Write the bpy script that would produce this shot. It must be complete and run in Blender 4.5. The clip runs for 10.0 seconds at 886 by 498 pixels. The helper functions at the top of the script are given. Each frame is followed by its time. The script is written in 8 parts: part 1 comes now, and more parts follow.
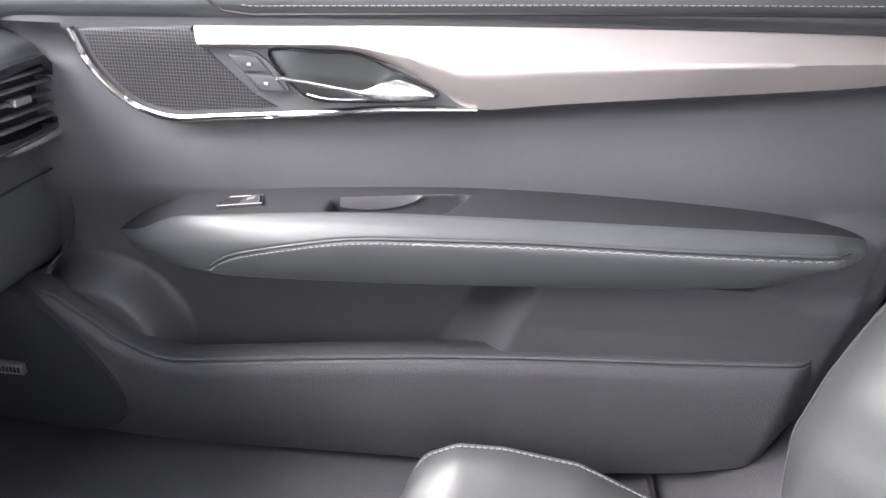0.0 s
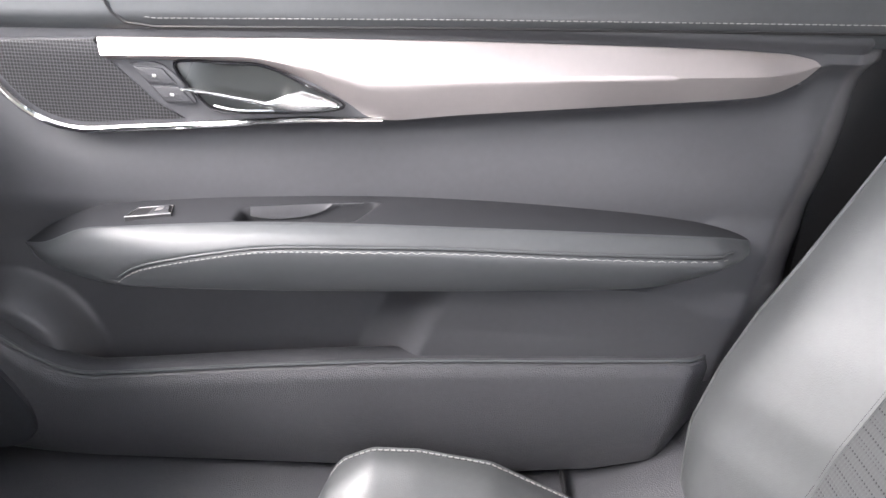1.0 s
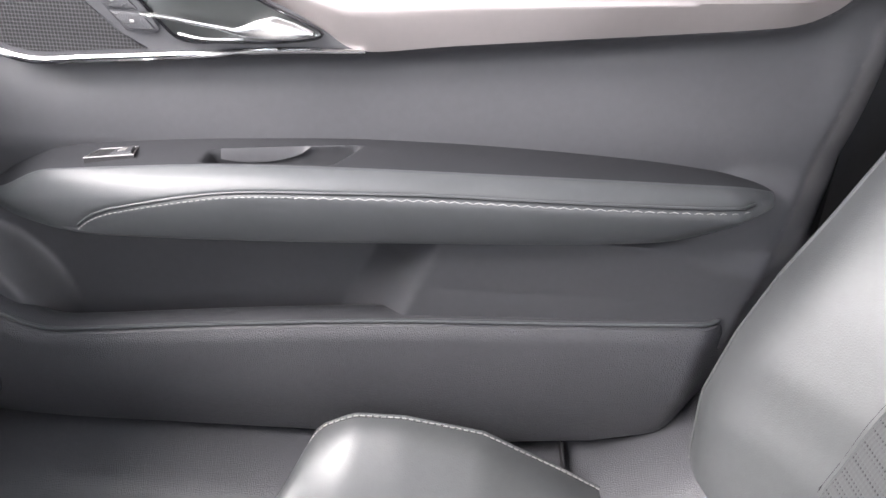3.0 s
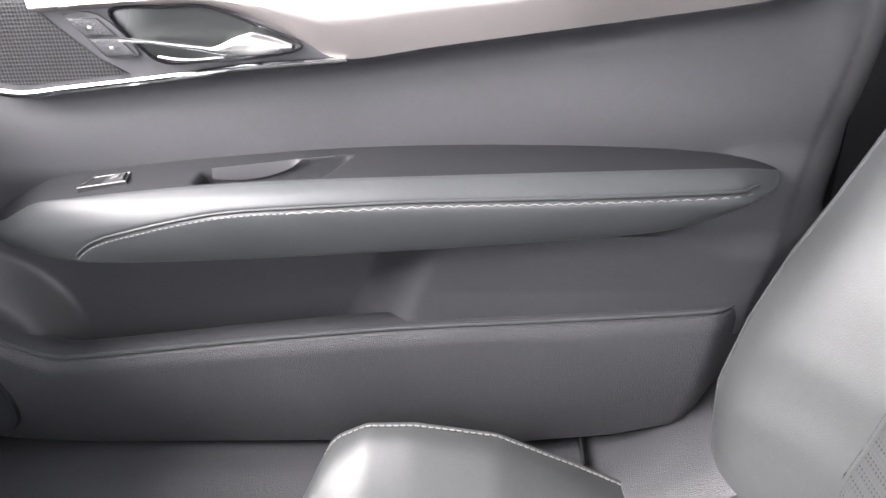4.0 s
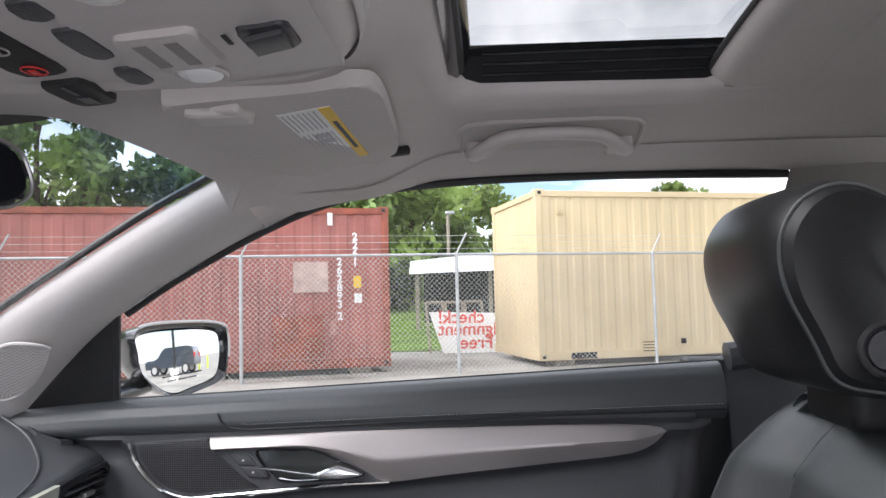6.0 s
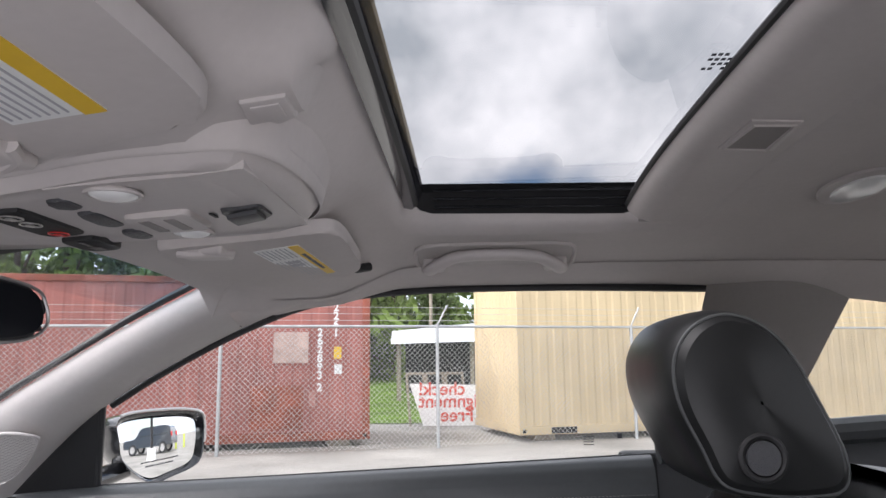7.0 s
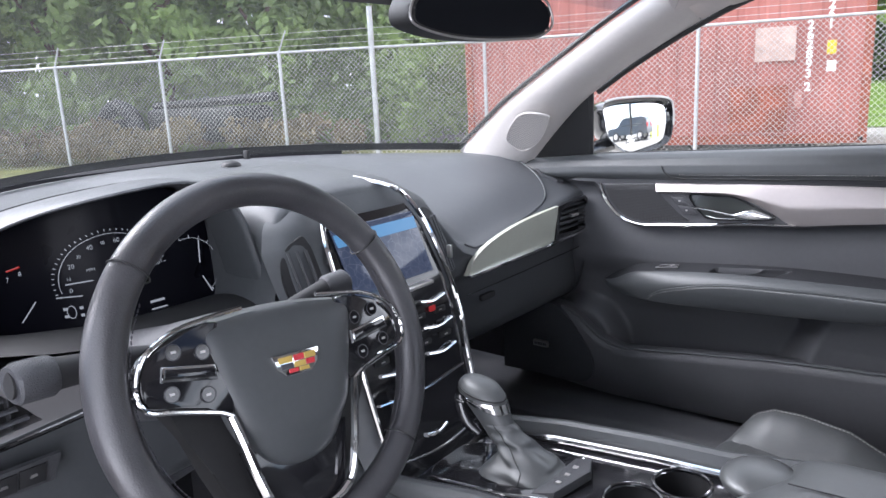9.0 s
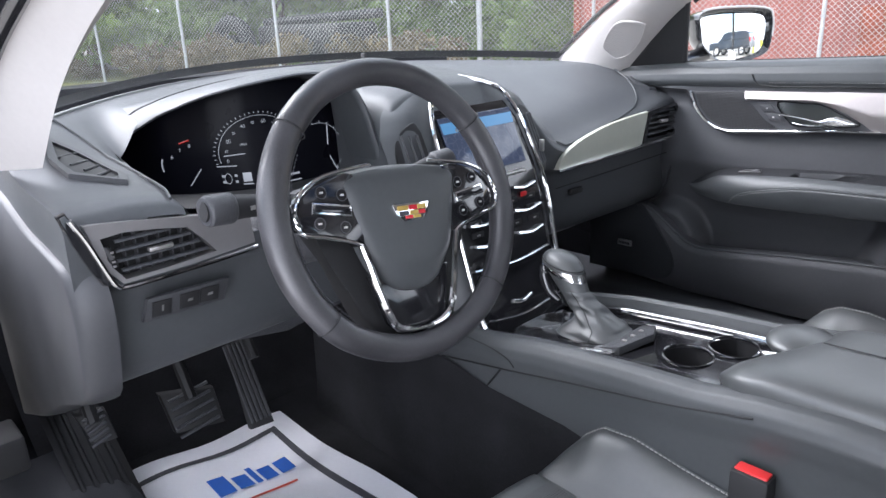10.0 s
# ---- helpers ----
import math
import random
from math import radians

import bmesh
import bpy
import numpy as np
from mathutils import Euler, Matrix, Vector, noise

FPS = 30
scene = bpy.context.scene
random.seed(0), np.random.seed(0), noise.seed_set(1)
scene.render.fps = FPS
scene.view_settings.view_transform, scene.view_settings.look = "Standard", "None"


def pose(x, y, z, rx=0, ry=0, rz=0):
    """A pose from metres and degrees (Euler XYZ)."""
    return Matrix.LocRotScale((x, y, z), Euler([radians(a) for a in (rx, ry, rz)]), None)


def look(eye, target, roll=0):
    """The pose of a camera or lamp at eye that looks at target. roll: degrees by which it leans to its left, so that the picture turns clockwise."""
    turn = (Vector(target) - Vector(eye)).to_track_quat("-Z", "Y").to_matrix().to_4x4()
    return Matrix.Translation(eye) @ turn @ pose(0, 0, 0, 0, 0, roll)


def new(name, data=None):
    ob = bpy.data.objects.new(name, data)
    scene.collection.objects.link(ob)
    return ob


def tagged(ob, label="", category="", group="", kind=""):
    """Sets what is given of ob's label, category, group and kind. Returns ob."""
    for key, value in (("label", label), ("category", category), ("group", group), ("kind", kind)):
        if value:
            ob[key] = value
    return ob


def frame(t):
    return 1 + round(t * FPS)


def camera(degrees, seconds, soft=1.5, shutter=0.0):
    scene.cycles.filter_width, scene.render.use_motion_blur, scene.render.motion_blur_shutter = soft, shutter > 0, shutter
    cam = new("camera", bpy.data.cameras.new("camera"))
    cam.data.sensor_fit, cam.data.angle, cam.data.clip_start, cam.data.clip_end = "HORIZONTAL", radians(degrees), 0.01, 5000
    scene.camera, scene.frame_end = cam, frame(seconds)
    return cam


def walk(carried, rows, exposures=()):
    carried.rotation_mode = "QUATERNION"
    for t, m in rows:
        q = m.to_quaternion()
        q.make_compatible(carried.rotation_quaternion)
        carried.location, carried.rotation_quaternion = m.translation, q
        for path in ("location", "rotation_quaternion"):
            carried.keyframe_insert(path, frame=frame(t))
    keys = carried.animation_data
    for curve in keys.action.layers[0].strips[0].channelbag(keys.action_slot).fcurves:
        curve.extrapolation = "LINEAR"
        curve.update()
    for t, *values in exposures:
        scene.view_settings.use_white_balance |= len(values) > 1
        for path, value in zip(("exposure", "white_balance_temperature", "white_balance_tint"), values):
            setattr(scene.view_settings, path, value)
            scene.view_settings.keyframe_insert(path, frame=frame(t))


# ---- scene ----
import functools

cam = camera(63.8, 10.0)
PATH = [
    (0, (0.047, -0.028, 1.029), (-0.154, 1.777, 0.192), 1.2),
    (0.5, (0.072, -0.037, 1.034), (-0.033, 1.786, 0.219), 1.8),
    (1, (0.085, -0.043, 1.036), (0.036, 1.784, 0.225), 2.2),
    (1.5, (0.088, -0.057, 1.038), (0.062, 1.77, 0.224), 2.6),
    (2, (0.095, -0.059, 1.031), (0.065, 1.769, 0.221), 2.7),
    (2.5, (0.115, -0.028, 1.017), (0.036, 1.77, 0.143), 2.9),
    (2.7, (0.11, -0.009, 0.985), (0.015, 1.788, 0.111), 3.0),
    (3.8, (0.121, 0.03, 1.012), (0.012, 1.794, 0.076), -1.6),
    (4, (0.135, 0.03, 0.997), (-0.028, 1.803, 0.085), -2.8),
    (4.5, (0.124, -0.049, 1.033), (-0.18, 1.775, 0.271), -4.6),
    (5, (0.125, -0.173, 1.052), (-0.163, 1.743, 0.557), -4.1),
    (5.5, (0.131, -0.336, 1.119), (-0.07, 1.65, 0.997), -3.1),
    (6, (0.16, -0.435, 1.136), (0.034, 1.556, 1.278), -1.4),
    (6.2, (0.172, -0.486, 1.136), (0.087, 1.5, 1.356), -1.1),
    (7.3, (0.225, -0.576, 1.19), (0.147, 1.394, 1.524), -0.7),
    (7.5, (0.238, -0.586, 1.188), (0.055, 1.384, 1.476), -0.6),
    (8, (0.267, -0.629, 1.187), (-0.337, 1.277, 1.239), -0.9),
    (8.5, (0.286, -0.693, 1.189), (-0.714, 1.023, 0.958), -2.0),
    (9, (0.32, -0.785, 1.15), (-0.92, 0.721, 0.709), -2.8),
    (9.5, (0.389, -0.885, 1.141), (-0.961, 0.477, 0.574), -2.8),
    (10, (0.442, -0.916, 1.128), (-0.963, 0.359, 0.494), -2.6),
]
EXPOSURE = [(0, 2.7, 6250, 18), (2.5, 2.65, 6250, 18), (4.5, 2.8, 6300, 17), (5.0, 1.9, 6150, 16), (5.5, 0.97, 5950, 15), (6.0, 0.9, 6000, 16), (7.5, 0.8, 6050, 18), (8.6, 1.25, 5800, 17), (9.5, 1.6, 5750, 17), (10, 1.55, 5750, 15)]
walk(cam, [(t, look(eye, target, roll)) for t, eye, target, roll in PATH], EXPOSURE)

# ---- light: an overcast day with broken cloud ----
world = bpy.data.worlds.new("sky")
scene.world = world
world.use_nodes = True
wn, wl = world.node_tree.nodes, world.node_tree.links
bg = wn["Background"]
sky = wn.new("ShaderNodeTexSky")
sky.sky_type, sky.sun_disc = "NISHITA", False
sky.sun_elevation, sky.sun_rotation = radians(41), radians(244)
sky_dim = wn.new("ShaderNodeMix")
sky_dim.data_type, sky_dim.blend_type = "RGBA", "MULTIPLY"
sky_dim.inputs[0].default_value = 1.0
sky_dim.inputs[7].default_value = (0.10, 0.10, 0.10, 1)
wl.new(sky.outputs[0], sky_dim.inputs[6])
coord = wn.new("ShaderNodeTexCoord")
cloud_noise = wn.new("ShaderNodeTexNoise")
cloud_noise.inputs["Scale"].default_value = 2.1
cloud_noise.inputs["Detail"].default_value = 7
cloud_noise.inputs["Roughness"].default_value = 0.52
wl.new(coord.outputs["Generated"], cloud_noise.inputs["Vector"])
cover = wn.new("ShaderNodeValToRGB")
cover.color_ramp.elements[0].position, cover.color_ramp.elements[1].position = 0.375, 0.45
wl.new(cloud_noise.outputs[0], cover.inputs[0])
shade_noise = wn.new("ShaderNodeTexNoise")
shade_noise.inputs["Scale"].default_value = 4.5
shade_noise.inputs["Detail"].default_value = 5
wl.new(coord.outputs["Generated"], shade_noise.inputs["Vector"])
cloud_tone = wn.new("ShaderNodeValToRGB")
cloud_tone.color_ramp.elements[0].position, cloud_tone.color_ramp.elements[0].color = 0.38, (0.50, 0.53, 0.55, 1)
cloud_tone.color_ramp.elements[1].position, cloud_tone.color_ramp.elements[1].color = 0.62, (1.25, 1.22, 1.18, 1)
wl.new(shade_noise.outputs[0], cloud_tone.inputs[0])
sky_mix = wn.new("ShaderNodeMix")
sky_mix.data_type = "RGBA"
wl.new(cover.outputs[0], sky_mix.inputs[0])
wl.new(sky_dim.outputs[2], sky_mix.inputs[6])
wl.new(cloud_tone.outputs[0], sky_mix.inputs[7])
wl.new(sky_mix.outputs[2], bg.inputs[0])
bg.inputs[1].default_value = 1.25

sun = new("sun", bpy.data.lights.new("sun", "SUN"))
sun.data.energy, sun.data.angle, sun.data.color = 3.0, radians(45), (1.0, 0.95, 0.88)
sun.matrix_world = look((-5.8, -2.8, 5.6), (0, 0, 0))

# added fill lamp outside the open driver's doorway; brightens roof like ground bounce
day = new("doorway_fill", bpy.data.lights.new("doorway_fill", "AREA"))
day.data.shape, day.data.size, day.data.size_y = "RECTANGLE", 0.9, 0.5
day.data.energy, day.data.color, day.data.spread = 1.4, (1.0, 0.99, 0.97), radians(110)
day.matrix_world = look((0.40, -1.25, 0.70), (0.05, -0.05, 1.38))

# ---- materials ----


def nodes_of(m):
    return m.node_tree.nodes, m.node_tree.links


def stuff_mat(name, color, rough=0.5, metal=0.0, grain=0.0, grain_scale=400.0, blotch=0.15, blotch_scale=6.0, coat=0.0, rough_var=0.08, vary=0.0, spec=0.5, cell=False):
    """A plain surface: base colour with two scales of variation, roughness wear and fine relief."""
    m = bpy.data.materials.new(name)
    m.use_nodes = True
    n, l = nodes_of(m)
    b = n["Principled BSDF"]
    b.inputs["Metallic"].default_value = metal
    b.inputs["Specular IOR Level"].default_value = spec
    b.inputs["Coat Weight"].default_value = coat
    b.inputs["Coat Roughness"].default_value = 0.06
    tc = n.new("ShaderNodeTexCoord")
    big = n.new("ShaderNodeTexNoise")
    big.inputs["Scale"].default_value, big.inputs["Detail"].default_value = blotch_scale, 4
    l.new(tc.outputs["Object"], big.inputs["Vector"])
    small = n.new("ShaderNodeTexNoise")
    small.inputs["Scale"].default_value, small.inputs["Detail"].default_value = blotch_scale * 22, 2
    l.new(tc.outputs["Object"], small.inputs["Vector"])
    mixn = n.new("ShaderNodeMath")
    mixn.operation = "MULTIPLY_ADD"
    mixn.inputs[1].default_value = 0.35
    l.new(small.outputs[0], mixn.inputs[0])
    l.new(big.outputs[0], mixn.inputs[2])
    ramp = n.new("ShaderNodeValToRGB")
    lo = [max(0.0, c * (1 - blotch)) for c in color]
    hi = [min(1.0, c * (1 + blotch)) for c in color]
    ramp.color_ramp.elements[0].position, ramp.color_ramp.elements[0].color = 0.45, (*lo, 1)
    ramp.color_ramp.elements[1].position, ramp.color_ramp.elements[1].color = 0.9, (*hi, 1)
    l.new(mixn.outputs[0], ramp.inputs[0])
    out = ramp.outputs[0]
    if vary:
        info = n.new("ShaderNodeObjectInfo")
        hsv = n.new("ShaderNodeHueSaturation")
        mr = n.new("ShaderNodeMapRange")
        mr.inputs[3].default_value, mr.inputs[4].default_value = 1 - vary, 1 + vary
        l.new(info.outputs["Random"], mr.inputs[0])
        l.new(mr.outputs[0], hsv.inputs["Value"])
        l.new(out, hsv.inputs["Color"])
        out = hsv.outputs[0]
    l.new(out, b.inputs["Base Color"])
    rr = n.new("ShaderNodeMapRange")
    rr.inputs[1].default_value, rr.inputs[2].default_value = 0.3, 0.7
    rr.inputs[3].default_value, rr.inputs[4].default_value = max(0.02, rough - rough_var), min(1, rough + rough_var)
    l.new(big.outputs[0], rr.inputs[0])
    l.new(rr.outputs[0], b.inputs["Roughness"])
    if grain:
        if cell:
            g = n.new("ShaderNodeTexVoronoi")
            g.feature = "DISTANCE_TO_EDGE"
        else:
            g = n.new("ShaderNodeTexNoise")
            g.inputs["Detail"].default_value = 2
        g.inputs["Scale"].default_value = grain_scale
        l.new(tc.outputs["Object"], g.inputs["Vector"])
        bump = n.new("ShaderNodeBump")
        bump.inputs["Strength"].default_value = grain
        bump.inputs["Distance"].default_value = 0.4 / grain_scale
        l.new(g.outputs[0], bump.inputs["Height"])
        l.new(bump.outputs[0], b.inputs["Normal"])
    return m


def glass_mat(name, gloss=0.06, tint=(1, 1, 1), rough=0.0, edge=0.55):
    m = bpy.data.materials.new(name)
    m.use_nodes = True
    n, l = nodes_of(m)
    n.remove(n["Principled BSDF"])
    tr = n.new("ShaderNodeBsdfTransparent")
    tr.inputs[0].default_value = (*tint, 1)
    gl = n.new("ShaderNodeBsdfGlossy")
    gl.inputs["Roughness"].default_value = rough
    lw = n.new("ShaderNodeLayerWeight")
    lw.inputs[0].default_value = 0.5
    pw = n.new("ShaderNodeMath")
    pw.operation = "POWER"
    pw.inputs[1].default_value = 4.0
    sc = n.new("ShaderNodeMath")
    sc.operation = "MULTIPLY_ADD"
    sc.inputs[1].default_value, sc.inputs[2].default_value = edge, gloss
    mx = n.new("ShaderNodeMixShader")
    l.new(lw.outputs["Facing"], pw.inputs[0])
    l.new(pw.outputs[0], sc.inputs[0])
    l.new(sc.outputs[0], mx.inputs[0])
    l.new(tr.outputs[0], mx.inputs[1])
    l.new(gl.outputs[0], mx.inputs[2])
    l.new(mx.outputs[0], n["Material Output"].inputs[0])
    return m


def glow_mat(name, color, strength):
    m = bpy.data.materials.new(name)
    m.use_nodes = True
    b = m.node_tree.nodes["Principled BSDF"]
    b.inputs["Base Color"].default_value = (0.02, 0.02, 0.02, 1)
    b.inputs["Roughness"].default_value = 0.15
    b.inputs["Emission Color"].default_value = (*color, 1)
    b.inputs["Emission Strength"].default_value = strength
    return m


def mesh_holes_mat(name, color, hole, scale, size, rough=0.5):
    """Perforated or woven grille: dark round holes in a square grid, with relief."""
    m = bpy.data.materials.new(name)
    m.use_nodes = True
    n, l = nodes_of(m)
    b = n["Principled BSDF"]
    b.inputs["Roughness"].default_value = rough
    tc = n.new("ShaderNodeTexCoord")
    vo = n.new("ShaderNodeTexVoronoi")
    vo.inputs["Scale"].default_value, vo.inputs["Randomness"].default_value = scale, 0.0
    l.new(tc.outputs["Object"], vo.inputs["Vector"])
    ramp = n.new("ShaderNodeValToRGB")
    ramp.color_ramp.elements[0].position, ramp.color_ramp.elements[0].color = size - 0.06, (*hole, 1)
    ramp.color_ramp.elements[1].position, ramp.color_ramp.elements[1].color = size + 0.06, (*color, 1)
    l.new(vo.outputs["Distance"], ramp.inputs[0])
    l.new(ramp.outputs[0], b.inputs["Base Color"])
    bump = n.new("ShaderNodeBump")
    bump.inputs["Strength"].default_value, bump.inputs["Distance"].default_value = 0.5, 0.001
    l.new(vo.outputs["Distance"], bump.inputs["Height"])
    l.new(bump.outputs[0], b.inputs["Normal"])
    return m


M_PANEL = stuff_mat("door_panel_vinyl", (0.056, 0.057, 0.062), 0.50, grain=0.35, grain_scale=900, cell=True, blotch=0.10)
M_ARMTOP = stuff_mat("arm_top_plastic", (0.026, 0.027, 0.030), 0.62, grain=0.25, grain_scale=900, cell=True, blotch=0.08, spec=0.25)
M_LOWER = stuff_mat("grained_plastic", (0.054, 0.055, 0.060), 0.46, grain=0.9, grain_scale=430, cell=True, blotch=0.12)
M_PAD = stuff_mat("padded_vinyl", (0.060, 0.064, 0.067), 0.42, grain=0.30, grain_scale=800, cell=True, blotch=0.10)
M_LEATHER = stuff_mat("black_leather", (0.060, 0.064, 0.065), 0.43, grain=0.14, grain_scale=420, cell=True, blotch=0.14, spec=1.0)
M_RIM = stuff_mat("worn_rim_leather", (0.038, 0.037, 0.041), 0.40, grain=0.25, grain_scale=380, cell=True, blotch=0.30, blotch_scale=18, rough_var=0.12, spec=0.8)
M_PERF = mesh_holes_mat("perforated_leather", (0.080, 0.083, 0.084), (0.010, 0.010, 0.010), 260, 0.24, 0.45)
M_DASH = stuff_mat("dash_pad", (0.072, 0.076, 0.081), 0.48, grain=0.35, grain_scale=700, cell=True, blotch=0.12)
M_SILVER = stuff_mat("satin_silver", (0.62, 0.60, 0.585), 0.34, metal=0.85, blotch=0.04, grain=0.05, grain_scale=1500)
M_SATIN = stuff_mat("satin_trim_metal", (0.46, 0.425, 0.415), 0.48, metal=0.85, blotch=0.04, grain=0.05, grain_scale=1500)
M_CHAMP = stuff_mat("champagne_trim", (0.52, 0.53, 0.45), 0.38, metal=0.35, blotch=0.05)
M_SATINGREY = stuff_mat("satin_grey_trim", (0.34, 0.33, 0.33), 0.38, metal=0.7, blotch=0.05)
M_CHROME = stuff_mat("chrome", (0.86, 0.86, 0.86), 0.09, metal=1.0, blotch=0.02, rough_var=0.03)
M_BOWL = stuff_mat("handle_bowl_black", (0.022, 0.025, 0.024), 0.30, blotch=0.1)
M_LEVER = stuff_mat("lever_chrome", (0.74, 0.74, 0.73), 0.20, metal=1.0, blotch=0.02, rough_var=0.03)
M_GLOSS = stuff_mat("piano_black", (0.012, 0.012, 0.014), 0.10, blotch=0.2, coat=0.6, rough_var=0.04)
M_BLACK = stuff_mat("matt_black", (0.015, 0.015, 0.016), 0.6, blotch=0.2)
M_DARKMESH = stuff_mat("dark_speaker_mesh", (0.030, 0.032, 0.036), 0.5, grain=0.6, grain_scale=900, blotch=0.2)
M_RUBBER = stuff_mat("black_rubber", (0.02, 0.02, 0.021), 0.55, blotch=0.25, grain=0.3, grain_scale=300)
M_GRILLE = mesh_holes_mat("speaker_mesh", (0.040, 0.040, 0.044), (0.002, 0.002, 0.002), 300, 0.45, 0.5)
M_LINER = stuff_mat("headliner_cloth", (0.55, 0.512, 0.495), 0.9, grain=0.5, grain_scale=1400, blotch=0.05, spec=0.2)
# seat leather in a darker copy, with the headrest's shade put into the colour
M_SHADELEATHER = stuff_mat("shaded_black_leather", (0.014, 0.0146, 0.015), 0.42, grain=0.08, grain_scale=420, cell=True, blotch=0.10, spec=0.40)
M_PILLAR = stuff_mat("pillar_cloth", (0.52, 0.493, 0.475), 0.85, grain=0.5, grain_scale=1200, blotch=0.05, spec=0.25)
M_LINPLAST = stuff_mat("taupe_plastic", (0.53, 0.492, 0.478), 0.5, blotch=0.05, grain=0.2, grain_scale=900)
# taupe plastic darkened to paint the soft shadow behind the grab handle
M_GRIPSHADE = stuff_mat("shaded_grip_plastic", (0.46, 0.43, 0.415), 0.6, blotch=0.06, grain=0.2, grain_scale=900)
# for joints and slots; on the quarter pillar its darkness is painted shade
M_TAUPEDARK = stuff_mat("dark_taupe_joint_and_shade", (0.26, 0.24, 0.23), 0.55, blotch=0.06, grain=0.2, grain_scale=900)
M_PGRILLE = mesh_holes_mat("pillar_speaker_mesh", (0.50, 0.47, 0.45), (0.16, 0.15, 0.14), 420, 0.34, 0.7)
M_THREAD = stuff_mat("white_thread", (0.34, 0.34, 0.33), 0.7, blotch=0.1)
M_CARPET = stuff_mat("black_carpet", (0.022, 0.022, 0.024), 0.95, grain=0.9, grain_scale=600, blotch=0.3, blotch_scale=10, spec=0.1)
M_MIRROR = stuff_mat("mirror_silver", (0.92, 0.93, 0.93), 0.01, metal=1.0, blotch=0.0, rough_var=0.0)
M_DISPLAY = stuff_mat("display_black", (0.004, 0.004, 0.007), 0.30, blotch=0.1, spec=0.12)
M_DARKMIRROR = stuff_mat("tinted_mirror", (0.010, 0.011, 0.014), 0.06, metal=0.0, spec=0.10, blotch=0.05)
M_GLASS = glass_mat("window_glass", 0.05, (0.96, 0.985, 0.97))
M_WSGLASS = glass_mat("windscreen_glass", 0.07, (0.96, 0.98, 0.965), edge=0.22)
# pale diffuse share that paints reflected haze and glare over the windscreen
gn, gk = nodes_of(M_WSGLASS)
veil, dmix = gn.new("ShaderNodeBsdfDiffuse"), gn.new("ShaderNodeMixShader")
veil.inputs[0].default_value, dmix.inputs[0].default_value = (0.75, 0.76, 0.75, 1), 0.115
gout = gn["Material Output"].inputs[0]
gk.new(gout.links[0].from_socket, dmix.inputs[1])
gk.new(veil.outputs[0], dmix.inputs[2])
gk.new(dmix.outputs[0], gout)
M_PAINT = stuff_mat("black_car_paint", (0.012, 0.012, 0.014), 0.18, blotch=0.1, coat=1.0)
M_RED = stuff_mat("red_container_paint", (0.33, 0.115, 0.094), 0.62, blotch=0.22, blotch_scale=1.3, grain=0.25, grain_scale=60)
M_RUSTRED = stuff_mat("rusty_red_paint", (0.27, 0.075, 0.045), 0.7, blotch=0.35, blotch_scale=4, grain=0.3, grain_scale=80)
M_BEIGE = stuff_mat("beige_container_paint", (0.60, 0.48, 0.29), 0.6, blotch=0.10, blotch_scale=1.0, grain=0.2, grain_scale=60)
M_GALV = stuff_mat("galvanised_steel", (0.45, 0.46, 0.46), 0.5, metal=0.6, blotch=0.15, blotch_scale=8)
M_WIRE = stuff_mat("fence_wire", (0.50, 0.50, 0.48), 0.5, metal=0.3, blotch=0.2, blotch_scale=2)
M_CONC = stuff_mat("weathered_concrete", (0.30, 0.285, 0.26), 0.9, grain=0.6, grain_scale=40, blotch=0.28, blotch_scale=0.7, spec=0.2)
M_GRASS = stuff_mat("grass", (0.10, 0.16, 0.025), 0.9, grain=0.9, grain_scale=30, blotch=0.45, blotch_scale=0.8, spec=0.2)
M_LEAF = stuff_mat("leaf_green", (0.225, 0.305, 0.080), 0.55, blotch=0.5, blotch_scale=0.6, vary=0.25)
M_LEAFDARK = stuff_mat("leaf_dark", (0.165, 0.230, 0.075), 0.6, blotch=0.5, blotch_scale=0.6, vary=0.25)
for leaf in (M_LEAF, M_LEAFDARK):
    ln_, ll_ = nodes_of(leaf)
    tl = ln_.new("ShaderNodeBsdfTranslucent")
    lmx = ln_.new("ShaderNodeMixShader")
    lmx.inputs[0].default_value = 0.40
    lb = ln_["Principled BSDF"]
    ll_.new(lb.inputs["Base Color"].links[0].from_socket, tl.inputs["Color"])
    ll_.new(lb.outputs[0], lmx.inputs[1])
    ll_.new(tl.outputs[0], lmx.inputs[2])
    ll_.new(lmx.outputs[0], ln_["Material Output"].inputs[0])
M_BARK = stuff_mat("bark", (0.12, 0.085, 0.06), 0.9, grain=0.8, grain_scale=18, blotch=0.35, blotch_scale=3)
M_BRUSH = stuff_mat("dry_brush", (0.17, 0.135, 0.075), 0.9, grain=0.6, grain_scale=30, blotch=0.4, blotch_scale=1.2)
M_WOOD = stuff_mat("grey_wood", (0.27, 0.23, 0.18), 0.8, grain=0.5, grain_scale=40, blotch=0.25)
M_WHITE = stuff_mat("white_vinyl", (0.78, 0.78, 0.77), 0.55, blotch=0.04)
M_PAPER = stuff_mat("white_paper", (0.74, 0.74, 0.78), 0.75, blotch=0.04, grain=0.15, grain_scale=60)
M_REDINK = stuff_mat("red_ink", (0.62, 0.09, 0.06), 0.6, blotch=0.1)
M_BLUEINK = stuff_mat("blue_ink", (0.02, 0.10, 0.42), 0.6, blotch=0.1)
M_GREYINK = stuff_mat("dark_grey_ink", (0.06, 0.06, 0.07), 0.7, blotch=0.1)
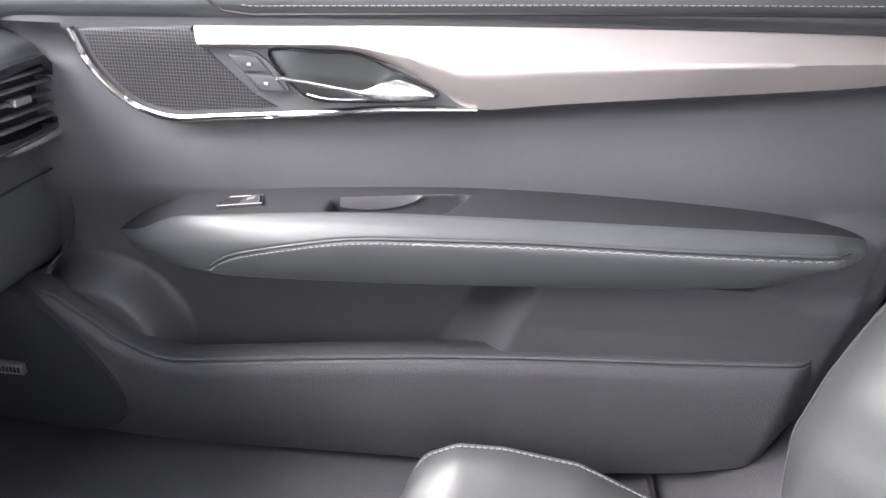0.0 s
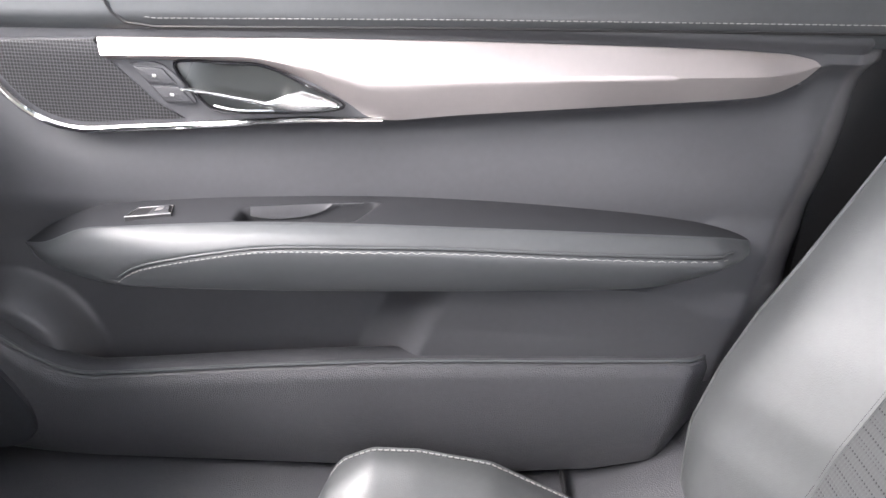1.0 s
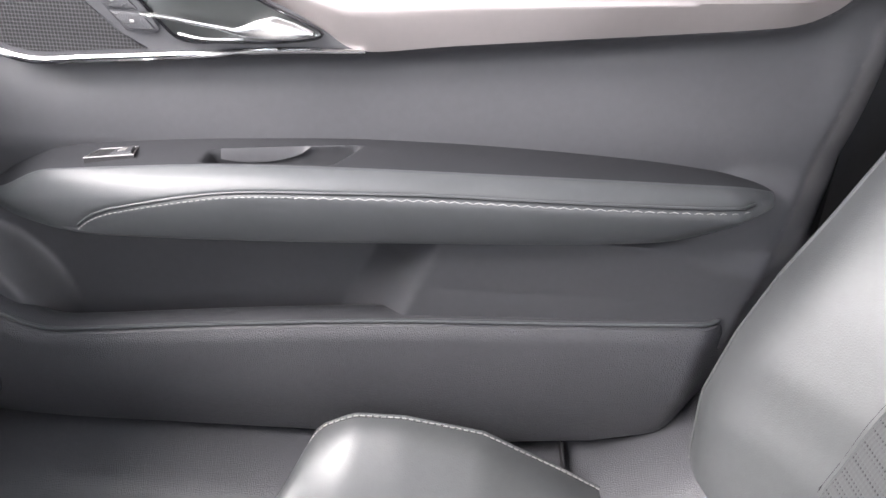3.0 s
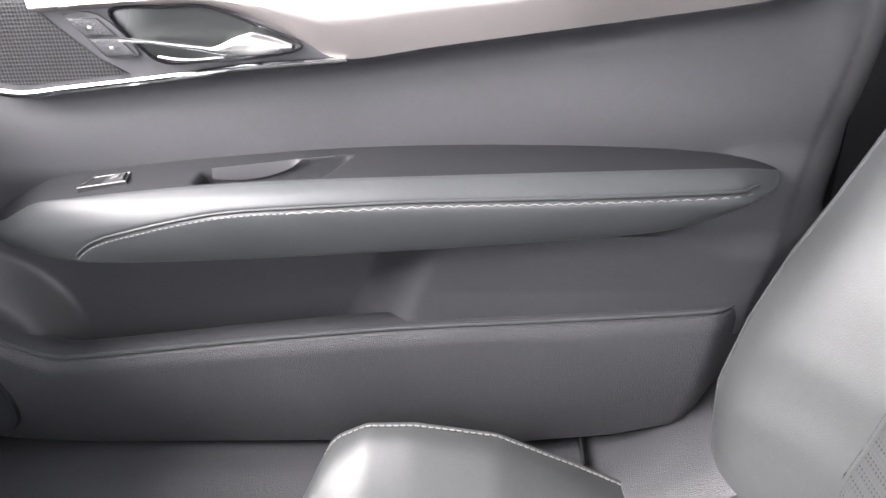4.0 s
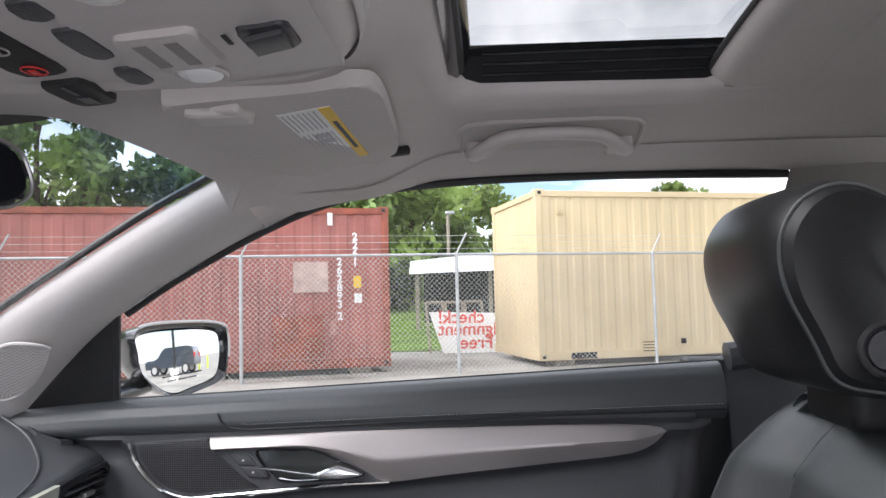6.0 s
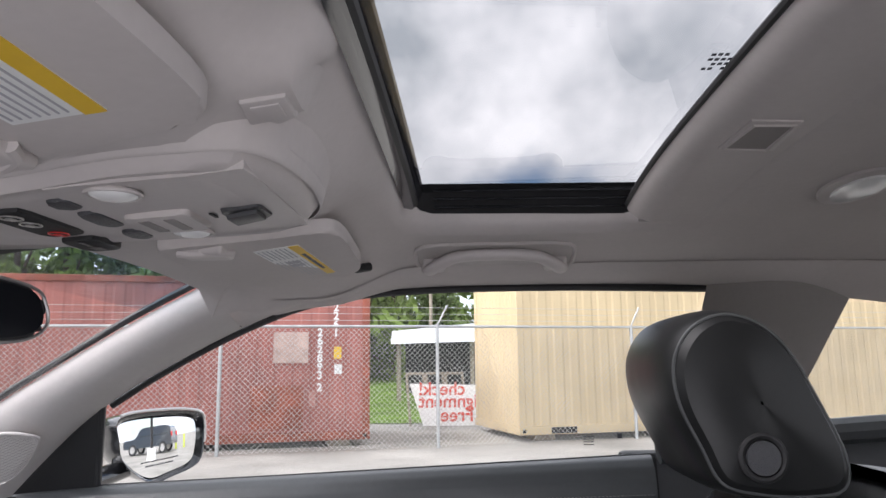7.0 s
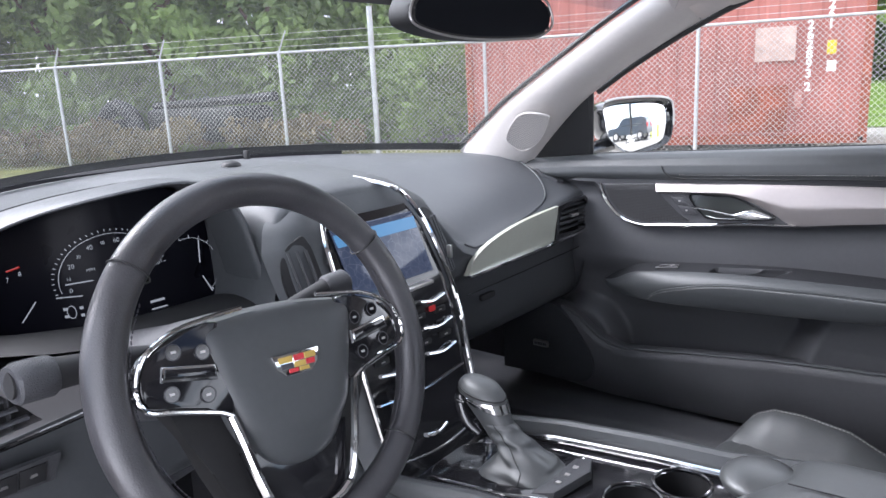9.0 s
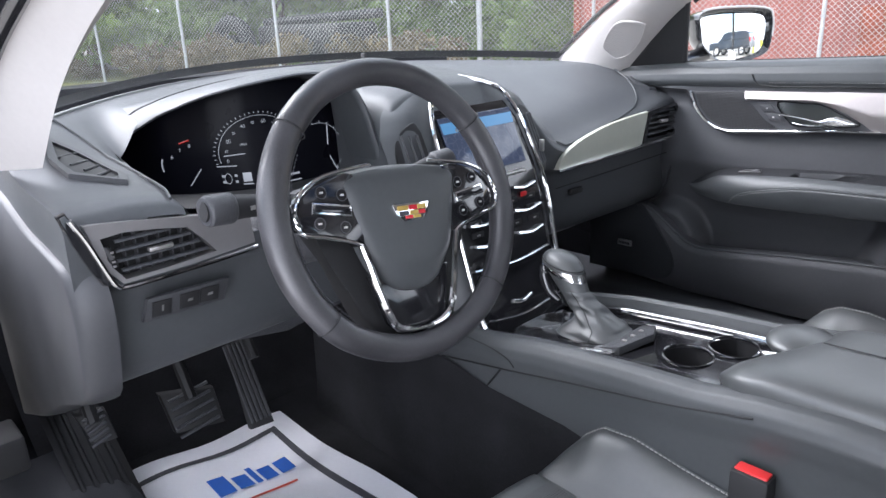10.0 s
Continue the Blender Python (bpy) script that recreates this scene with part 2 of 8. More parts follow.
M_LABELINK = stuff_mat("grey_label_ink", (0.42, 0.42, 0.45), 0.7, blotch=0.1)
M_YELLOW = stuff_mat("yellow_label", (0.75, 0.48, 0.03), 0.6, blotch=0.05)
M_LIME = stuff_mat("lime_plastic", (0.50, 0.58, 0.05), 0.5, blotch=0.1)
M_REDPLAST = stuff_mat("red_plastic", (0.62, 0.03, 0.03), 0.4, blotch=0.1)
M_LENS = stuff_mat("lamp_lens", (0.85, 0.85, 0.84), 0.25, blotch=0.03)
M_DIAL = glow_mat("lit_white_marking", (0.85, 0.88, 0.9), 0.13)
M_DIALRED = glow_mat("lit_red_marking", (0.9, 0.05, 0.03), 0.14)
M_GOLD = stuff_mat("gold_enamel", (0.55, 0.38, 0.10), 0.3, metal=0.6)
M_CRIMSON = stuff_mat("red_enamel", (0.5, 0.02, 0.03), 0.25)
M_TIN = stuff_mat("tin_roof", (0.62, 0.63, 0.64), 0.5, metal=0.3, blotch=0.12, blotch_scale=1.5)
M_TYRE = stuff_mat("old_tyre", (0.022, 0.022, 0.024), 0.7, blotch=0.3)

# ---- mesh helpers ----


def group_thing(name, label, category, group="", at=(0, 0, 0)):
    e = new(name)
    e.location = at
    bpy.context.view_layer.update()
    return tagged(e, label, category, group)


def link_mesh(name, bm, mat, parent=None, label="", smooth=True, kind=""):
    me = bpy.data.meshes.new(name)
    bmesh.ops.recalc_face_normals(bm, faces=bm.faces)
    if smooth:
        for f in bm.faces:
            f.smooth = True
        for e in bm.edges:
            if len(e.link_faces) == 2 and e.calc_face_angle(0) > 0.62:
                e.smooth = False
    bm.to_mesh(me)
    bm.free()
    me.materials.append(mat)
    ob = new(name, me)
    if parent is not None:
        ob.parent = parent
        if any(abs(c) > 1e-9 for c in parent.location) and parent.type == "EMPTY":
            ob.matrix_parent_inverse = Matrix.Translation(parent.location).inverted()
    if label:
        ob["label"] = label
    if kind:
        ob["kind"] = kind
    return ob


def part(name, bm, material, parent, label="", smooth=True):
    return link_mesh(name, bm, material, parent, label, smooth)


def grid(fn, nu, nv, closed_u=False, closed_v=False):
    """A surface from fn(u, v) with u, v in 0..1."""
    bm = bmesh.new()
    us = nu if closed_u else nu + 1
    vs = nv if closed_v else nv + 1
    rows = [[bm.verts.new(fn(i / nu, j / nv)) for j in range(vs)] for i in range(us)]
    for i in range(nu):
        for j in range(nv):
            bm.faces.new((rows[i][j], rows[(i + 1) % us][j], rows[(i + 1) % us][(j + 1) % vs], rows[i][(j + 1) % vs]))
    return bm


def solidify(bm, offset):
    """Give an open sheet thickness along a fixed offset vector."""
    got = bmesh.ops.extrude_face_region(bm, geom=list(bm.faces))
    bmesh.ops.translate(bm, vec=offset, verts=[g for g in got["geom"] if isinstance(g, bmesh.types.BMVert)])
    return bm


def curve_through(pts, per=8, closed=False):
    """Catmull-Rom through points of any dimension."""
    p = [np.array(q, float) for q in pts]
    n = len(p)
    out = []
    for i in range(n if closed else n - 1):
        a = p[(i - 1) % n] if closed or i else 2 * p[0] - p[1]
        b, c = p[i], p[(i + 1) % n]
        d = p[(i + 2) % n] if closed or i + 2 < n else 2 * p[-1] - p[-2]
        for k in range(per):
            t = k / per
            out.append(0.5 * (2 * b + (c - a) * t + (2 * a - 5 * b + 4 * c - d) * t * t + (3 * b - a - 3 * c + d) * t ** 3))
    if not closed:
        out.append(p[-1])
    return [tuple(q) for q in out]


def lerp(x, table):
    """Piecewise linear: table of (x, y) in rising x."""
    xs, ys = zip(*table)
    return float(np.interp(x, xs, ys))


def ease(x, a, b):
    t = min(1, max(0, (x - a) / (b - a)))
    return t * t * (3 - 2 * t)


def sweep(path, radius, sides=8, flat=1.0, up=(0, 0, 1), cap=True, closed=False):
    """A tube along a path; radius a number or a function of 0..1; flat squashes it along up."""
    bm = bmesh.new()
    pts = [Vector(p) for p in path]
    rings = []
    n = len(pts)
    for i, p in enumerate(pts):
        a, b = (pts[(i - 1) % n], pts[(i + 1) % n]) if closed else (pts[max(0, i - 1)], pts[min(n - 1, i + 1)])
        t = (b - a).normalized()
        s = t.cross(Vector(up))
        if s.length < 1e-4:
            s = t.cross(Vector((1, 0, 0)))
        s.normalize()
        w = s.cross(t).normalized()
        r = radius(i / max(1, n - 1)) if callable(radius) else radius
        rings.append([bm.verts.new(p + s * r * math.cos(k / sides * 2 * math.pi) + w * r * flat * math.sin(k / sides * 2 * math.pi)) for k in range(sides)])
    for i in range(n if closed else n - 1):
        for k in range(sides):
            bm.faces.new((rings[i][k], rings[i][(k + 1) % sides], rings[(i + 1) % n][(k + 1) % sides], rings[(i + 1) % n][k]))
    if cap and not closed:
        bm.faces.new(rings[0])
        bm.faces.new(rings[-1])
    return bm


def plate(outline, place, depth, bevel=0.0, seg=2):
    """An extruded outline: place(u, v, w) gives the point; w runs from 0 (face) to depth (back)."""
    bm = bmesh.new()
    front = [bm.verts.new(place(u, v, 0)) for u, v in outline]
    back = [bm.verts.new(place(u, v, depth)) for u, v in outline]
    face = bm.faces.new(front)
    bm.faces.new(back[::-1])
    n = len(front)
    for i in range(n):
        bm.faces.new((front[i], back[i], back[(i + 1) % n], front[(i + 1) % n]))
    if bevel:
        bmesh.ops.bevel(bm, geom=list(face.edges), offset=bevel, segments=seg, affect="EDGES", profile=0.5)
    return bm


def box(lo, hi, bevel=0.0, seg=2, m=None):
    bm = bmesh.new()
    bmesh.ops.create_cube(bm, size=1)
    c, s = [(a + b) / 2 for a, b in zip(lo, hi)], [b - a for a, b in zip(lo, hi)]
    bmesh.ops.transform(bm, matrix=Matrix.Translation(c) @ Matrix.Diagonal((*s, 1)), verts=bm.verts)
    if bevel:
        bmesh.ops.bevel(bm, geom=list(bm.edges), offset=bevel, segments=seg, affect="EDGES", profile=0.5)
    if m is not None:
        bmesh.ops.transform(bm, matrix=m, verts=bm.verts)
    return bm


def rod(a, b, r, sides=10, r2=None):
    bm = bmesh.new()
    d = Vector(b) - Vector(a)
    bmesh.ops.create_cone(bm, cap_ends=True, segments=sides, radius1=r, radius2=r if r2 is None else r2, depth=d.length)
    m = Matrix.Translation((Vector(a) + Vector(b)) / 2) @ d.to_track_quat("Z", "Y").to_matrix().to_4x4()
    bmesh.ops.transform(bm, matrix=m, verts=bm.verts)
    return bm


def join(bms):
    out = bmesh.new()
    for b in bms:
        me = bpy.data.meshes.new("tmp")
        b.to_mesh(me)
        b.free()
        out.from_mesh(me)
        bpy.data.meshes.remove(me)
    return out


def stitches(path, length=0.0042, gap=0.0022, r=0.0006, lift=(0, 0, 0)):
    """A row of short thread stitches along a path."""
    pts = np.array(path)
    seg = np.linalg.norm(np.diff(pts, axis=0), axis=1)
    s = np.r_[0, np.cumsum(seg)]
    bm = bmesh.new()
    at = 0.0
    while at + length < s[-1]:
        a = Vector([np.interp(at, s, pts[:, k]) for k in range(3)]) + Vector(lift)
        b = Vector([np.interp(at + length, s, pts[:, k]) for k in range(3)]) + Vector(lift)
        d = (b - a).normalized()
        u = d.cross(Vector((0.31, 0.5, 0.8))).normalized()
        w = d.cross(u)
        ring = lambda c: [bm.verts.new(c + r * (u * x + w * y)) for x, y in ((1, 0), (0, 1), (-1, 0), (0, -1))]
        r1, r2 = ring(a), ring(b)
        for k in range(4):
            bm.faces.new((r1[k], r1[(k + 1) % 4], r2[(k + 1) % 4], r2[k]))
        bm.faces.new(r1)
        bm.faces.new(r2)
        at += length + gap
    return bm


def letters(text, size, m, depth=0.0004, bold=0.0):
    """Text in the built-in font as a mesh; m places its baseline centre."""
    cu = bpy.data.curves.new("text", "FONT")
    cu.body, cu.size, cu.extrude, cu.align_x, cu.offset = text, size, depth, "CENTER", bold
    cu.resolution_u = 3
    ob = bpy.data.objects.new("text", cu)
    scene.collection.objects.link(ob)
    dg = bpy.context.evaluated_depsgraph_get()
    me = bpy.data.meshes.new_from_object(ob.evaluated_get(dg))
    bpy.data.objects.remove(ob)
    bm = bmesh.new()
    bm.from_mesh(me)
    bpy.data.meshes.remove(me)
    bmesh.ops.transform(bm, matrix=m, verts=bm.verts)
    return bm


def axes(origin, right, up):
    """A matrix whose x runs along right, y along up, from origin."""
    r = Vector(right).normalized()
    n = r.cross(Vector(up)).normalized()
    u = n.cross(r)
    return Matrix.Translation(origin) @ Matrix((r, u, n)).transposed().to_4x4()


# ---- the car's shell: x runs to the rear, y to the passenger side ----


OHC_Z = [(-0.25, 1.296), (-0.157, 1.303), (-0.06, 1.310), (0.02, 1.315), (0.08, 1.324)]


def cover_z(x):
    return 1.352 + 0.3 * (x - 0.08)


def roof_z(x, y):
    z = 1.395 - 0.078 * min(1.3, abs(y) / 0.6) ** 3.2
    z = z - 0.068 * (1 - ease(x, -0.03, 0.13)) * (1 - 0.35 * min(1, abs(y) / 0.6)) - 0.03 * ease(x, 0.7, 1.4)
    near = (1 - ease(abs(y), 0.11, 0.28)) * (1 - ease(x, 0.020, 0.118))
    z += (min(z, lerp(x, OHC_Z) + 0.010) - z) * near
    # level patch that carries the small square cover
    return z + (cover_z(x) + 0.001 - z) * (1 - ease(math.hypot(x - 0.078, y + 0.124), 0.026, 0.060))


def mirrored(p):
    return (p[0], -p[1], p[2])


RAIL = [(-0.215, 0.616, 1.233), (-0.173, 0.611, 1.252), (-0.05, 0.600, 1.294), (0.10, 0.594, 1.311), (0.33, 0.593, 1.314), (0.59, 0.595, 1.308), (0.80, 0.598, 1.285), (1.20, 0.590, 1.23)]
PILLAR_LOW = [(-0.60, 0.676, 0.960), (-0.50, 0.664, 1.060), (-0.409, 0.648, 1.130), (-0.307, 0.630, 1.188), (-0.173, 0.611, 1.252)]
PILLAR_TOP = [(-0.80, 0.662, 0.992), (-0.69, 0.630, 1.062), (-0.589, 0.601, 1.123), (-0.349, 0.550, 1.249), (-0.196, 0.522, 1.320)]


def header(y):
    return (-0.30 + 0.104 * (y / 0.522) ** 2, y, 1.330 - 0.010 * (y / 0.522) ** 2)


def rounded_rect(a, x0, x1, y0, y1, r):
    """A point on a rounded rectangle by angle share 0..1, walking the four sides."""
    cx, cy, hx, hy = (x0 + x1) / 2, (y0 + y1) / 2, (x1 - x0) / 2, (y1 - y0) / 2
    t = a * 2 * math.pi
    c, s = math.cos(t), math.sin(t)
    k = 1 / max(abs(c) / hx, abs(s) / hy)
    px, py = c * k, s * k
    ix, iy = max(-hx + r, min(hx - r, px)), max(-hy + r, min(hy - r, py))
    d = Vector((px - ix, py - iy))
    if d.length > 1e-9 and abs(px) > hx - r and abs(py) > hy - r:
        d = d.normalized() * r
        px, py = ix + d.x, iy + d.y
    return cx + px, cy + py


def edge_y(x):
    return lerp(x, [(p[0], p[1]) for p in ([(-0.30, 0.53, 0)] + RAIL)])


def roof_point(u, v):
    ix, iy = rounded_rect(u, 0.121, 0.528, -0.405, 0.405, 0.035)
    t = u * 2 * math.pi
    c, s = math.cos(t), math.sin(t)
    k = 1 / max(abs(c) / (0.86 if c > 0 else 0.63), abs(s) / 0.62)
    ox, oy = 0.336 + c * k, s * k
    if ox < -0.15:
        oy = max(-0.53, min(0.53, oy))
    lim = edge_y(ox)
    oy = max(-lim, min(lim, oy))
    if c < 0:
        ox = max(ox, header(max(-0.522, min(0.522, oy)))[0])
    if v < 0.18:
        w = v / 0.18
        x, y = ix, iy
        d = Vector((ix - 0.336, iy)).normalized()
        lip = 0.030 - 0.022 * ease(x, 0.42, 0.45)
        return (x + d.x * 0.022 * w ** 1.5, y + d.y * 0.022 * w ** 1.5, roof_z(x, y) + lip * (1 - w) ** 1.8)
    w = (v - 0.18) / 0.82
    d = Vector((ix - 0.336, iy)).normalized()
    x, y = (ix + d.x * 0.022) * (1 - w) + ox * w, (iy + d.y * 0.022) * (1 - w) + oy * w
    z = roof_z(x, y)
    if w > 0.9:
        e = lerp(x, [(p[0], p[2]) for p in ([(-0.32, 0, 1.34)] + RAIL)]) if abs(y) > 0.5 else z
        z = z + (e - z) * ((w - 0.9) / 0.1) * 0.6
    return (x, y, z)


roof = link_mesh("ceiling", grid(roof_point, 160, 26, closed_u=True), M_LINER)
tagged(roof, "taupe grey cloth headliner with a sunroof opening", "headliner", kind="structure")

def skin_at(u, v):
    """Front panel of the outer roof; its edge follows the top of the windscreen."""
    y = -0.66 + 1.32 * v
    x0 = -0.306 + 0.104 * (y / 0.522) ** 2
    zf = 1.344 - 0.010 * (y / 0.522) ** 2 - 0.04 * ease(abs(y), 0.50, 0.66)
    zb = 1.432 - 0.09 * (abs(y) / 0.66) ** 3
    return (x0 + (0.115 - x0) * u, y, zf + (zb - zf) * (1 - (1 - u) ** 1.6))


outer_roof = link_mesh("roof_skin", join([
    grid(skin_at, 10, 24),
    grid(lambda u, v: (0.545 + 0.85 * u, -0.66 + 1.32 * v, 1.436 - 0.09 * (abs(-0.66 + 1.32 * v) / 0.66) ** 3 - 0.06 * u), 8, 24),
    grid(lambda u, v: (0.115 + 0.43 * u, 0.43 + 0.23 * v, 1.432 - 0.09 * ((0.43 + 0.23 * v) / 0.66) ** 3), 6, 6),
    grid(lambda u, v: (0.115 + 0.43 * u, -0.66 + 0.23 * v, 1.432 - 0.09 * ((0.66 - 0.23 * v) / 0.66) ** 3), 6, 6)]), M_PAINT)
tagged(outer_roof, "black painted steel roof of the coupe", "car roof", kind="structure")


def pillar(side):
    lo, hi = curve_through(PILLAR_LOW, 8), curve_through(PILLAR_TOP, 8)

    def at(u, v):
        i = u * (len(lo) - 1)
        k = min(int(i), len(lo) - 2)
        f = i - k
        a = Vector(lo[k]).lerp(Vector(lo[k + 1]), f)
        b = Vector(hi[k]).lerp(Vector(hi[k + 1]), f)
        p = a.lerp(b, v)
        bulge = math.sin(math.pi * min(1, max(0, v))) ** 0.7
        p += Vector((0.010, -0.030, -0.012)) * bulge * (1.0 if side > 0 else 0.25)
        return p if side > 0 else Vector(mirrored(p))
    return grid(at, 40, 12)


for side, nm in ((1, "pillar_passenger"), (-1, "pillar_driver")):
    ob = link_mesh(nm, pillar(side), M_PILLAR)
    tagged(ob, "light grey cloth-covered windscreen pillar trim", "pillar trim", kind="structure")
    rail = curve_through(RAIL, 8)
    band = grid(lambda u, v: (lambda p, q: Vector((p[0], side * (p[1] + (q[1] - p[1]) * v), p[2] + (q[2] - p[2]) * v - 0.006 * math.sin(math.pi * v))))(
        rail[round(u * (len(rail) - 1))], (rail[round(u * (len(rail) - 1))][0], rail[round(u * (len(rail) - 1))][1] - 0.06, roof_z(rail[round(u * (len(rail) - 1))][0], rail[round(u * (len(rail) - 1))][1] - 0.06) - 0.002)), 48, 6)
    ob = link_mesh("roof_rail", band, M_LINER)
    tagged(ob, "cloth-covered roof side rail above the door", "roof rail", kind="structure")

ob = link_mesh("pillar_joint", sweep([(-0.195, 0.524, 1.316), (-0.190, 0.545, 1.296), (-0.183, 0.575, 1.274), (-0.174, 0.606, 1.252)], 0.0016, 6), M_BLACK)
tagged(ob, "dark joint between pillar trim and headliner", "joint", kind="structure")

# painted body outboard of the driver's pillar trim
body_low = curve_through(PILLAR_LOW + RAIL[2:], 8)
def jamb(a, b):
    """A strip of the driver's door jamb between two depths outboard of the pillar edge."""
    return grid(lambda u, v: (lambda p, q: (p[0] - 0.135 * q, -p[1] - 0.001 - 0.072 * q, p[2] - 0.006 - 0.012 * q))(body_low[min(len(body_low) - 1, round(u * (len(body_low) - 1)))], a + (b - a) * v), 60, 5)


ob = link_mesh("pillar_jamb", jamb(0.0, 0.86), M_PILLAR)
tagged(ob, "light grey pillar trim facing the open doorway", "pillar trim", kind="structure")
ob = link_mesh("pillar_body", join([jamb(0.86, 1.9), sweep([(p[0] - 0.118, -p[1] - 0.066, p[2] - 0.020) for p in body_low], 0.009, 8)]), M_PAINT)
tagged(ob, "black painted door frame with its rubber seal", "door frame", kind="structure")

# dark seal lines round the side window and along the windscreen
SEAL = curve_through(PILLAR_LOW[2:] + RAIL[2:6], 8)
ob = link_mesh("door_seal", join([sweep([(p[0], p[1] + 0.006, p[2] - 0.004) for p in SEAL], 0.0065, 8), sweep([(p[0], -p[1] - 0.006, p[2] - 0.004) for p in SEAL[16:]], 0.0065, 8)]), M_RUBBER)
tagged(ob, "black rubber door seal along the roof rail", "door seal", kind="structure")
wsedge = curve_through(PILLAR_TOP, 8)
ob = link_mesh("windscreen_seal", join([sweep([(p[0] - 0.006, p[1], p[2] + 0.006) for p in wsedge], 0.006, 8), sweep([(p[0] - 0.006, -p[1], p[2] + 0.006) for p in wsedge], 0.006, 8)]), M_RUBBER)
tagged(ob, "black windscreen edge seal along the pillar", "windscreen seal", kind="structure")


def screen_base(y):
    a = abs(y) / 0.662
    return Vector((-1.13 + 0.33 * a ** 2.2, y, 1.022 - 0.030 * a ** 2))


def windscreen_at(u, v):
    y = (u * 2 - 1)
    top = Vector(header(0.522 * y)) + Vector((-0.012, 0, 0.012))
    bot = screen_base(0.662 * y)
    p = bot.lerp(top, v)
    return p + Vector((-0.03, 0, 0.05)) * math.sin(math.pi * v) * (1 - abs(y) ** 3)


ws = link_mesh("windscreen", grid(windscreen_at, 24, 16), M_WSGLASS)
ws.visible_shadow = False
tagged(ws, "clear laminated windscreen glass", "windscreen", kind="structure")
ob = link_mesh("windscreen_base_band", grid(lambda u, v: screen_base(0.662 * (2 * u - 1)).lerp(screen_base(0.662 * (2 * u - 1)) + Vector((0.02, 0, 0.017)), v) + Vector((0.004, 0, 0.002)), 40, 2), M_BLACK)
tagged(ob, "black painted band along the foot of the windscreen", "windscreen band", kind="structure")
tint = glass_mat("sun_shade_band", 0.01, (0.58, 0.74, 0.86), edge=0.05)
tn, tl_ = nodes_of(tint)
tco, tsep, tramp = tn.new("ShaderNodeTexCoord"), tn.new("ShaderNodeSeparateXYZ"), tn.new("ShaderNodeValToRGB")
tl_.new(tco.outputs["Generated"], tsep.inputs[0])
tl_.new(tsep.outputs[0], tramp.inputs[0])
tramp.color_ramp.elements[0].position, tramp.color_ramp.elements[0].color = 0.25, (1, 1, 1, 1)
tramp.color_ramp.elements[1].position, tramp.color_ramp.elements[1].color = 0.80, (0.50, 0.66, 0.78, 1)
tl_.new(tramp.outputs[0], next(n for n in tn if n.type == "BSDF_TRANSPARENT").inputs[0])
ob = link_mesh("windscreen_shade_band", grid(lambda u, v: Vector(windscreen_at(u, 0.84 + 0.16 * v)) + Vector((0.004, 0, -0.003)), 24, 6), tint)
ob.visible_shadow = False
tagged(ob, "blue-tinted shade band along the top of the windscreen", "shade band", kind="structure")

# floor, tunnel, sills and the closed back of the cabin
ob = link_mesh("floor", join([box((-1.35, -0.72, 0.21), (1.5, 0.72, 0.25)), box((-1.40, -0.72, 0.25), (-1.30, 0.72, 1.0)),
                              grid(lambda u, v: (-1.32 + 0.34 * u, -0.70 + 1.40 * v, 0.60 - 0.35 * u ** 0.8), 8, 2)]), M_CARPET)
tagged(ob, "black carpet over the car floor and footwell", "car floor", kind="structure")
ob = link_mesh("bulkhead_rear", join([box((1.25, -0.66, 0.25), (1.32, 0.66, 0.98), 0.02), box((0.95, -0.62, 0.25), (1.26, 0.62, 0.56), 0.05)]), M_LOWER)
tagged(ob, "black rear bulkhead closing the cabin", "bulkhead", kind="structure")


def rocker_at(side):
    prof = [(0.715, 0.46), (0.700, 0.46), (0.64, 0.437), (0.59, 0.437), (0.545, 0.432), (0.525, 0.420), (0.515, 0.39), (0.51, 0.30), (0.51, 0.24)]

    def at(u, v):
        x = -0.95 + 1.75 * u
        k = v * (len(prof) - 1)
        i = min(int(k), len(prof) - 2)
        y = prof[i][0] + (prof[i + 1][0] - prof[i][0]) * (k - i)
        z = prof[i][1] + (prof[i + 1][1] - prof[i][1]) * (k - i)
        rise = ease(x, 0.20, 0.55) * 0.17
        if side < 0:
            y, z = y + 0.085, z - 0.05
        return (x, side * y, z - 0.028 * ease(-x, 0.2, 0.7) + rise * (1 if v < 0.7 else 0.4))
    return grid(at, 60, 24)


for side in (1, -1):
    ob = link_mesh("sill_trim", rocker_at(side), M_LOWER)
    tagged(ob, "black grained plastic door sill trim", "sill trim", kind="structure")
ob = link_mesh("trim_joint", box((0.2185, 0.545, 0.4365), (0.2205, 0.650, 0.4545)), M_BLACK)
tagged(ob, "dark joint between two sill trims", "joint", kind="structure")

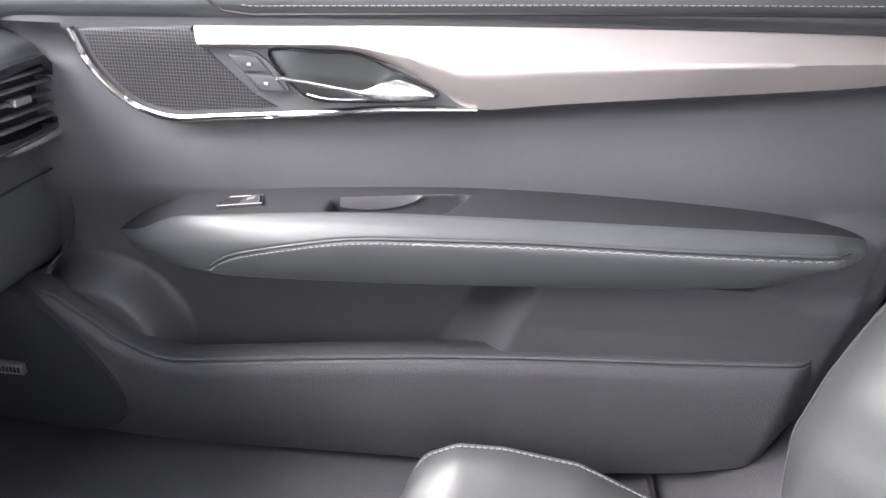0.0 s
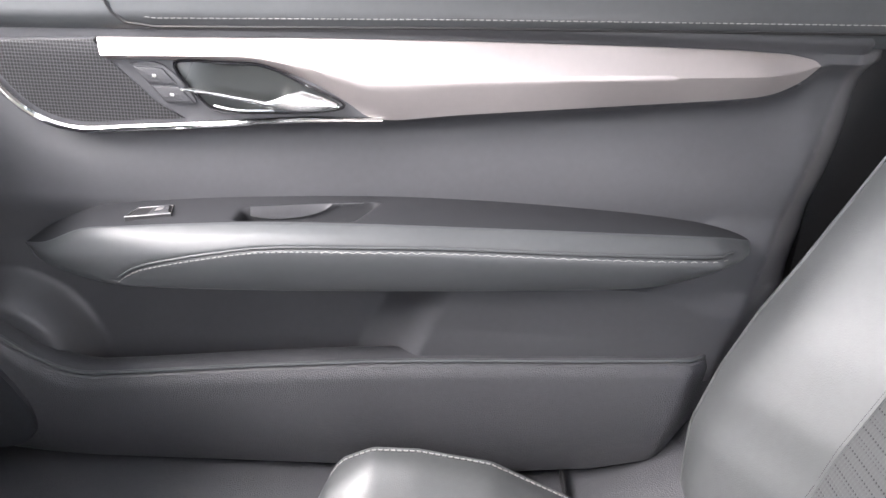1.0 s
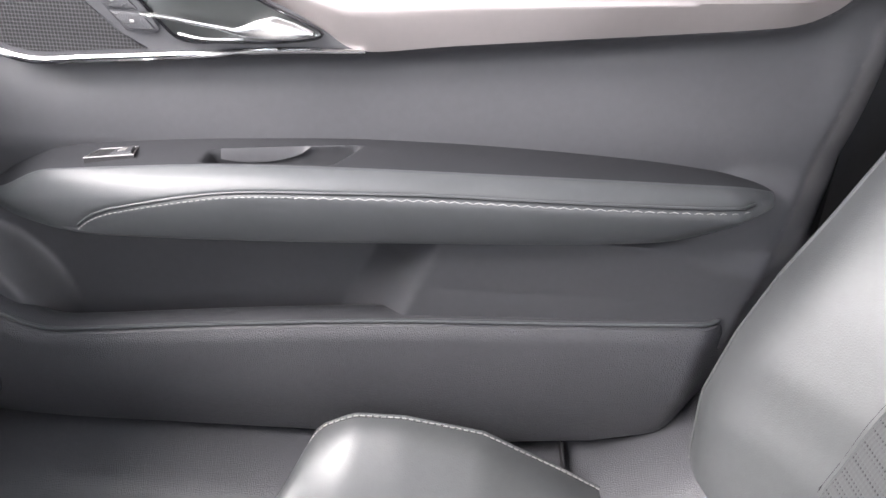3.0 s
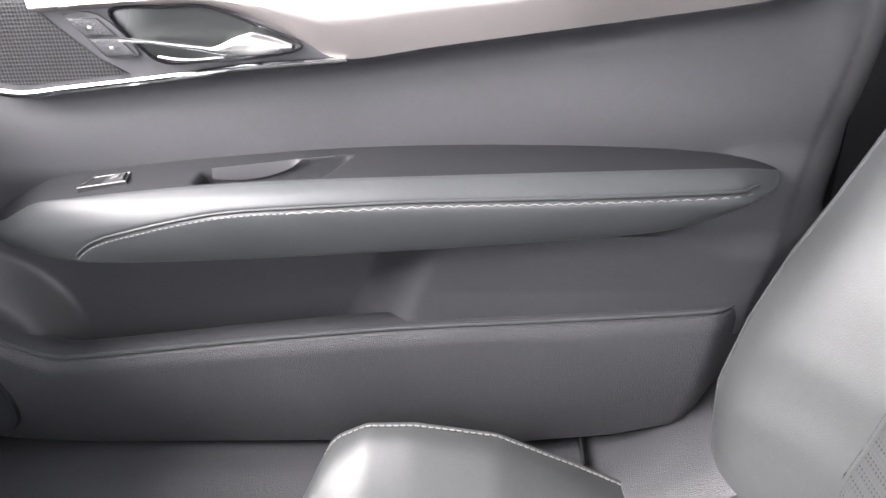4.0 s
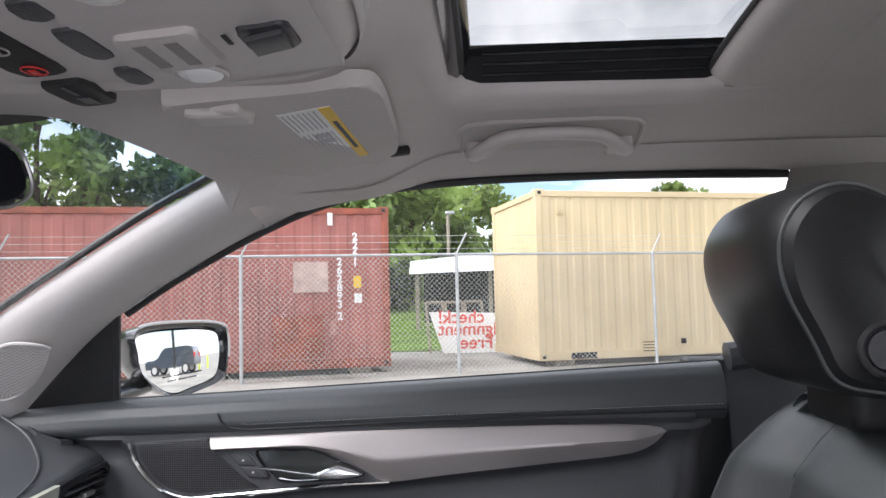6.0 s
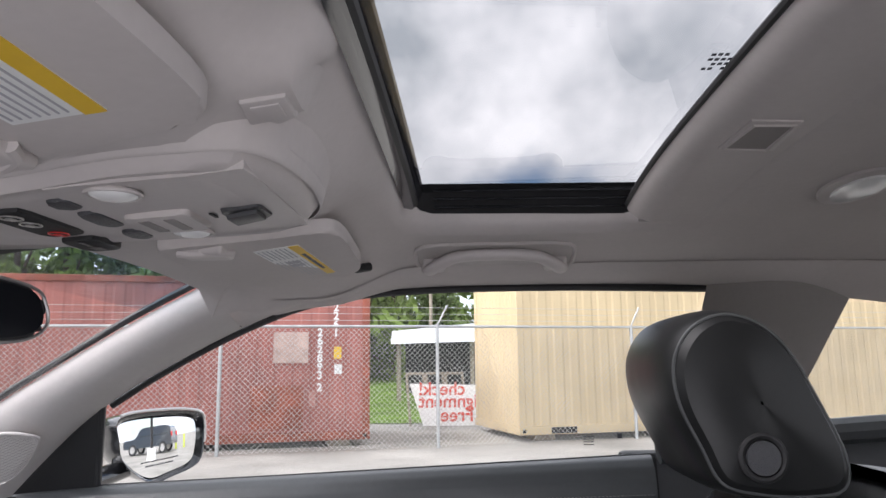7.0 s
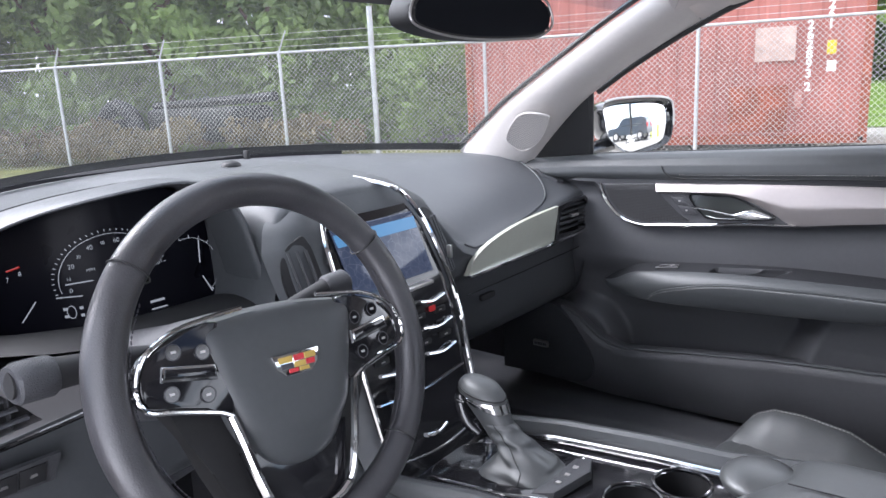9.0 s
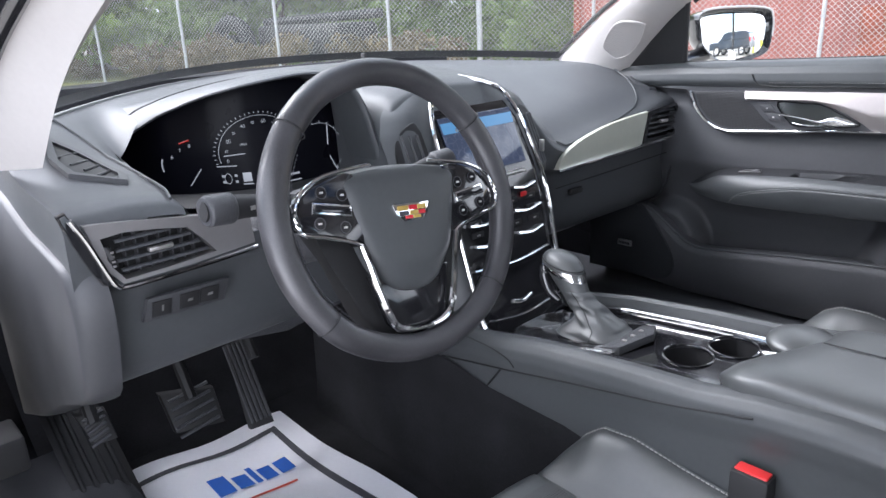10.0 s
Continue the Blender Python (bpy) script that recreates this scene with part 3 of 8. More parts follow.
# lower pillar behind the door and rear quarter trim on both sides
for side in (1, -1):
    def q(p):
        return (p[0], side * p[1], p[2])
    upper = grid(lambda u, v: q((lambda a, b: (a[0] + (b[0] - a[0]) * u, a[1] + (b[1] - a[1]) * u - 0.02 * math.sin(math.pi * u), a[2] + (b[2] - a[2]) * u))(
        (0.535 + 0.060 * v, 0.668 - 0.084 * v, 1.035 + 0.300 * v), (0.715 + 0.115 * v, 0.672 - 0.085 * v, 1.065 + 0.250 * v))), 10, 14)
    # darker than the other pillars: the shade here is put into the colour
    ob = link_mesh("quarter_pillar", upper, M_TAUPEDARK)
    tagged(ob, "taupe pillar trim by the quarter window, shade put into its colour", "pillar trim", kind="structure")
    lower = grid(lambda u, v: q((0.515 + 0.80 * u, 0.690 - 0.03 * math.sin(math.pi * v) - 0.06 * ease(u, 0.3, 1) - 0.02 * (1 - v), 0.30 + (0.745 + 0.03 * u) * v)), 24, 24)
    ob = link_mesh("quarter_trim", lower, M_PANEL)
    tagged(ob, "black vinyl rear quarter trim panel behind the door", "quarter trim", kind="structure")
    ob = link_mesh("door_post", box(*[tuple(c) for c in ((0.46, min(side * 0.705, side * 0.745), 0.30), (0.62, max(side * 0.705, side * 0.745), 1.035))], 0.01), M_BLACK)
    tagged(ob, "black lower door post behind the door", "door post", kind="structure")
    ob = link_mesh("quarter_ledge", sweep([q(p) for p in curve_through([(0.515, 0.672, 1.04), (0.70, 0.668, 1.062), (1.0, 0.655, 1.082), (1.3, 0.62, 1.095)], 6)], 0.022, 10), M_PAD)
    tagged(ob, "padded black ledge under the quarter window", "window ledge", kind="structure")
    g = link_mesh("quarter_window", grid(lambda u, v: q((0.72 + 0.10 * v + 0.5 * u * (1 - 0.4 * v), 0.690 - 0.075 * v - 0.03 * u, 1.065 + 0.215 * v - 0.03 * u * v)), 6, 6), M_GLASS)
    g.visible_shadow = False
    tagged(g, "fixed rear quarter window glass", "quarter window", kind="structure")
ob = link_mesh("rear_window", grid(lambda u, v: (1.18 + 0.35 * v, -0.60 + 1.20 * u, 1.33 - 0.36 * v), 6, 4), M_GLASS)
ob.visible_shadow = False
tagged(ob, "sloping rear window glass", "rear window", kind="structure")
ob = link_mesh("bonnet", join([grid(lambda u, v: (-1.20 - 1.0 * u, -0.80 + 1.60 * v, 0.985 - 0.16 * u ** 1.4 - 0.10 * abs(2 * v - 1) ** 2.6), 12, 24),
                               grid(lambda u, v: (-2.20 - 0.12 * u, -0.80 + 1.60 * v, 0.825 - 0.55 * u - 0.10 * abs(2 * v - 1) ** 2.6), 3, 24),
                               grid(lambda u, v: (-2.3 + 1.6 * u, 0.80 + 0.03 * math.sin(math.pi * v), 0.88 - 0.65 * v), 12, 8),
                               grid(lambda u, v: (-2.3 + 1.6 * u, -0.80 - 0.03 * math.sin(math.pi * v), 0.88 - 0.65 * v), 12, 8)]), M_PAINT)
tagged(ob, "glossy black bonnet and front wings of the car", "car bonnet", kind="structure")
ob = link_mesh("cowl", grid(lambda u, v: (lambda b: (b.x - 0.10 * v, b.y, b.z - 0.018 - 0.02 * v))(screen_base(0.70 * (2 * u - 1))), 24, 4), M_BLACK)
tagged(ob, "black plastic cowl below the windscreen", "cowl", kind="structure")

# ---- ground and the yard beyond the car ----
ob = link_mesh("ground", grid(lambda u, v: ((u - 0.5) * 900, (v - 0.5) * 900, 0), 4, 4), M_CONC)
tagged(ob, "pale weathered concrete yard", "ground", kind="structure")

# ---- passenger door ----
door = group_thing("passenger_door", "closed coupe door with black vinyl inner panel and silver trim", "car door")


def sill_z(x):
    return lerp(x, [(-0.60, 0.975), (-0.446, 0.988), (-0.13, 1.002), (0.12, 1.014), (0.507, 1.033)])


def ledge_z(x):
    return lerp(x, LEDGE)


LEDGE = [p for p in curve_through([(-0.62, 0.640), (-0.53, 0.643), (-0.480, 0.640), (-0.437, 0.617), (-0.389, 0.583), (-0.345, 0.567), (-0.29, 0.570), (-0.141, 0.588), (0.028, 0.605), (0.225, 0.617), (0.386, 0.628), (0.50, 0.636)], 6)]


def rear_edge(z):
    """x of the crease where the panel turns towards the rear pillar."""
    return lerp(z, [(0.40, 0.33), (0.62, 0.372), (0.678, 0.385), (0.727, 0.397), (0.837, 0.424), (0.935, 0.450), (1.05, 0.48)])


TRIM_FOOT = [(-0.42, 0.93), (-0.386, 0.89), (-0.352, 0.857), (-0.308, 0.842), (0.0, 0.862), (0.086, 0.872), (0.254, 0.889), (0.335, 0.897), (0.372, 0.903), (0.40, 0.915), (0.42, 0.935)]
HOLLOW = curve_through([(0.0, 0.668), (0.25, 0.669), (0.5, 0.672), (0.70, 0.6765), (0.81, 0.679), (0.90, 0.676), (0.96, 0.668), (1.0, 0.6585)], 5)


def panel_y(x, z):
    # hollow between the arm rest and the silver trim, rolling out under the trim
    foot = lerp(x, TRIM_FOOT)
    if z > foot:
        base = lerp(z, [(0.945, 0.6585), (0.955, 0.652), (1.0, 0.66)])
    else:
        base = lerp((z - 0.765) / (foot - 0.765), HOLLOW)
    base += (lerp(z, [(0.54, 0.696), (0.64, 0.694), (0.70, 0.688)]) - base) * (1 - ease(z, 0.70, 0.765))
    base -= (0.020 * ease(x, 0.08, 0.40) + 0.008 * ease(-x, 0.10, 0.42)) * math.sin(math.pi * min(1, max(0, (z - 0.70) / (foot + 0.01 - 0.70)))) ** 0.8
    # the filled block behind the map pocket, with its slanted end
    top = 0.70 - 0.03 * ease(x, 0.28, 0.36)
    low = 1 - ease(z, top, top + 0.015 + 0.10 * ease(x, 0.26, 0.36))
    start = lerp(z, [(0.55, -0.048), (0.66, 0.006)])
    stop = lerp(z, [(0.60, 0.040), (0.69, 0.076)])
    ramp = min(1, max(0, (x - start) / (stop - start)))
    base -= 0.062 * (0.55 * ramp + 0.45 * ease(ramp, 0, 1)) * low
    # round swelling over the door speaker
    d = math.hypot(x + 0.452, (z - 0.550) * 0.98)
    base -= 0.048 * (1 - ease(d, 0.076, 0.112)) * (1 - ease(z, 0.66, 0.72))
    r = rear_edge(z)
    base += 0.075 * max(0, x - r) ** 1.15 / 0.06 ** 1.15 * 0.9 if x > r else 0.0
    base += 0.030 * ease(-x, 0.455, 0.56)
    return base


def door_panel():
    zs = [0.53 + 0.435 * j / 150 for j in range(151)]
    bm = bmesh.new()
    rows = []
    for i in range(201):
        x = -0.58 + 1.09 * i / 200
        rows.append([bm.verts.new((x, panel_y(x, z), z)) for z in zs])
    for i in range(200):
        x = -0.58 + 1.09 * (i + 0.5) / 200
        for j in range(150):
            if zs[j + 1] > ledge_z(x) - 0.035:
                bm.faces.new((rows[i][j], rows[i + 1][j], rows[i + 1][j + 1], rows[i][j + 1]))
    bmesh.ops.delete(bm, geom=[v for v in bm.verts if not v.link_faces], context="VERTS")
    return bm


part("panel", door_panel(), M_PANEL, door)


def pocket_at(u, v):
    x = -0.64 + 1.08 * u
    top = ledge_z(x)
    bot = lerp(x, [(-0.64, 0.420), (-0.363, 0.428), (-0.078, 0.432), (0.15, 0.432), (0.252, 0.445), (0.33, 0.468), (0.40, 0.515), (0.44, 0.60)])
    prof = [(0.0, 0.678, -0.03), (0.04, 0.664, -0.006), (0.07, 0.650, -0.0005), (0.10, 0.632, -0.0015), (0.13, 0.6205, -0.006), (0.17, 0.6150, -0.018)]
    if v < 0.17:
        k = np.interp(v, [p[0] for p in prof], range(len(prof)))
        i = min(int(k), len(prof) - 2)
        f = k - i
        y = prof[i][1] + (prof[i + 1][1] - prof[i][1]) * f
        z = top + prof[i][2] + (prof[i + 1][2] - prof[i][2]) * f
    else:
        w = (v - 0.17) / 0.83
        y = 0.6150 + 0.018 * w - 0.010 * math.sin(math.pi * w) + 0.035 * ease(w, 0.86, 1.0)
        z = (top - 0.02) * (1 - w) + bot * w
    y += 0.045 * ease(x, rear_edge(z) - 0.035, rear_edge(z) + 0.03) + 0.02 * ease(-x, 0.42, 0.60)
    return (x, y, z)


part("map_pocket", grid(pocket_at, 180, 60), M_LOWER, door, "grained lower panel with open map pocket")

# smoother bead added along the pocket edge to make its thin highlight
part("pocket_highlight_bead", sweep([(lambda p: (p[0], p[1] - 0.0010, p[2] + 0.0016))(pocket_at(0.14 + 0.80 * k / 90, 0.118)) for k in range(91)], 0.0026, 8), M_PAD, door)

# speaker grille and its badge in the lower front corner
GR = curve_through([(-0.66, 0.655), (-0.523, 0.644), (-0.474, 0.623), (-0.435, 0.583), (-0.4056, 0.539), (-0.397, 0.505), (-0.410, 0.475), (-0.46, 0.459), (-0.57, 0.452), (-0.66, 0.448)], 6)
spk = part("speaker_grille", plate(GR, lambda u, v, w: (u, 0.6065 + 0.02 * ease(-u, 0.42, 0.60) + 0.05 * max(0, 0.52 - v) + w, v), 0.02, 0.002), M_DARKMESH, door, "black perforated door speaker grille")
badge = part("badge", box((-0.562, 0.614, 0.5285), (-0.522, 0.622, 0.5435), 0.0012), M_SILVER, spk, "small silver badge")
part("badge_lettering", join([box((-0.558 + 0.0048 * k, 0.6132, 0.5325), (-0.5550 + 0.0048 * k, 0.6145, 0.5395)) for k in range(7)]), M_GREYINK, badge)


# arm rest: a hard moulded top with the finger pull, and a stitched pad below its fold
ARM_TOP = [(-0.400, 0.7046), (-0.363, 0.7318), (-0.328, 0.7489), (-0.2956, 0.7584), (-0.2014, 0.7671), (-0.1088, 0.773), (0.0, 0.7785), (0.1335, 0.779), (0.253, 0.778), (0.313, 0.7735), (0.3625, 0.765), (0.385, 0.7555)]
ARM_FOLD = [(-0.400, 0.668, 0.7046), (-0.365, 0.649, 0.7150), (-0.31, 0.625, 0.7425), (-0.262, 0.614, 0.7525), (-0.15, 0.607, 0.7650), (-0.037, 0.606, 0.7705), (0.13, 0.606, 0.7730), (0.30, 0.609, 0.7735), (0.345, 0.617, 0.7705), (0.372, 0.632, 0.7630), (0.385, 0.652, 0.7555)]
ARM_WIDE = [(-0.400, 0.667, 0.7044), (-0.36, 0.636, 0.7030), (-0.30, 0.606, 0.7180), (-0.20, 0.586, 0.7330), (-0.10, 0.581, 0.7440), (0.0, 0.580, 0.7480), (0.30, 0.581, 0.7520), (0.345, 0.592, 0.7525), (0.372, 0.616, 0.7535), (0.385, 0.651, 0.7548)]
ARM_BOT = [(-0.400, 0.668, 0.7038), (-0.377, 0.654, 0.6900), (-0.318, 0.628, 0.6862), (-0.2717, 0.611, 0.6875), (-0.2248, 0.605, 0.6893), (-0.095, 0.600, 0.6955), (0.0786, 0.600, 0.7047), (0.248, 0.601, 0.7165), (0.3026, 0.606, 0.7255), (0.335, 0.612, 0.7370), (0.362, 0.627, 0.7480), (0.385, 0.652, 0.7540)]


def smooth_table(table):
    return [tuple(q) for q in curve_through(table, 6)]


ARM_TOP, ARM_FOLD, ARM_WIDE, ARM_BOT = [smooth_table(t) for t in (ARM_TOP, ARM_FOLD, ARM_WIDE, ARM_BOT)]


ARM_COLS = {id(t): [np.array(c) for c in zip(*t)] for t in (ARM_TOP, ARM_FOLD, ARM_WIDE, ARM_BOT)}


def on_arm(x, table):
    cols = ARM_COLS[id(table)]
    return tuple(float(np.interp(x, cols[0], c)) for c in cols[1:])


def arm_top_at(u, v):
    x = -0.400 + 0.785 * u
    yf, zf = on_arm(x, ARM_FOLD)
    (zt,) = on_arm(x, ARM_TOP)
    y, z = yf + (0.690 - yf) * v, zf + (zt - zf) * min(1, v * 1.25)
    # finger pull: a trough with a steep far wall
    far = lerp(x, [(-0.15, 0.640), (0.0, 0.655)])
    dip = ease(x, -0.146, -0.130) * (1 - ease(x, -0.024 + 0.5 * (y - 0.63), -0.010 + 0.5 * (y - 0.63)))
    dip *= ease(y, yf + 0.002, yf + 0.009) * (1 - ease(y, far - 0.006, far))
    return (x, y, z - 0.020 * dip)


@functools.lru_cache(maxsize=None)
def arm_profile(x):
    f, w, b = on_arm(x, ARM_FOLD), on_arm(x, ARM_WIDE), on_arm(x, ARM_BOT)
    pts = [f, (f[0] - 0.22 * (f[0] - w[0]), f[1] - 0.05 * (f[1] - w[1])), (f[0] - 0.62 * (f[0] - w[0]), f[1] - 0.30 * (f[1] - w[1])), (f[0] - 0.90 * (f[0] - w[0]), f[1] - 0.66 * (f[1] - w[1])), w,
           (w[0] + 0.12 * (b[0] - w[0]), w[1] + 0.35 * (b[1] - w[1])), (w[0] + 0.50 * (b[0] - w[0]), w[1] + 0.78 * (b[1] - w[1])), b, (min(0.690, b[0] + 0.03), b[1] + 0.002), (0.690, b[1] + 0.004)]
    return curve_through(pts, 5)


def arm_at(u, v):
    x = -0.400 + 0.785 * u
    prof = arm_profile(x)
    k = v * (len(prof) - 1)
    i = min(int(k), len(prof) - 2)
    y, z = (prof[i][c] + (prof[i + 1][c] - prof[i][c]) * (k - i) for c in (0, 1))
    groove = 0.0020 * math.exp(-((z - seam_z(x)) / 0.0022) ** 2) if -0.27 < x < 0.352 and y < 0.62 else 0.0
    return (x, y + groove, z)


def seam_z(x):
    return lerp(x, ARM_SEAM)


ARM_SEAM = smooth_table([(-0.27, 0.695), (-0.242, 0.715), (-0.20, 0.7295), (-0.143, 0.743), (-0.087, 0.7505), (0.0, 0.7545), (0.077, 0.757), (0.185, 0.758), (0.352, 0.7605)])


def arm_face(x, z):
    """The pad's outer face at a height."""
    prof = [p for p in arm_profile(x)[:41]]
    prof.sort(key=lambda p: p[1])
    return (x, lerp(z, [(p[1], p[0]) for p in prof]), z)


arm = part("arm_rest", grid(arm_at, 150, 60), M_PAD, door, "padded black door arm rest with stitched seam")
part("arm_top", grid(arm_top_at, 260, 44), M_ARMTOP, arm, "hard black arm rest top with a finger pull")
# lighter strip before the trough's far wall: its lit look put into colour
part("pull_lit_wall", grid(lambda u, v: (lambda x: (x, lerp(x, [(-0.15, 0.640), (0.0, 0.655)]) - 0.0052 + 0.002 * v, arm_top_at((x + 0.40) / 0.785, 0.75)[2] - 0.014 * (1 - v) * math.sin(math.pi * min(1, 0.15 + 1.2 * u)) ** 0.5 - 0.0008))(-0.134 + 0.116 * u), 30, 3), M_PANEL, arm, "lighter strip painting the lit far wall of the finger pull")
seam = [arm_face(x, seam_z(x)) for x in np.linspace(-0.266, 0.350, 100)]
part("seam", sweep([(p[0], p[1] + 0.0004, p[2] + 0.0012) for p in seam], 0.0012, 6), M_PAD, arm)
zig = [(p[0], p[1] - 0.0016, p[2] - (0.0022 if k % 2 else 0.0040)) for k, p in enumerate([arm_face(x, seam_z(x)) for x in np.arange(-0.05, 0.348, 0.0052)])]
part("stitching", join([stitches([(p[0], p[1] - 0.0016, p[2] - 0.0030) for p in seam[:40]], 0.0034, 0.0026, 0.00034), sweep(zig, 0.00036, 4)]), M_THREAD, arm, "light grey thread stitching")

# window switch in its cup
sw = part("window_switch", plate([(-0.260, 0.622), (-0.213, 0.626), (-0.220, 0.650), (-0.256, 0.648)], lambda u, v, w: (u, v, arm_top_at((u + 0.40) / 0.785, 0.4)[2] + 0.0012 - w), 0.006, 0.001), M_BLACK, arm, "window switch in a dark surround")
part("switch_rim", sweep([(u, v, arm_top_at((u + 0.40) / 0.785, 0.4)[2] + 0.0016) for u, v in ((-0.260, 0.622), (-0.213, 0.626), (-0.220, 0.650), (-0.256, 0.648))], 0.0006, 6, closed=True), M_SATINGREY, sw)
part("rocker", plate([(-0.238, 0.625), (-0.216, 0.628), (-0.222, 0.648), (-0.240, 0.646)], lambda u, v, w: (u, v, arm_top_at((u + 0.40) / 0.785, 0.4)[2] + 0.0035 + 0.10 * (u + 0.228) - w), 0.006, 0.0015), M_LOWER, sw, "dark rocker switch with a silver mark")
part("rocker_mark", plate([(-0.232, 0.632), (-0.224, 0.633), (-0.225, 0.641), (-0.233, 0.640)], lambda u, v, w: (u, v, arm_top_at((u + 0.40) / 0.785, 0.4)[2] + 0.0040 + 0.10 * (u + 0.228) - w), 0.001), M_SILVER, sw)

# silver trim blade: two facets meeting at a soft ridge
TRIM_TOP = [(-0.276, 0.9325), (-0.082, 0.939), (0.083, 0.9425), (0.246, 0.9445), (0.34, 0.9445), (0.385, 0.943), (0.409, 0.939), (0.4155, 0.934)]
TRIM_BOT = curve_through([(-0.268, 0.9125), (-0.196, 0.9145), (-0.123, 0.914), (-0.073, 0.9005), (-0.035, 0.881), (0.000, 0.8645), (0.086, 0.8735), (0.254, 0.8905), (0.335, 0.8990), (0.372, 0.9050), (0.397, 0.9165), (0.411, 0.929), (0.4155, 0.934)], 6)


def trim_at(u, v):
    xt = -0.276 + 0.6915 * u
    xb = -0.268 + 0.6835 * u
    zt, zb = lerp(xt, TRIM_TOP), lerp(xb, [(p[0], p[1]) for p in TRIM_BOT])
    x = xt + (xb - xt) * v
    ridge = lerp(x, [(-0.28, 0.80), (-0.10, 0.70), (0.0, 0.52), (0.2, 0.50), (0.42, 0.5)])
    h = zt + (zb - zt) * v
    thick = 0.011 * min(1, (1 - u) * 14)
    if v < ridge:
        y = 0.6545 - thick * (v / ridge) ** 0.8
    else:
        y = 0.6545 - thick * (1 - 0.85 * ((v - ridge) / (1 - ridge)) ** 1.1)
    return (x, y - 0.001, h)


trim_bm = grid(trim_at, 120, 16)
solidify(trim_bm, (0, 0.006, 0))
part("trim_blade", trim_bm, M_SATIN, door, "satin silver trim blade")

# dark handle plate with speaker mesh, lock buttons and chrome lever
PLATE = curve_through([(-0.399, 0.926), (-0.384, 0.893), (-0.351, 0.859), (-0.308, 0.845), (-0.194, 0.853), (-0.079, 0.864), (-0.003, 0.8665)], 6) + [(-0.035, 0.882), (-0.073, 0.9015), (-0.123, 0.915), (-0.196, 0.9155), (-0.268, 0.9135), (-0.277, 0.9325)]
plate_ob = part("handle_plate", plate(PLATE, lambda u, v, w: (u, 0.652 + w, v), 0.01, 0.0015), M_PANEL, door, "dark plate round the inside handle")
MESH = curve_through([(-0.390, 0.9255), (-0.377, 0.893), (-0.346, 0.862), (-0.305, 0.850), (-0.250, 0.8535), (-0.197, 0.8575)], 6) + [(-0.225, 0.873), (-0.252, 0.899), (-0.268, 0.914), (-0.278, 0.931)]
part("tweeter_mesh", plate(MESH, lambda u, v, w: (u, 0.6505 + w, v), 0.004, 0.001), M_GRILLE, plate_ob, "fine black speaker mesh")
part("chrome_strip", sweep(curve_through([(-0.402, 0.650, 0.927), (-0.386, 0.649, 0.891), (-0.352, 0.648, 0.8575), (-0.308, 0.647, 0.843), (-0.250, 0.647, 0.8465), (-0.150, 0.647, 0.855), (-0.079, 0.648, 0.8615), (0.002, 0.650, 0.8645)], 8), lambda t: 0.0042 - 0.0022 * t ** 3, 10, up=(0, 1, 0)), M_CHROME, plate_ob, "bright chrome strip")
part("lock_surround", plate(curve_through([(-0.2455, 0.9105), (-0.2125, 0.9095), (-0.183, 0.8745), (-0.214, 0.8725)], 4, closed=False) , lambda u, v, w: (u, 0.6495 + w, v), 0.004, 0.001), M_PANEL, plate_ob)
for k, (a, b) in enumerate((((-0.241, 0.9075), (-0.2135, 0.9065)), ((-0.2255, 0.8895), (-0.1985, 0.889)))):
    btn = [a, b, (b[0] + 0.0135, b[1] - 0.0150), (a[0] + 0.0140, a[1] - 0.0155)]
    lb = part("lock_button", plate(btn, lambda u, v, w: (u, 0.6472 + w, v), 0.004, 0.0012), M_LOWER, plate_ob, "grey door lock button")
    part("lock_symbol", box((a[0] + 0.0175, 0.6464, a[1] - 0.010), (a[0] + 0.0215, 0.6474, a[1] - 0.007), 0.0005), M_SILVER, lb)
BOWL = curve_through([(-0.201, 0.912), (-0.15, 0.9135), (-0.113, 0.9125), (-0.075, 0.897), (-0.036, 0.878), (-0.07, 0.8695), (-0.124, 0.867), (-0.160, 0.8665), (-0.178, 0.878)], 6, closed=True)
part("handle_bowl", plate(BOWL, lambda u, v, w: (u, 0.6500 + w, v), 0.003, 0.0008), M_BOWL, plate_ob, "smooth black handle recess")
part("bowl_rim", sweep([(p[0], 0.6492, p[1]) for p in BOWL], 0.0016, 6, closed=True, up=(0, 1, 0)), M_GLOSS, plate_ob)


def lever_at(u, v):
    x = -0.190 + 0.150 * u
    mid = lerp(u, [(0, 0.8895), (0.2, 0.8875), (0.45, 0.8825), (0.6, 0.8775), (0.75, 0.8755), (0.9, 0.8765), (1, 0.8790)])
    up = lerp(u, [(0, 0.0022), (0.45, 0.0028), (0.55, 0.004), (0.68, 0.014), (0.78, 0.0185), (0.9, 0.0125), (1, 0.003)])
    t = v * 2 * math.pi
    y = 0.637 - 0.006 * math.sin(math.pi * u) + 0.0065 * math.cos(t) - 0.003 * math.sin(t)
    return (x, y, mid + (up if math.sin(t) > 0 else 0.0026) * math.sin(t))


lev = grid(lever_at, 48, 20, closed_v=True)
part("lever", lev, M_LEVER, plate_ob, "curved chrome door lever")
part("lever_root", sweep([(-0.075, 0.648, 0.879), (-0.078, 0.640, 0.880)], 0.007, 10), M_CHROME, plate_ob)
part("bowl_glint", sweep(curve_through([(-0.165, 0.648, 0.872), (-0.14, 0.645, 0.8690), (-0.105, 0.646, 0.8700)], 6), 0.0018, 8), M_LEVER, plate_ob)


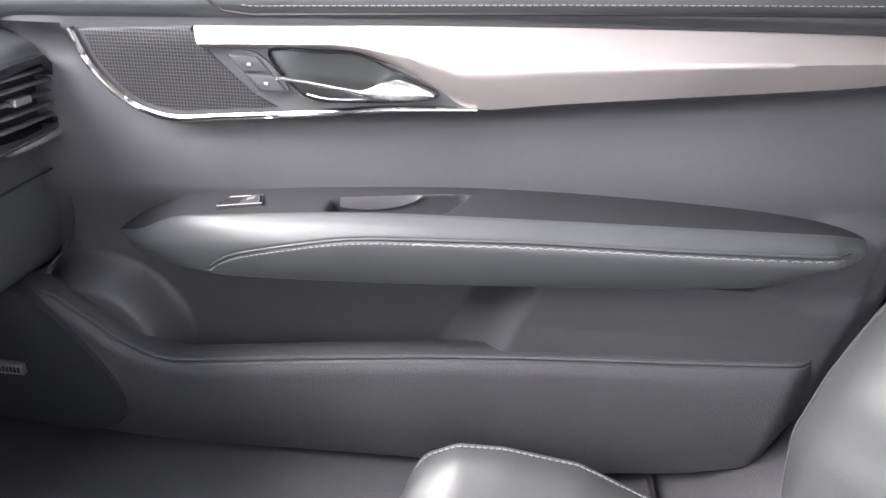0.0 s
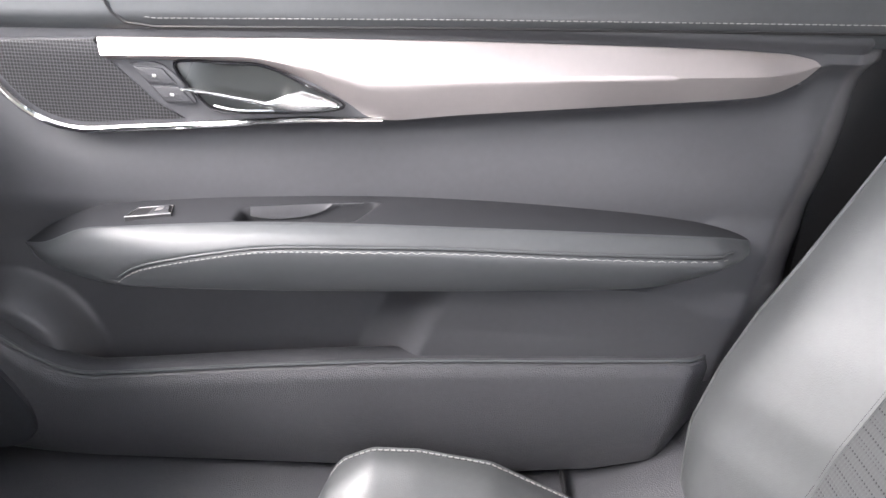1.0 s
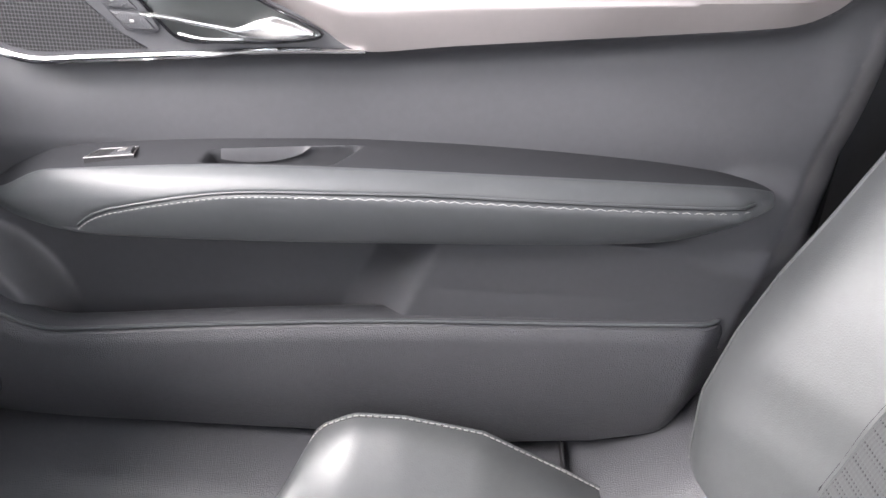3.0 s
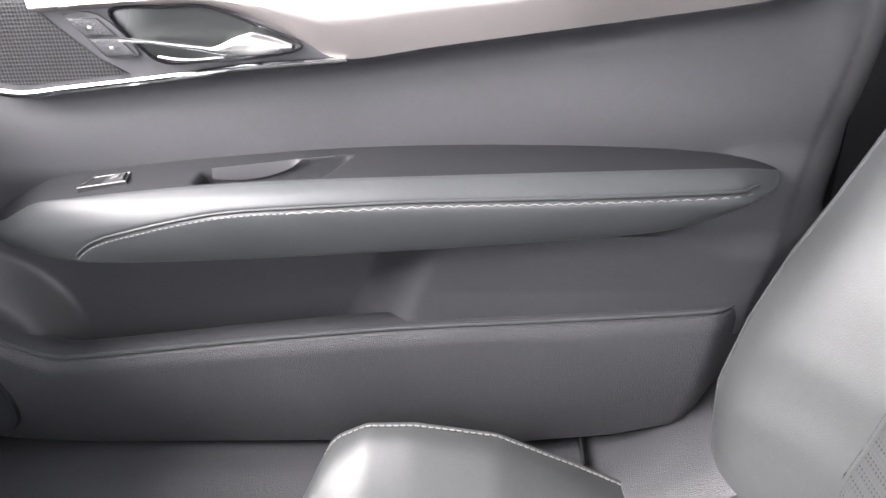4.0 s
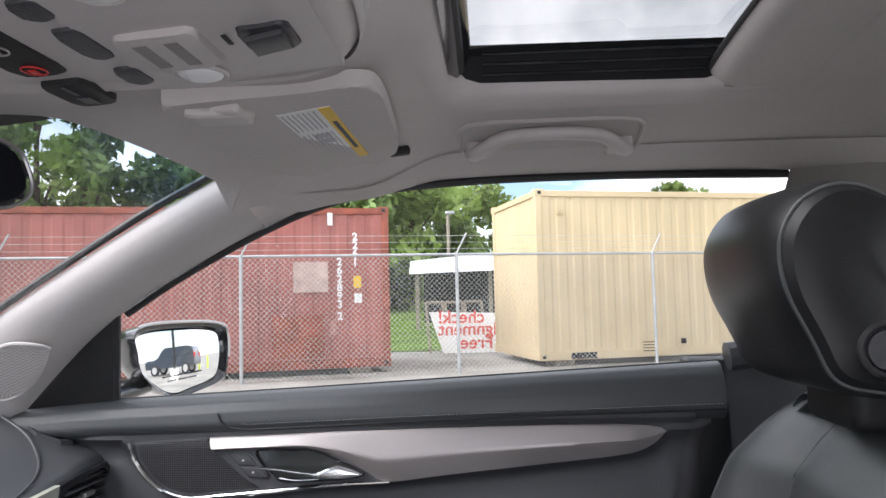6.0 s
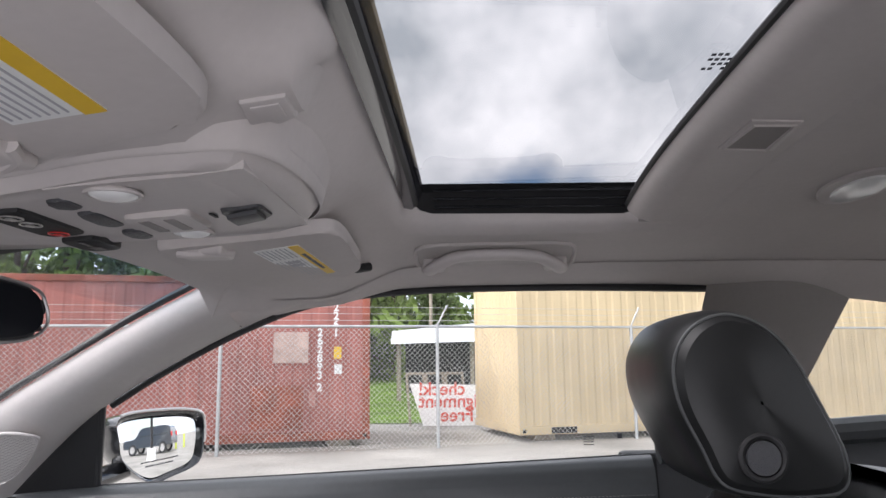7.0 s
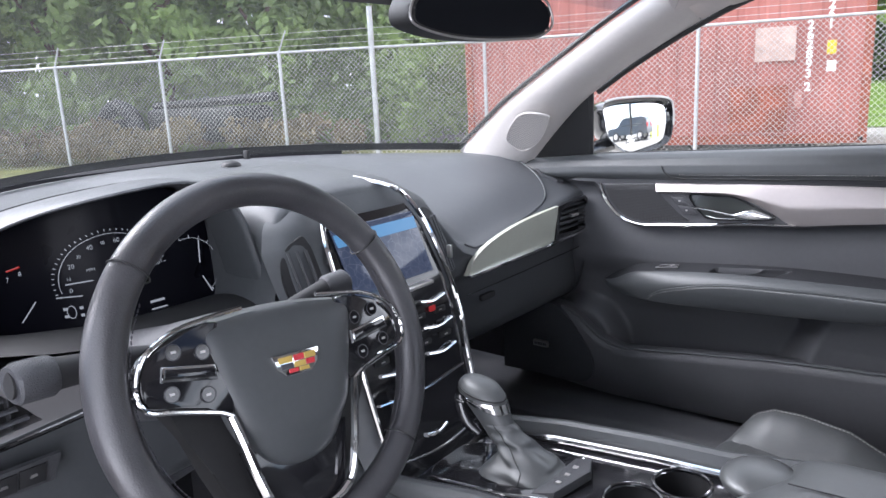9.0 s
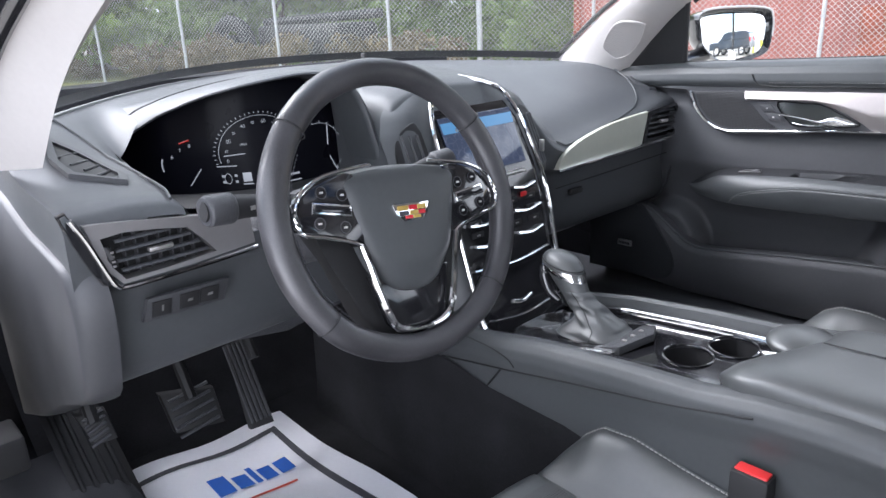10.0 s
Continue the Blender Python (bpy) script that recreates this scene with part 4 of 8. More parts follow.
# padded sill with its stitched seam
def sill_at(u, v):
    x = -0.60 + 1.105 * u
    zt = sill_z(x)
    zb = lerp(x, [(-0.60, 0.930), (-0.25, 0.9375), (0.08, 0.9455), (0.49, 0.9505)])
    prof = [(0.0, 0.662, 0.0), (0.10, 0.6535, 0.12), (0.22, 0.6495, 0.26), (0.30, 0.6495, 0.34), (0.50, 0.652, 0.56), (0.70, 0.660, 0.80), (0.85, 0.672, 0.95), (0.95, 0.684, 0.995), (1.0, 0.692, 1.0)]
    k = np.interp(v, [p[0] for p in prof], range(len(prof)))
    i = min(int(k), len(prof) - 2)
    f = k - i
    y = prof[i][1] + (prof[i + 1][1] - prof[i][1]) * f
    h = prof[i][2] + (prof[i + 1][2] - prof[i][2]) * f
    return (x, y, zb + (zt - zb) * h)


sill = part("sill_pad", grid(sill_at, 90, 28), M_PAD, door, "padded black window sill")


def sill_line(x, lift=0.0):
    z = lerp(x, [(-0.262, 0.975), (-0.256, 0.962), (-0.244, 0.953), (-0.215, 0.9500), (0.08, 0.9600), (0.50, 0.9710)])
    return (x, 0.6485 + 0.02 * max(0, z - 0.962), z + lift)


line = [sill_line(-0.262 + 0.764 * (i / 120) ** 1.3) for i in range(121)]
part("sill_seam", sweep([(p[0], p[1] + 0.0005, p[2] - 0.005) for p in line], 0.0014, 6), M_BLACK, sill)
part("sill_stitching", stitches([(p[0], p[1] - 0.0002, p[2] + 0.003) for p in line[12:]], 0.0040, 0.0022, 0.00042), M_THREAD, sill, "light thread stitching")

# glass, black mirror triangle and window run
WTOP = [(-0.46, 1.10), (-0.409, 1.131), (-0.307, 1.189), (-0.173, 1.253), (-0.05, 1.295), (0.10, 1.312), (0.33, 1.315), (0.59, 1.308)]


def pane_at(u, v):
    x = -0.445 + 1.033 * u
    if x > 0.52:
        x = 0.52 + (x - 0.52) * v
    z0, z1 = sill_z(x) - 0.008, lerp(x, WTOP) + 0.004
    z = z0 + (z1 - z0) * v
    return (x, 0.700 - 0.31 * (z - 0.99), z)


gl = part("window", grid(pane_at, 40, 8), M_GLASS, door, "clear door window glass")
gl.visible_shadow = False
part("waist_seal", sweep([(x, 0.693, sill_z(x) - 0.001) for x in np.linspace(-0.445, 0.508, 40)], 0.0032, 6), M_RUBBER, door)
TRI = [(-0.605, 0.965), (-0.440, 0.983), (-0.421, 1.128), (-0.47, 1.092), (-0.54, 1.032)]
part("mirror_triangle", plate(TRI, lambda u, v, w: (u, 0.684 - 0.25 * (v - 0.98) + w, v), 0.012, 0.003), M_BLACK, door, "black triangle panel at the mirror")
part("window_run", sweep([(-0.444, 0.688, 0.985), (-0.434, 0.670, 1.06), (-0.424, 0.650, 1.130)], 0.006, 8), M_RUBBER, door)
part("window_mark", join([box((0.395 + 0.006 * (k % 3), 0.6898, 1.049 + 0.0045 * (k // 3)), (0.4005 + 0.006 * (k % 3), 0.6901, 1.0505 + 0.0045 * (k // 3))) for k in range(12)] + [box((0.452, 0.6865, 1.060), (0.460, 0.6868, 1.068))]), M_GREYINK, door)

# ---- the open driver's door ----
ddoor = group_thing("driver_door", "open driver's door with black vinyl inner panel", "car door", at=(-0.70, -0.90, 0.32))
DH, DD, DI = Vector((-0.70, -0.90, 0)), Vector((0.4226, -0.9063, 0)), Vector((0.9063, 0.4226, 0))


def on_door(s, z, d):
    return DH + DD * s + DI * d + Vector((0, 0, z))


part("outer_skin", grid(lambda u, v: on_door(1.12 * u, 0.34 + 0.64 * v, -0.03 - 0.05 * math.sin(math.pi * v)), 12, 10), M_PAINT, ddoor, "glossy black outer skin")
part("inner_panel", grid(lambda u, v: on_door(1.12 * u, 0.36 + 0.63 * v, 0.055 + 0.02 * ease(v, 0.7, 0.9) - 0.012 * math.sin(2 * math.pi * v)), 24, 24), M_PANEL, ddoor, "black vinyl inner panel")
part("door_edge", join([grid(lambda u, v: on_door(1.12, 0.35 + 0.63 * u, -0.035 + 0.10 * v), 6, 2), grid(lambda u, v: on_door(0.0, 0.35 + 0.63 * u, -0.035 + 0.10 * v), 6, 2), grid(lambda u, v: on_door(1.12 * u, 0.34, -0.03 + 0.085 * v), 6, 2)]), M_PAINT, ddoor)
part("sill_pad", sweep([on_door(0.02 + 1.08 * k / 20, 0.985, 0.045) for k in range(21)], 0.035, 10), M_PAD, ddoor, "padded black window sill")
part("arm_rest", sweep([on_door(0.28 + 0.62 * k / 16, 0.74, 0.085) for k in range(17)], lambda t: 0.052 * math.sin(math.pi * (0.06 + 0.88 * t)) ** 0.4, 12), M_PAD, ddoor, "padded black arm rest")
part("trim_blade", plate([(0.30, 0.90), (0.36, 0.935), (1.0, 0.945), (1.04, 0.93), (0.95, 0.90), (0.62, 0.87), (0.45, 0.875)], lambda u, v, w: on_door(u, v, 0.083 - w), 0.01, 0.002), M_SATIN, ddoor, "satin silver trim blade")
dg_ = part("window", grid(lambda u, v: on_door(0.14 + 1.0 * u - 0.02 * v, 0.99 + 0.31 * v * (1 - 0.55 * max(0, 0.35 - u) / 0.35), 0.0 + 0.09 * v), 20, 8), M_GLASS, ddoor, "clear door window glass")
dg_.visible_shadow = False
part("hinge", join([box((-0.78, -0.90, z), (-0.70, -0.76, z + 0.06), 0.006) for z in (0.48, 0.78)]), M_BLACK, ddoor)

# ---- dashboard ----
dash = group_thing("dashboard", "black padded dashboard with champagne trim and chrome lines", "dashboard")

FRONT_Z = [(-0.71, 0.910), (-0.62, 0.912), (-0.56, 0.905), (-0.53, 0.885), (-0.50, 0.872), (-0.30, 0.860), (-0.22, 0.870), (-0.185, 0.930), (-0.15, 0.980), (-0.10, 0.997), (0.0, 1.000), (0.10, 0.995), (0.15, 0.972), (0.185, 0.925), (0.22, 0.868), (0.27, 0.848), (0.40, 0.872), (0.55, 0.894), (0.64, 0.904), (0.71, 0.906)]
FRONT_X = [(-0.71, -0.452), (-0.55, -0.456), (-0.22, -0.470), (-0.15, -0.505), (0.15, -0.505), (0.22, -0.462), (0.40, -0.456), (0.64, -0.452), (0.71, -0.452)]


def sweep_back(y):
    return lerp(-y, [(0.317, 0.0), (0.355, 0.017), (0.393, 0.047), (0.458, 0.125), (0.50, 0.215), (0.53, 0.25)])


def dash_section(y):
    b = screen_base(max(-0.66, min(0.66, y)))
    xe, ze = lerp(y, FRONT_X), lerp(y, FRONT_Z)
    mid = 0.5
    top = b.z - 0.006
    zm = top + (ze - top) * 0.30 + 0.022
    pts = [(b.x - 0.02, top - 0.004), (b.x + 0.05, top + 0.002), (b.x + (xe - b.x) * 0.45, zm), (xe - 0.10, ze + (zm - ze) * 0.42 + 0.004), (xe - 0.035, ze + 0.012), (xe - 0.010, ze + 0.002), (xe, ze - 0.014)]
    flat = 1 - ease(y, -0.54, -0.48)
    if flat:
        goal = [None, None, (b.x + (xe - b.x) * 0.45, ze + 0.032), (xe - 0.13, ze + 0.020), (xe - 0.035, ze + 0.010), None, None]
        pts = [p if g is None else (p[0] + (g[0] - p[0]) * flat, p[1] + (g[1] - p[1]) * flat) for p, g in zip(pts, goal)]
    dip = ease(y, -0.552, -0.522) * (1 - ease(y, -0.20, -0.165))
    if dip:
        goal = [None, None, None, (-0.72 - sweep_back(y), zm - 0.01), (-0.665 - 0.95 * sweep_back(y), 0.842), (xe - 0.03, 0.832), (xe, 0.822)]
        pts = [p if g is None else (p[0] + (g[0] - p[0]) * dip, p[1] + (g[1] - p[1]) * dip) for p, g in zip(pts, goal)]
    low = 0.655 if y < -0.1 else 0.640
    face = 0.808 + 0.010 * ease(abs(y), 0.25, 0.65)
    pts += [(xe - 0.006, face + 0.03), (xe - 0.010, face), (xe - 0.022, face - 0.012), (xe - 0.030, face - 0.06), (xe - 0.045, low + 0.03), (xe - 0.065, low), (xe - 0.20, low - 0.03), (xe - 0.40, low - 0.02)]
    return pts


def dash_at(u, v):
    y = -0.705 + 1.41 * u
    pts = dash_section(y)
    k = v * (len(pts) - 1)
    i = min(int(k), len(pts) - 2)
    f = k - i
    return (pts[i][0] + (pts[i + 1][0] - pts[i][0]) * f, y, pts[i][1] + (pts[i + 1][1] - pts[i][1]) * f)


dbm = grid(dash_at, 140, 56)
# opening for the driver's vent
bmesh.ops.delete(dbm, geom=[f for f in dbm.faces if (lambda c: 0.538 < c.y < 0.680 and 0.826 < c.z < 0.886 and c.x > -0.52)(f.calc_center_median())], context="FACES")
bmesh.ops.delete(dbm, geom=[f for f in dbm.faces if (lambda c: -0.674 < c.y < -0.516 and 0.823 < c.z < 0.890 and c.x > -0.52)(f.calc_center_median())], context="FACES")
bmesh.ops.smooth_vert(dbm, verts=[v for v in dbm.verts if not v.is_boundary], factor=0.5, use_axis_x=True, use_axis_y=False, use_axis_z=True)
bmesh.ops.smooth_vert(dbm, verts=[v for v in dbm.verts if not v.is_boundary], factor=0.5, use_axis_x=True, use_axis_y=False, use_axis_z=True)
body = part("dash_pad", dbm, M_DASH, dash, "soft black dashboard pad")
# end caps
for s in (-1, 1):
    cap = [(-1.0, 0.95), (-0.757, 0.915), (-0.628, 0.878), (-0.519, 0.862), (-0.466, 0.850), (-0.446, 0.82), (-0.442, 0.78), (-0.456, 0.72), (-0.495, 0.650), (-0.64, 0.585), (-0.80, 0.50), (-1.0, 0.42)]
    loop = curve_through(cap, 4)
    ec = bmesh.new()
    rings = []
    for k in range(6):
        a = math.pi / 2 * k / 5
        sc = 1 - 0.07 * (1 - math.cos(a))
        rings.append([ec.verts.new((-0.75 + (x + 0.75) * sc - 0.004, s * (0.668 + 0.044 * math.sin(a)), 0.72 + (z - 0.72) * sc)) for x, z in loop])
    for r1, r2 in zip(rings, rings[1:]):
        for k in range(len(loop)):
            ec.faces.new((r1[k], r1[(k + 1) % len(loop)], r2[(k + 1) % len(loop)], r2[k]))
    ec.faces.new(rings[-1])
    part("end_cap", ec, M_PANEL, dash, "smooth black dashboard end cap")
    side_pts = [(x, z) for x, z in dash_section(s * 0.700)]
    part("dash_side", plate(side_pts, lambda u, v, w: (u, s * (0.7035 - w), v), 0.004), M_DASH, body)



def dash_top(x, y):
    """Height of the pad's top at a place."""
    pts = dash_section(y)[:7]
    return lerp(x, pts)


# stitched seam on the passenger side
seam_pts = curve_through([(-0.66, 0.665, 0), (-0.57, 0.640, 0), (-0.510, 0.590, 0), (-0.480, 0.54, 0), (-0.468, 0.47, 0), (-0.466, 0.38, 0), (-0.468, 0.30, 0), (-0.474, 0.245, 0)], 8)
part("dash_seam", sweep([(p[0], p[1], dash_top(p[0], p[1]) + 0.0015) for p in seam_pts], 0.0022, 6), M_PAD, body)
seam_l = curve_through([(-0.86, -0.625, 0), (-0.79, -0.590, 0), (-0.697, -0.562, 0), (-0.60, -0.556, 0), (-0.52, -0.558, 0), (-0.47, -0.566, 0)], 8)
part("dash_seam", sweep([(p[0], p[1], dash_top(p[0], p[1]) + 0.0015) for p in seam_l], 0.0022, 6), M_PAD, body)
part("dash_stitching", stitches([(p[0] + 0.004, p[1] - 0.004, dash_top(p[0], p[1]) + 0.0015) for p in seam_l], 0.0035, 0.0022, 0.0004), M_GREYINK, body)
# demister outlets at both ends of the dash top
def ring_plate(outer, inner, place, depth, back):
    """A flat frame between two loops of equal length, with an outer rim and an inner wall of their own depths."""
    bm = bmesh.new()
    loops = [[bm.verts.new(place(u, v, w)) for u, v in lp] for lp, w in ((outer, depth), (outer, 0.0), (inner, 0.0), (inner, back))]
    n = len(outer)
    for a, b in zip(loops, loops[1:]):
        for k in range(n):
            bm.faces.new((a[k], a[(k + 1) % n], b[(k + 1) % n], b[k]))
    return bm


def shrunk(loop, fu, fv):
    cu, cv = sum(p[0] for p in loop) / len(loop), sum(p[1] for p in loop) / len(loop)
    return [(cu + (u - cu) * fu, cv + (v - cv) * fv) for u, v in loop]


OUTLET = [(-0.733, 0.637), (-0.700, 0.603), (-0.640, 0.589), (-0.570, 0.581), (-0.540, 0.592), (-0.556, 0.612), (-0.600, 0.648), (-0.665, 0.652)]
OUTLET_R = [(-0.575, 0.655), (-0.545, 0.640), (-0.51, 0.648), (-0.50, 0.662), (-0.525, 0.668), (-0.56, 0.668)]
for s, out in ((-1, OUTLET), (1, OUTLET_R)):
    on_top = lambda u, v, w: (u, s * v, dash_top(u, s * v) + 0.007 - w)
    inn = shrunk(out, 0.84, 0.72)
    frame_ob = part("demister_outlet", ring_plate(out, inn, on_top, 0.008, 0.006), M_PANEL, dash, "grey framed demister outlet")
    part("outlet_opening", plate(inn, lambda u, v, w: on_top(u, v, w + 0.0045), 0.001), M_BLACK, frame_ob)
    if s < 0:
        for k in range(5):
            x0 = -0.690 + 0.030 * k
            part("slat", sweep([on_top(x0, 0.607 - 0.004 * k, 0.002), on_top(x0 + 0.020, 0.640 - 0.008 * k, 0.002)], 0.0020, 6), M_PANEL, frame_ob)
part("sun_sensor", grid(lambda u, v: (-0.80 + 0.018 * math.cos(2 * math.pi * v) * math.sin(math.pi / 2 * u), -0.02 + 0.018 * math.sin(2 * math.pi * v) * math.sin(math.pi / 2 * u), dash_top(-0.80, -0.02) + 0.010 * math.cos(math.pi / 2 * u)), 5, 16, closed_v=True), M_BLACK, dash, "small black sun sensor")
part("clip", box((-0.93, 0.10, dash_top(-0.93, 0.1) - 0.002), (-0.915, 0.108, dash_top(-0.93, 0.1) + 0.018), 0.002), M_BLACK, dash)


def blade(s, outline, mat, name, label, depth=0.01, off=0.0, bevel=0.002):
    return part(name, plate(outline, lambda u, v, w: (lerp(s * u, FRONT_X) + 0.006 + off - w, s * u, v), depth, bevel), mat, dash, label)


# passenger side trim blade, its chrome foot and the end vent
BL = curve_through([(0.226, 0.808), (0.250, 0.836), (0.30, 0.858), (0.383, 0.876), (0.46, 0.884), (0.549, 0.889)], 5) + [(0.538, 0.860), (0.527, 0.8165)] + [(0.45, 0.814), (0.30, 0.809)]
blade_ob = blade(1, BL, M_CHAMP, "trim_blade", "pale champagne metal trim blade")
part("chrome_line", sweep(curve_through([(lerp(y, FRONT_X) + 0.009, y, z) for y, z in ((0.226, 0.806), (0.33, 0.8085), (0.45, 0.8115), (0.56, 0.8145), (0.66, 0.8185), (0.688, 0.826), (0.697, 0.85), (0.696, 0.885), (0.686, 0.900))], 6), 0.0042, 8), M_CHROME, dash, "chrome line along the trim")


VP = [(0.556, 0.878), (0.610, 0.887), (0.654, 0.890), (0.672, 0.873), (0.674, 0.848), (0.660, 0.829), (0.610, 0.825), (0.543, 0.828), (0.545, 0.850)]
VPO = [(0.545, 0.888), (0.612, 0.895), (0.662, 0.897), (0.684, 0.876), (0.686, 0.846), (0.668, 0.821), (0.610, 0.817), (0.530, 0.8175), (0.537, 0.850)]
on_side = lambda u, v, w: (lerp(u, FRONT_X) + 0.008 - w, u, v)
part("vent_surround", ring_plate(VPO, VP, on_side, 0.012, 0.024), M_GLOSS, dash, "gloss black vent surround")
pv = part("air_vent", plate(VP, lambda u, v, w: on_side(u, v, w + 0.022), 0.004), M_BLACK, dash, "black slatted dashboard air vent")
for z in (0.836, 0.848, 0.860, 0.872, 0.883):
    a, b = lerp(z, [(0.83, 0.546), (0.85, 0.547), (0.88, 0.562)]), lerp(z, [(0.83, 0.660), (0.85, 0.672), (0.875, 0.670), (0.89, 0.655)])
    part("slat", sweep([on_side(a, z, 0.006), on_side((a + b) / 2, z + 0.0005, 0.003), on_side(b, z, 0.006)], 0.0042, 8, flat=0.35, up=(0.35, 0, 1)), M_LOWER, pv)
part("knob", box((lerp(0.62, FRONT_X) - 0.001, 0.602, 0.856), (lerp(0.62, FRONT_X) + 0.010, 0.628, 0.864), 0.002), M_SILVER, pv, "silver vent knob")
VL = [(0.668, 0.884), (0.640, 0.886), (0.600, 0.881), (0.558, 0.873), (0.538, 0.852), (0.522, 0.831), (0.575, 0.828), (0.646, 0.826), (0.660, 0.846)]
FL = [(0.684, 0.904), (0.645, 0.900), (0.580, 0.891), (0.520, 0.882), (0.466, 0.872), (0.463, 0.828), (0.560, 0.822), (0.650, 0.821), (0.668, 0.846)]
on_face = lambda u, v, w: (lerp(-u, FRONT_X) + 0.006 - w, -u, v)
part("vent_surround", ring_plate(FL, VL, on_face, 0.012, 0.024), M_SATINGREY, dash, "satin grey vent surround")
lv = part("air_vent", plate(VL, lambda u, v, w: on_face(u, v, w + 0.022), 0.004), M_BLACK, dash, "black slatted dashboard air vent")
for z in (0.8375, 0.8505, 0.8635, 0.8760):
    a, b = lerp(z, [(0.826, 0.641), (0.846, 0.652), (0.885, 0.650)]), lerp(z, [(0.831, 0.528), (0.852, 0.544), (0.873, 0.562), (0.881, 0.61)])
    part("slat", sweep([on_face(a, z, 0.006), on_face((a + b) / 2, z + 0.0005, 0.004), on_face(b, z, 0.006)], 0.0045, 8, flat=0.35, up=(0.35, 0, 1)), M_LOWER, lv)
for k in range(7):
    yk = 0.548 + 0.015 * k
    top = lerp(yk, [(0.53, 0.845), (0.558, 0.871), (0.64, 0.884)])
    part("cross_slat", plate([(yk - 0.0008, 0.829), (yk + 0.0008, 0.829), (yk + 0.0008, top), (yk - 0.0008, top)], lambda u, v, w: on_face(u, v, w + 0.010), 0.012), M_LOWER, lv)
part("knob", box((lerp(-0.6, FRONT_X) - 0.002, -0.612, 0.8525), (lerp(-0.6, FRONT_X) + 0.008, -0.580, 0.8585), 0.002), M_SILVER, lv, "silver vent knob")
part("thumb_wheel", sweep([on_face(0.6560, 0.846, 0.004), on_face(0.6590, 0.857, 0.0), on_face(0.6620, 0.872, 0.004)], 0.0052, 10), M_BLACK, lv)
part("wheel_marks", join([box((lerp(-0.66, FRONT_X) + 0.0085, -0.6600, 0.846 + 0.006 * k), (lerp(-0.66, FRONT_X) + 0.0095, -0.6560, 0.8485 + 0.006 * k)) for k in range(4)]), M_SATINGREY, lv)
part("chrome_line", sweep(curve_through([(lerp(-y, FRONT_X) + 0.010, -y, z) for y, z in ((0.462, 0.8225), (0.52, 0.8195), (0.60, 0.8175), (0.645, 0.8175), (0.660, 0.822), (0.671, 0.848), (0.684, 0.885), (0.698, 0.915))], 6), 0.0032, 8), M_CHROME, dash, "chrome line round the vent")
part("gloss_strip", plate([(0.675, 0.826), (0.664, 0.822), (0.671, 0.846), (0.686, 0.890), (0.700, 0.924), (0.710, 0.921), (0.699, 0.885), (0.684, 0.845)], lambda u, v, w: (lerp(-u, FRONT_X) + 0.008 - w, -u, v), 0.010, 0.002), M_GLOSS, dash, "gloss black strip beside the vent")
# switch panel under the vent and lower cover edge
sp = part("switch_panel", plate([(-0.629, 0.754), (-0.513, 0.751), (-0.508, 0.787), (-0.624, 0.790)], lambda u, v, w: (-0.462 + 0.45 * (v - 0.77) - w, u, v), 0.008, 0.002), M_LOWER, dash, "small black switch panel")
for y0, y1, nm in ((-0.618, -0.592, "dial_switch"), (-0.580, -0.553, "push_button"), (-0.551, -0.524, "push_button")):
    b = part(nm, plate([(y0, 0.759), (y1, 0.757), (y1, 0.782), (y0, 0.783)], lambda u, v, w: (-0.459 + 0.45 * (v - 0.77) - w, u, v), 0.008, 0.0015), M_BLACK, sp)
    part("symbol", plate([(y0 + 0.012, 0.766), (y0 + 0.0145, 0.766), (y0 + 0.0145, 0.776), (y0 + 0.012, 0.776)] if nm == "dial_switch" else [((y0 + y1) / 2 - 0.004, 0.769), ((y0 + y1) / 2 + 0.004, 0.769), ((y0 + y1) / 2 + 0.003, 0.773), ((y0 + y1) / 2 - 0.003, 0.773)], lambda u, v, w: (-0.4583 + 0.45 * (v - 0.77) - w, u, v), 0.001), M_SILVER, b)
part("glove_box_latch", box((-0.488, 0.30, 0.735), (-0.478, 0.345, 0.748), 0.003), M_BLACK, dash, "glove box latch")
part("glove_box_line", sweep([(-0.470, 0.24, 0.765), (-0.468, 0.45, 0.768), (-0.462, 0.66, 0.775)], 0.0014, 6), M_BLACK, dash)

# ---- instrument binnacle ----
binn = group_thing("instrument_cluster", "hooded digital instrument cluster with white dials", "instrument cluster")
ARCH = curve_through([(-0.522, 0.938), (-0.512, 0.952), (-0.497, 0.968), (-0.458, 1.003), (-0.393, 1.031), (-0.317, 1.045), (-0.25, 1.044), (-0.205, 1.028), (-0.180, 0.990), (-0.172, 0.93), (-0.170, 0.87)], 6)


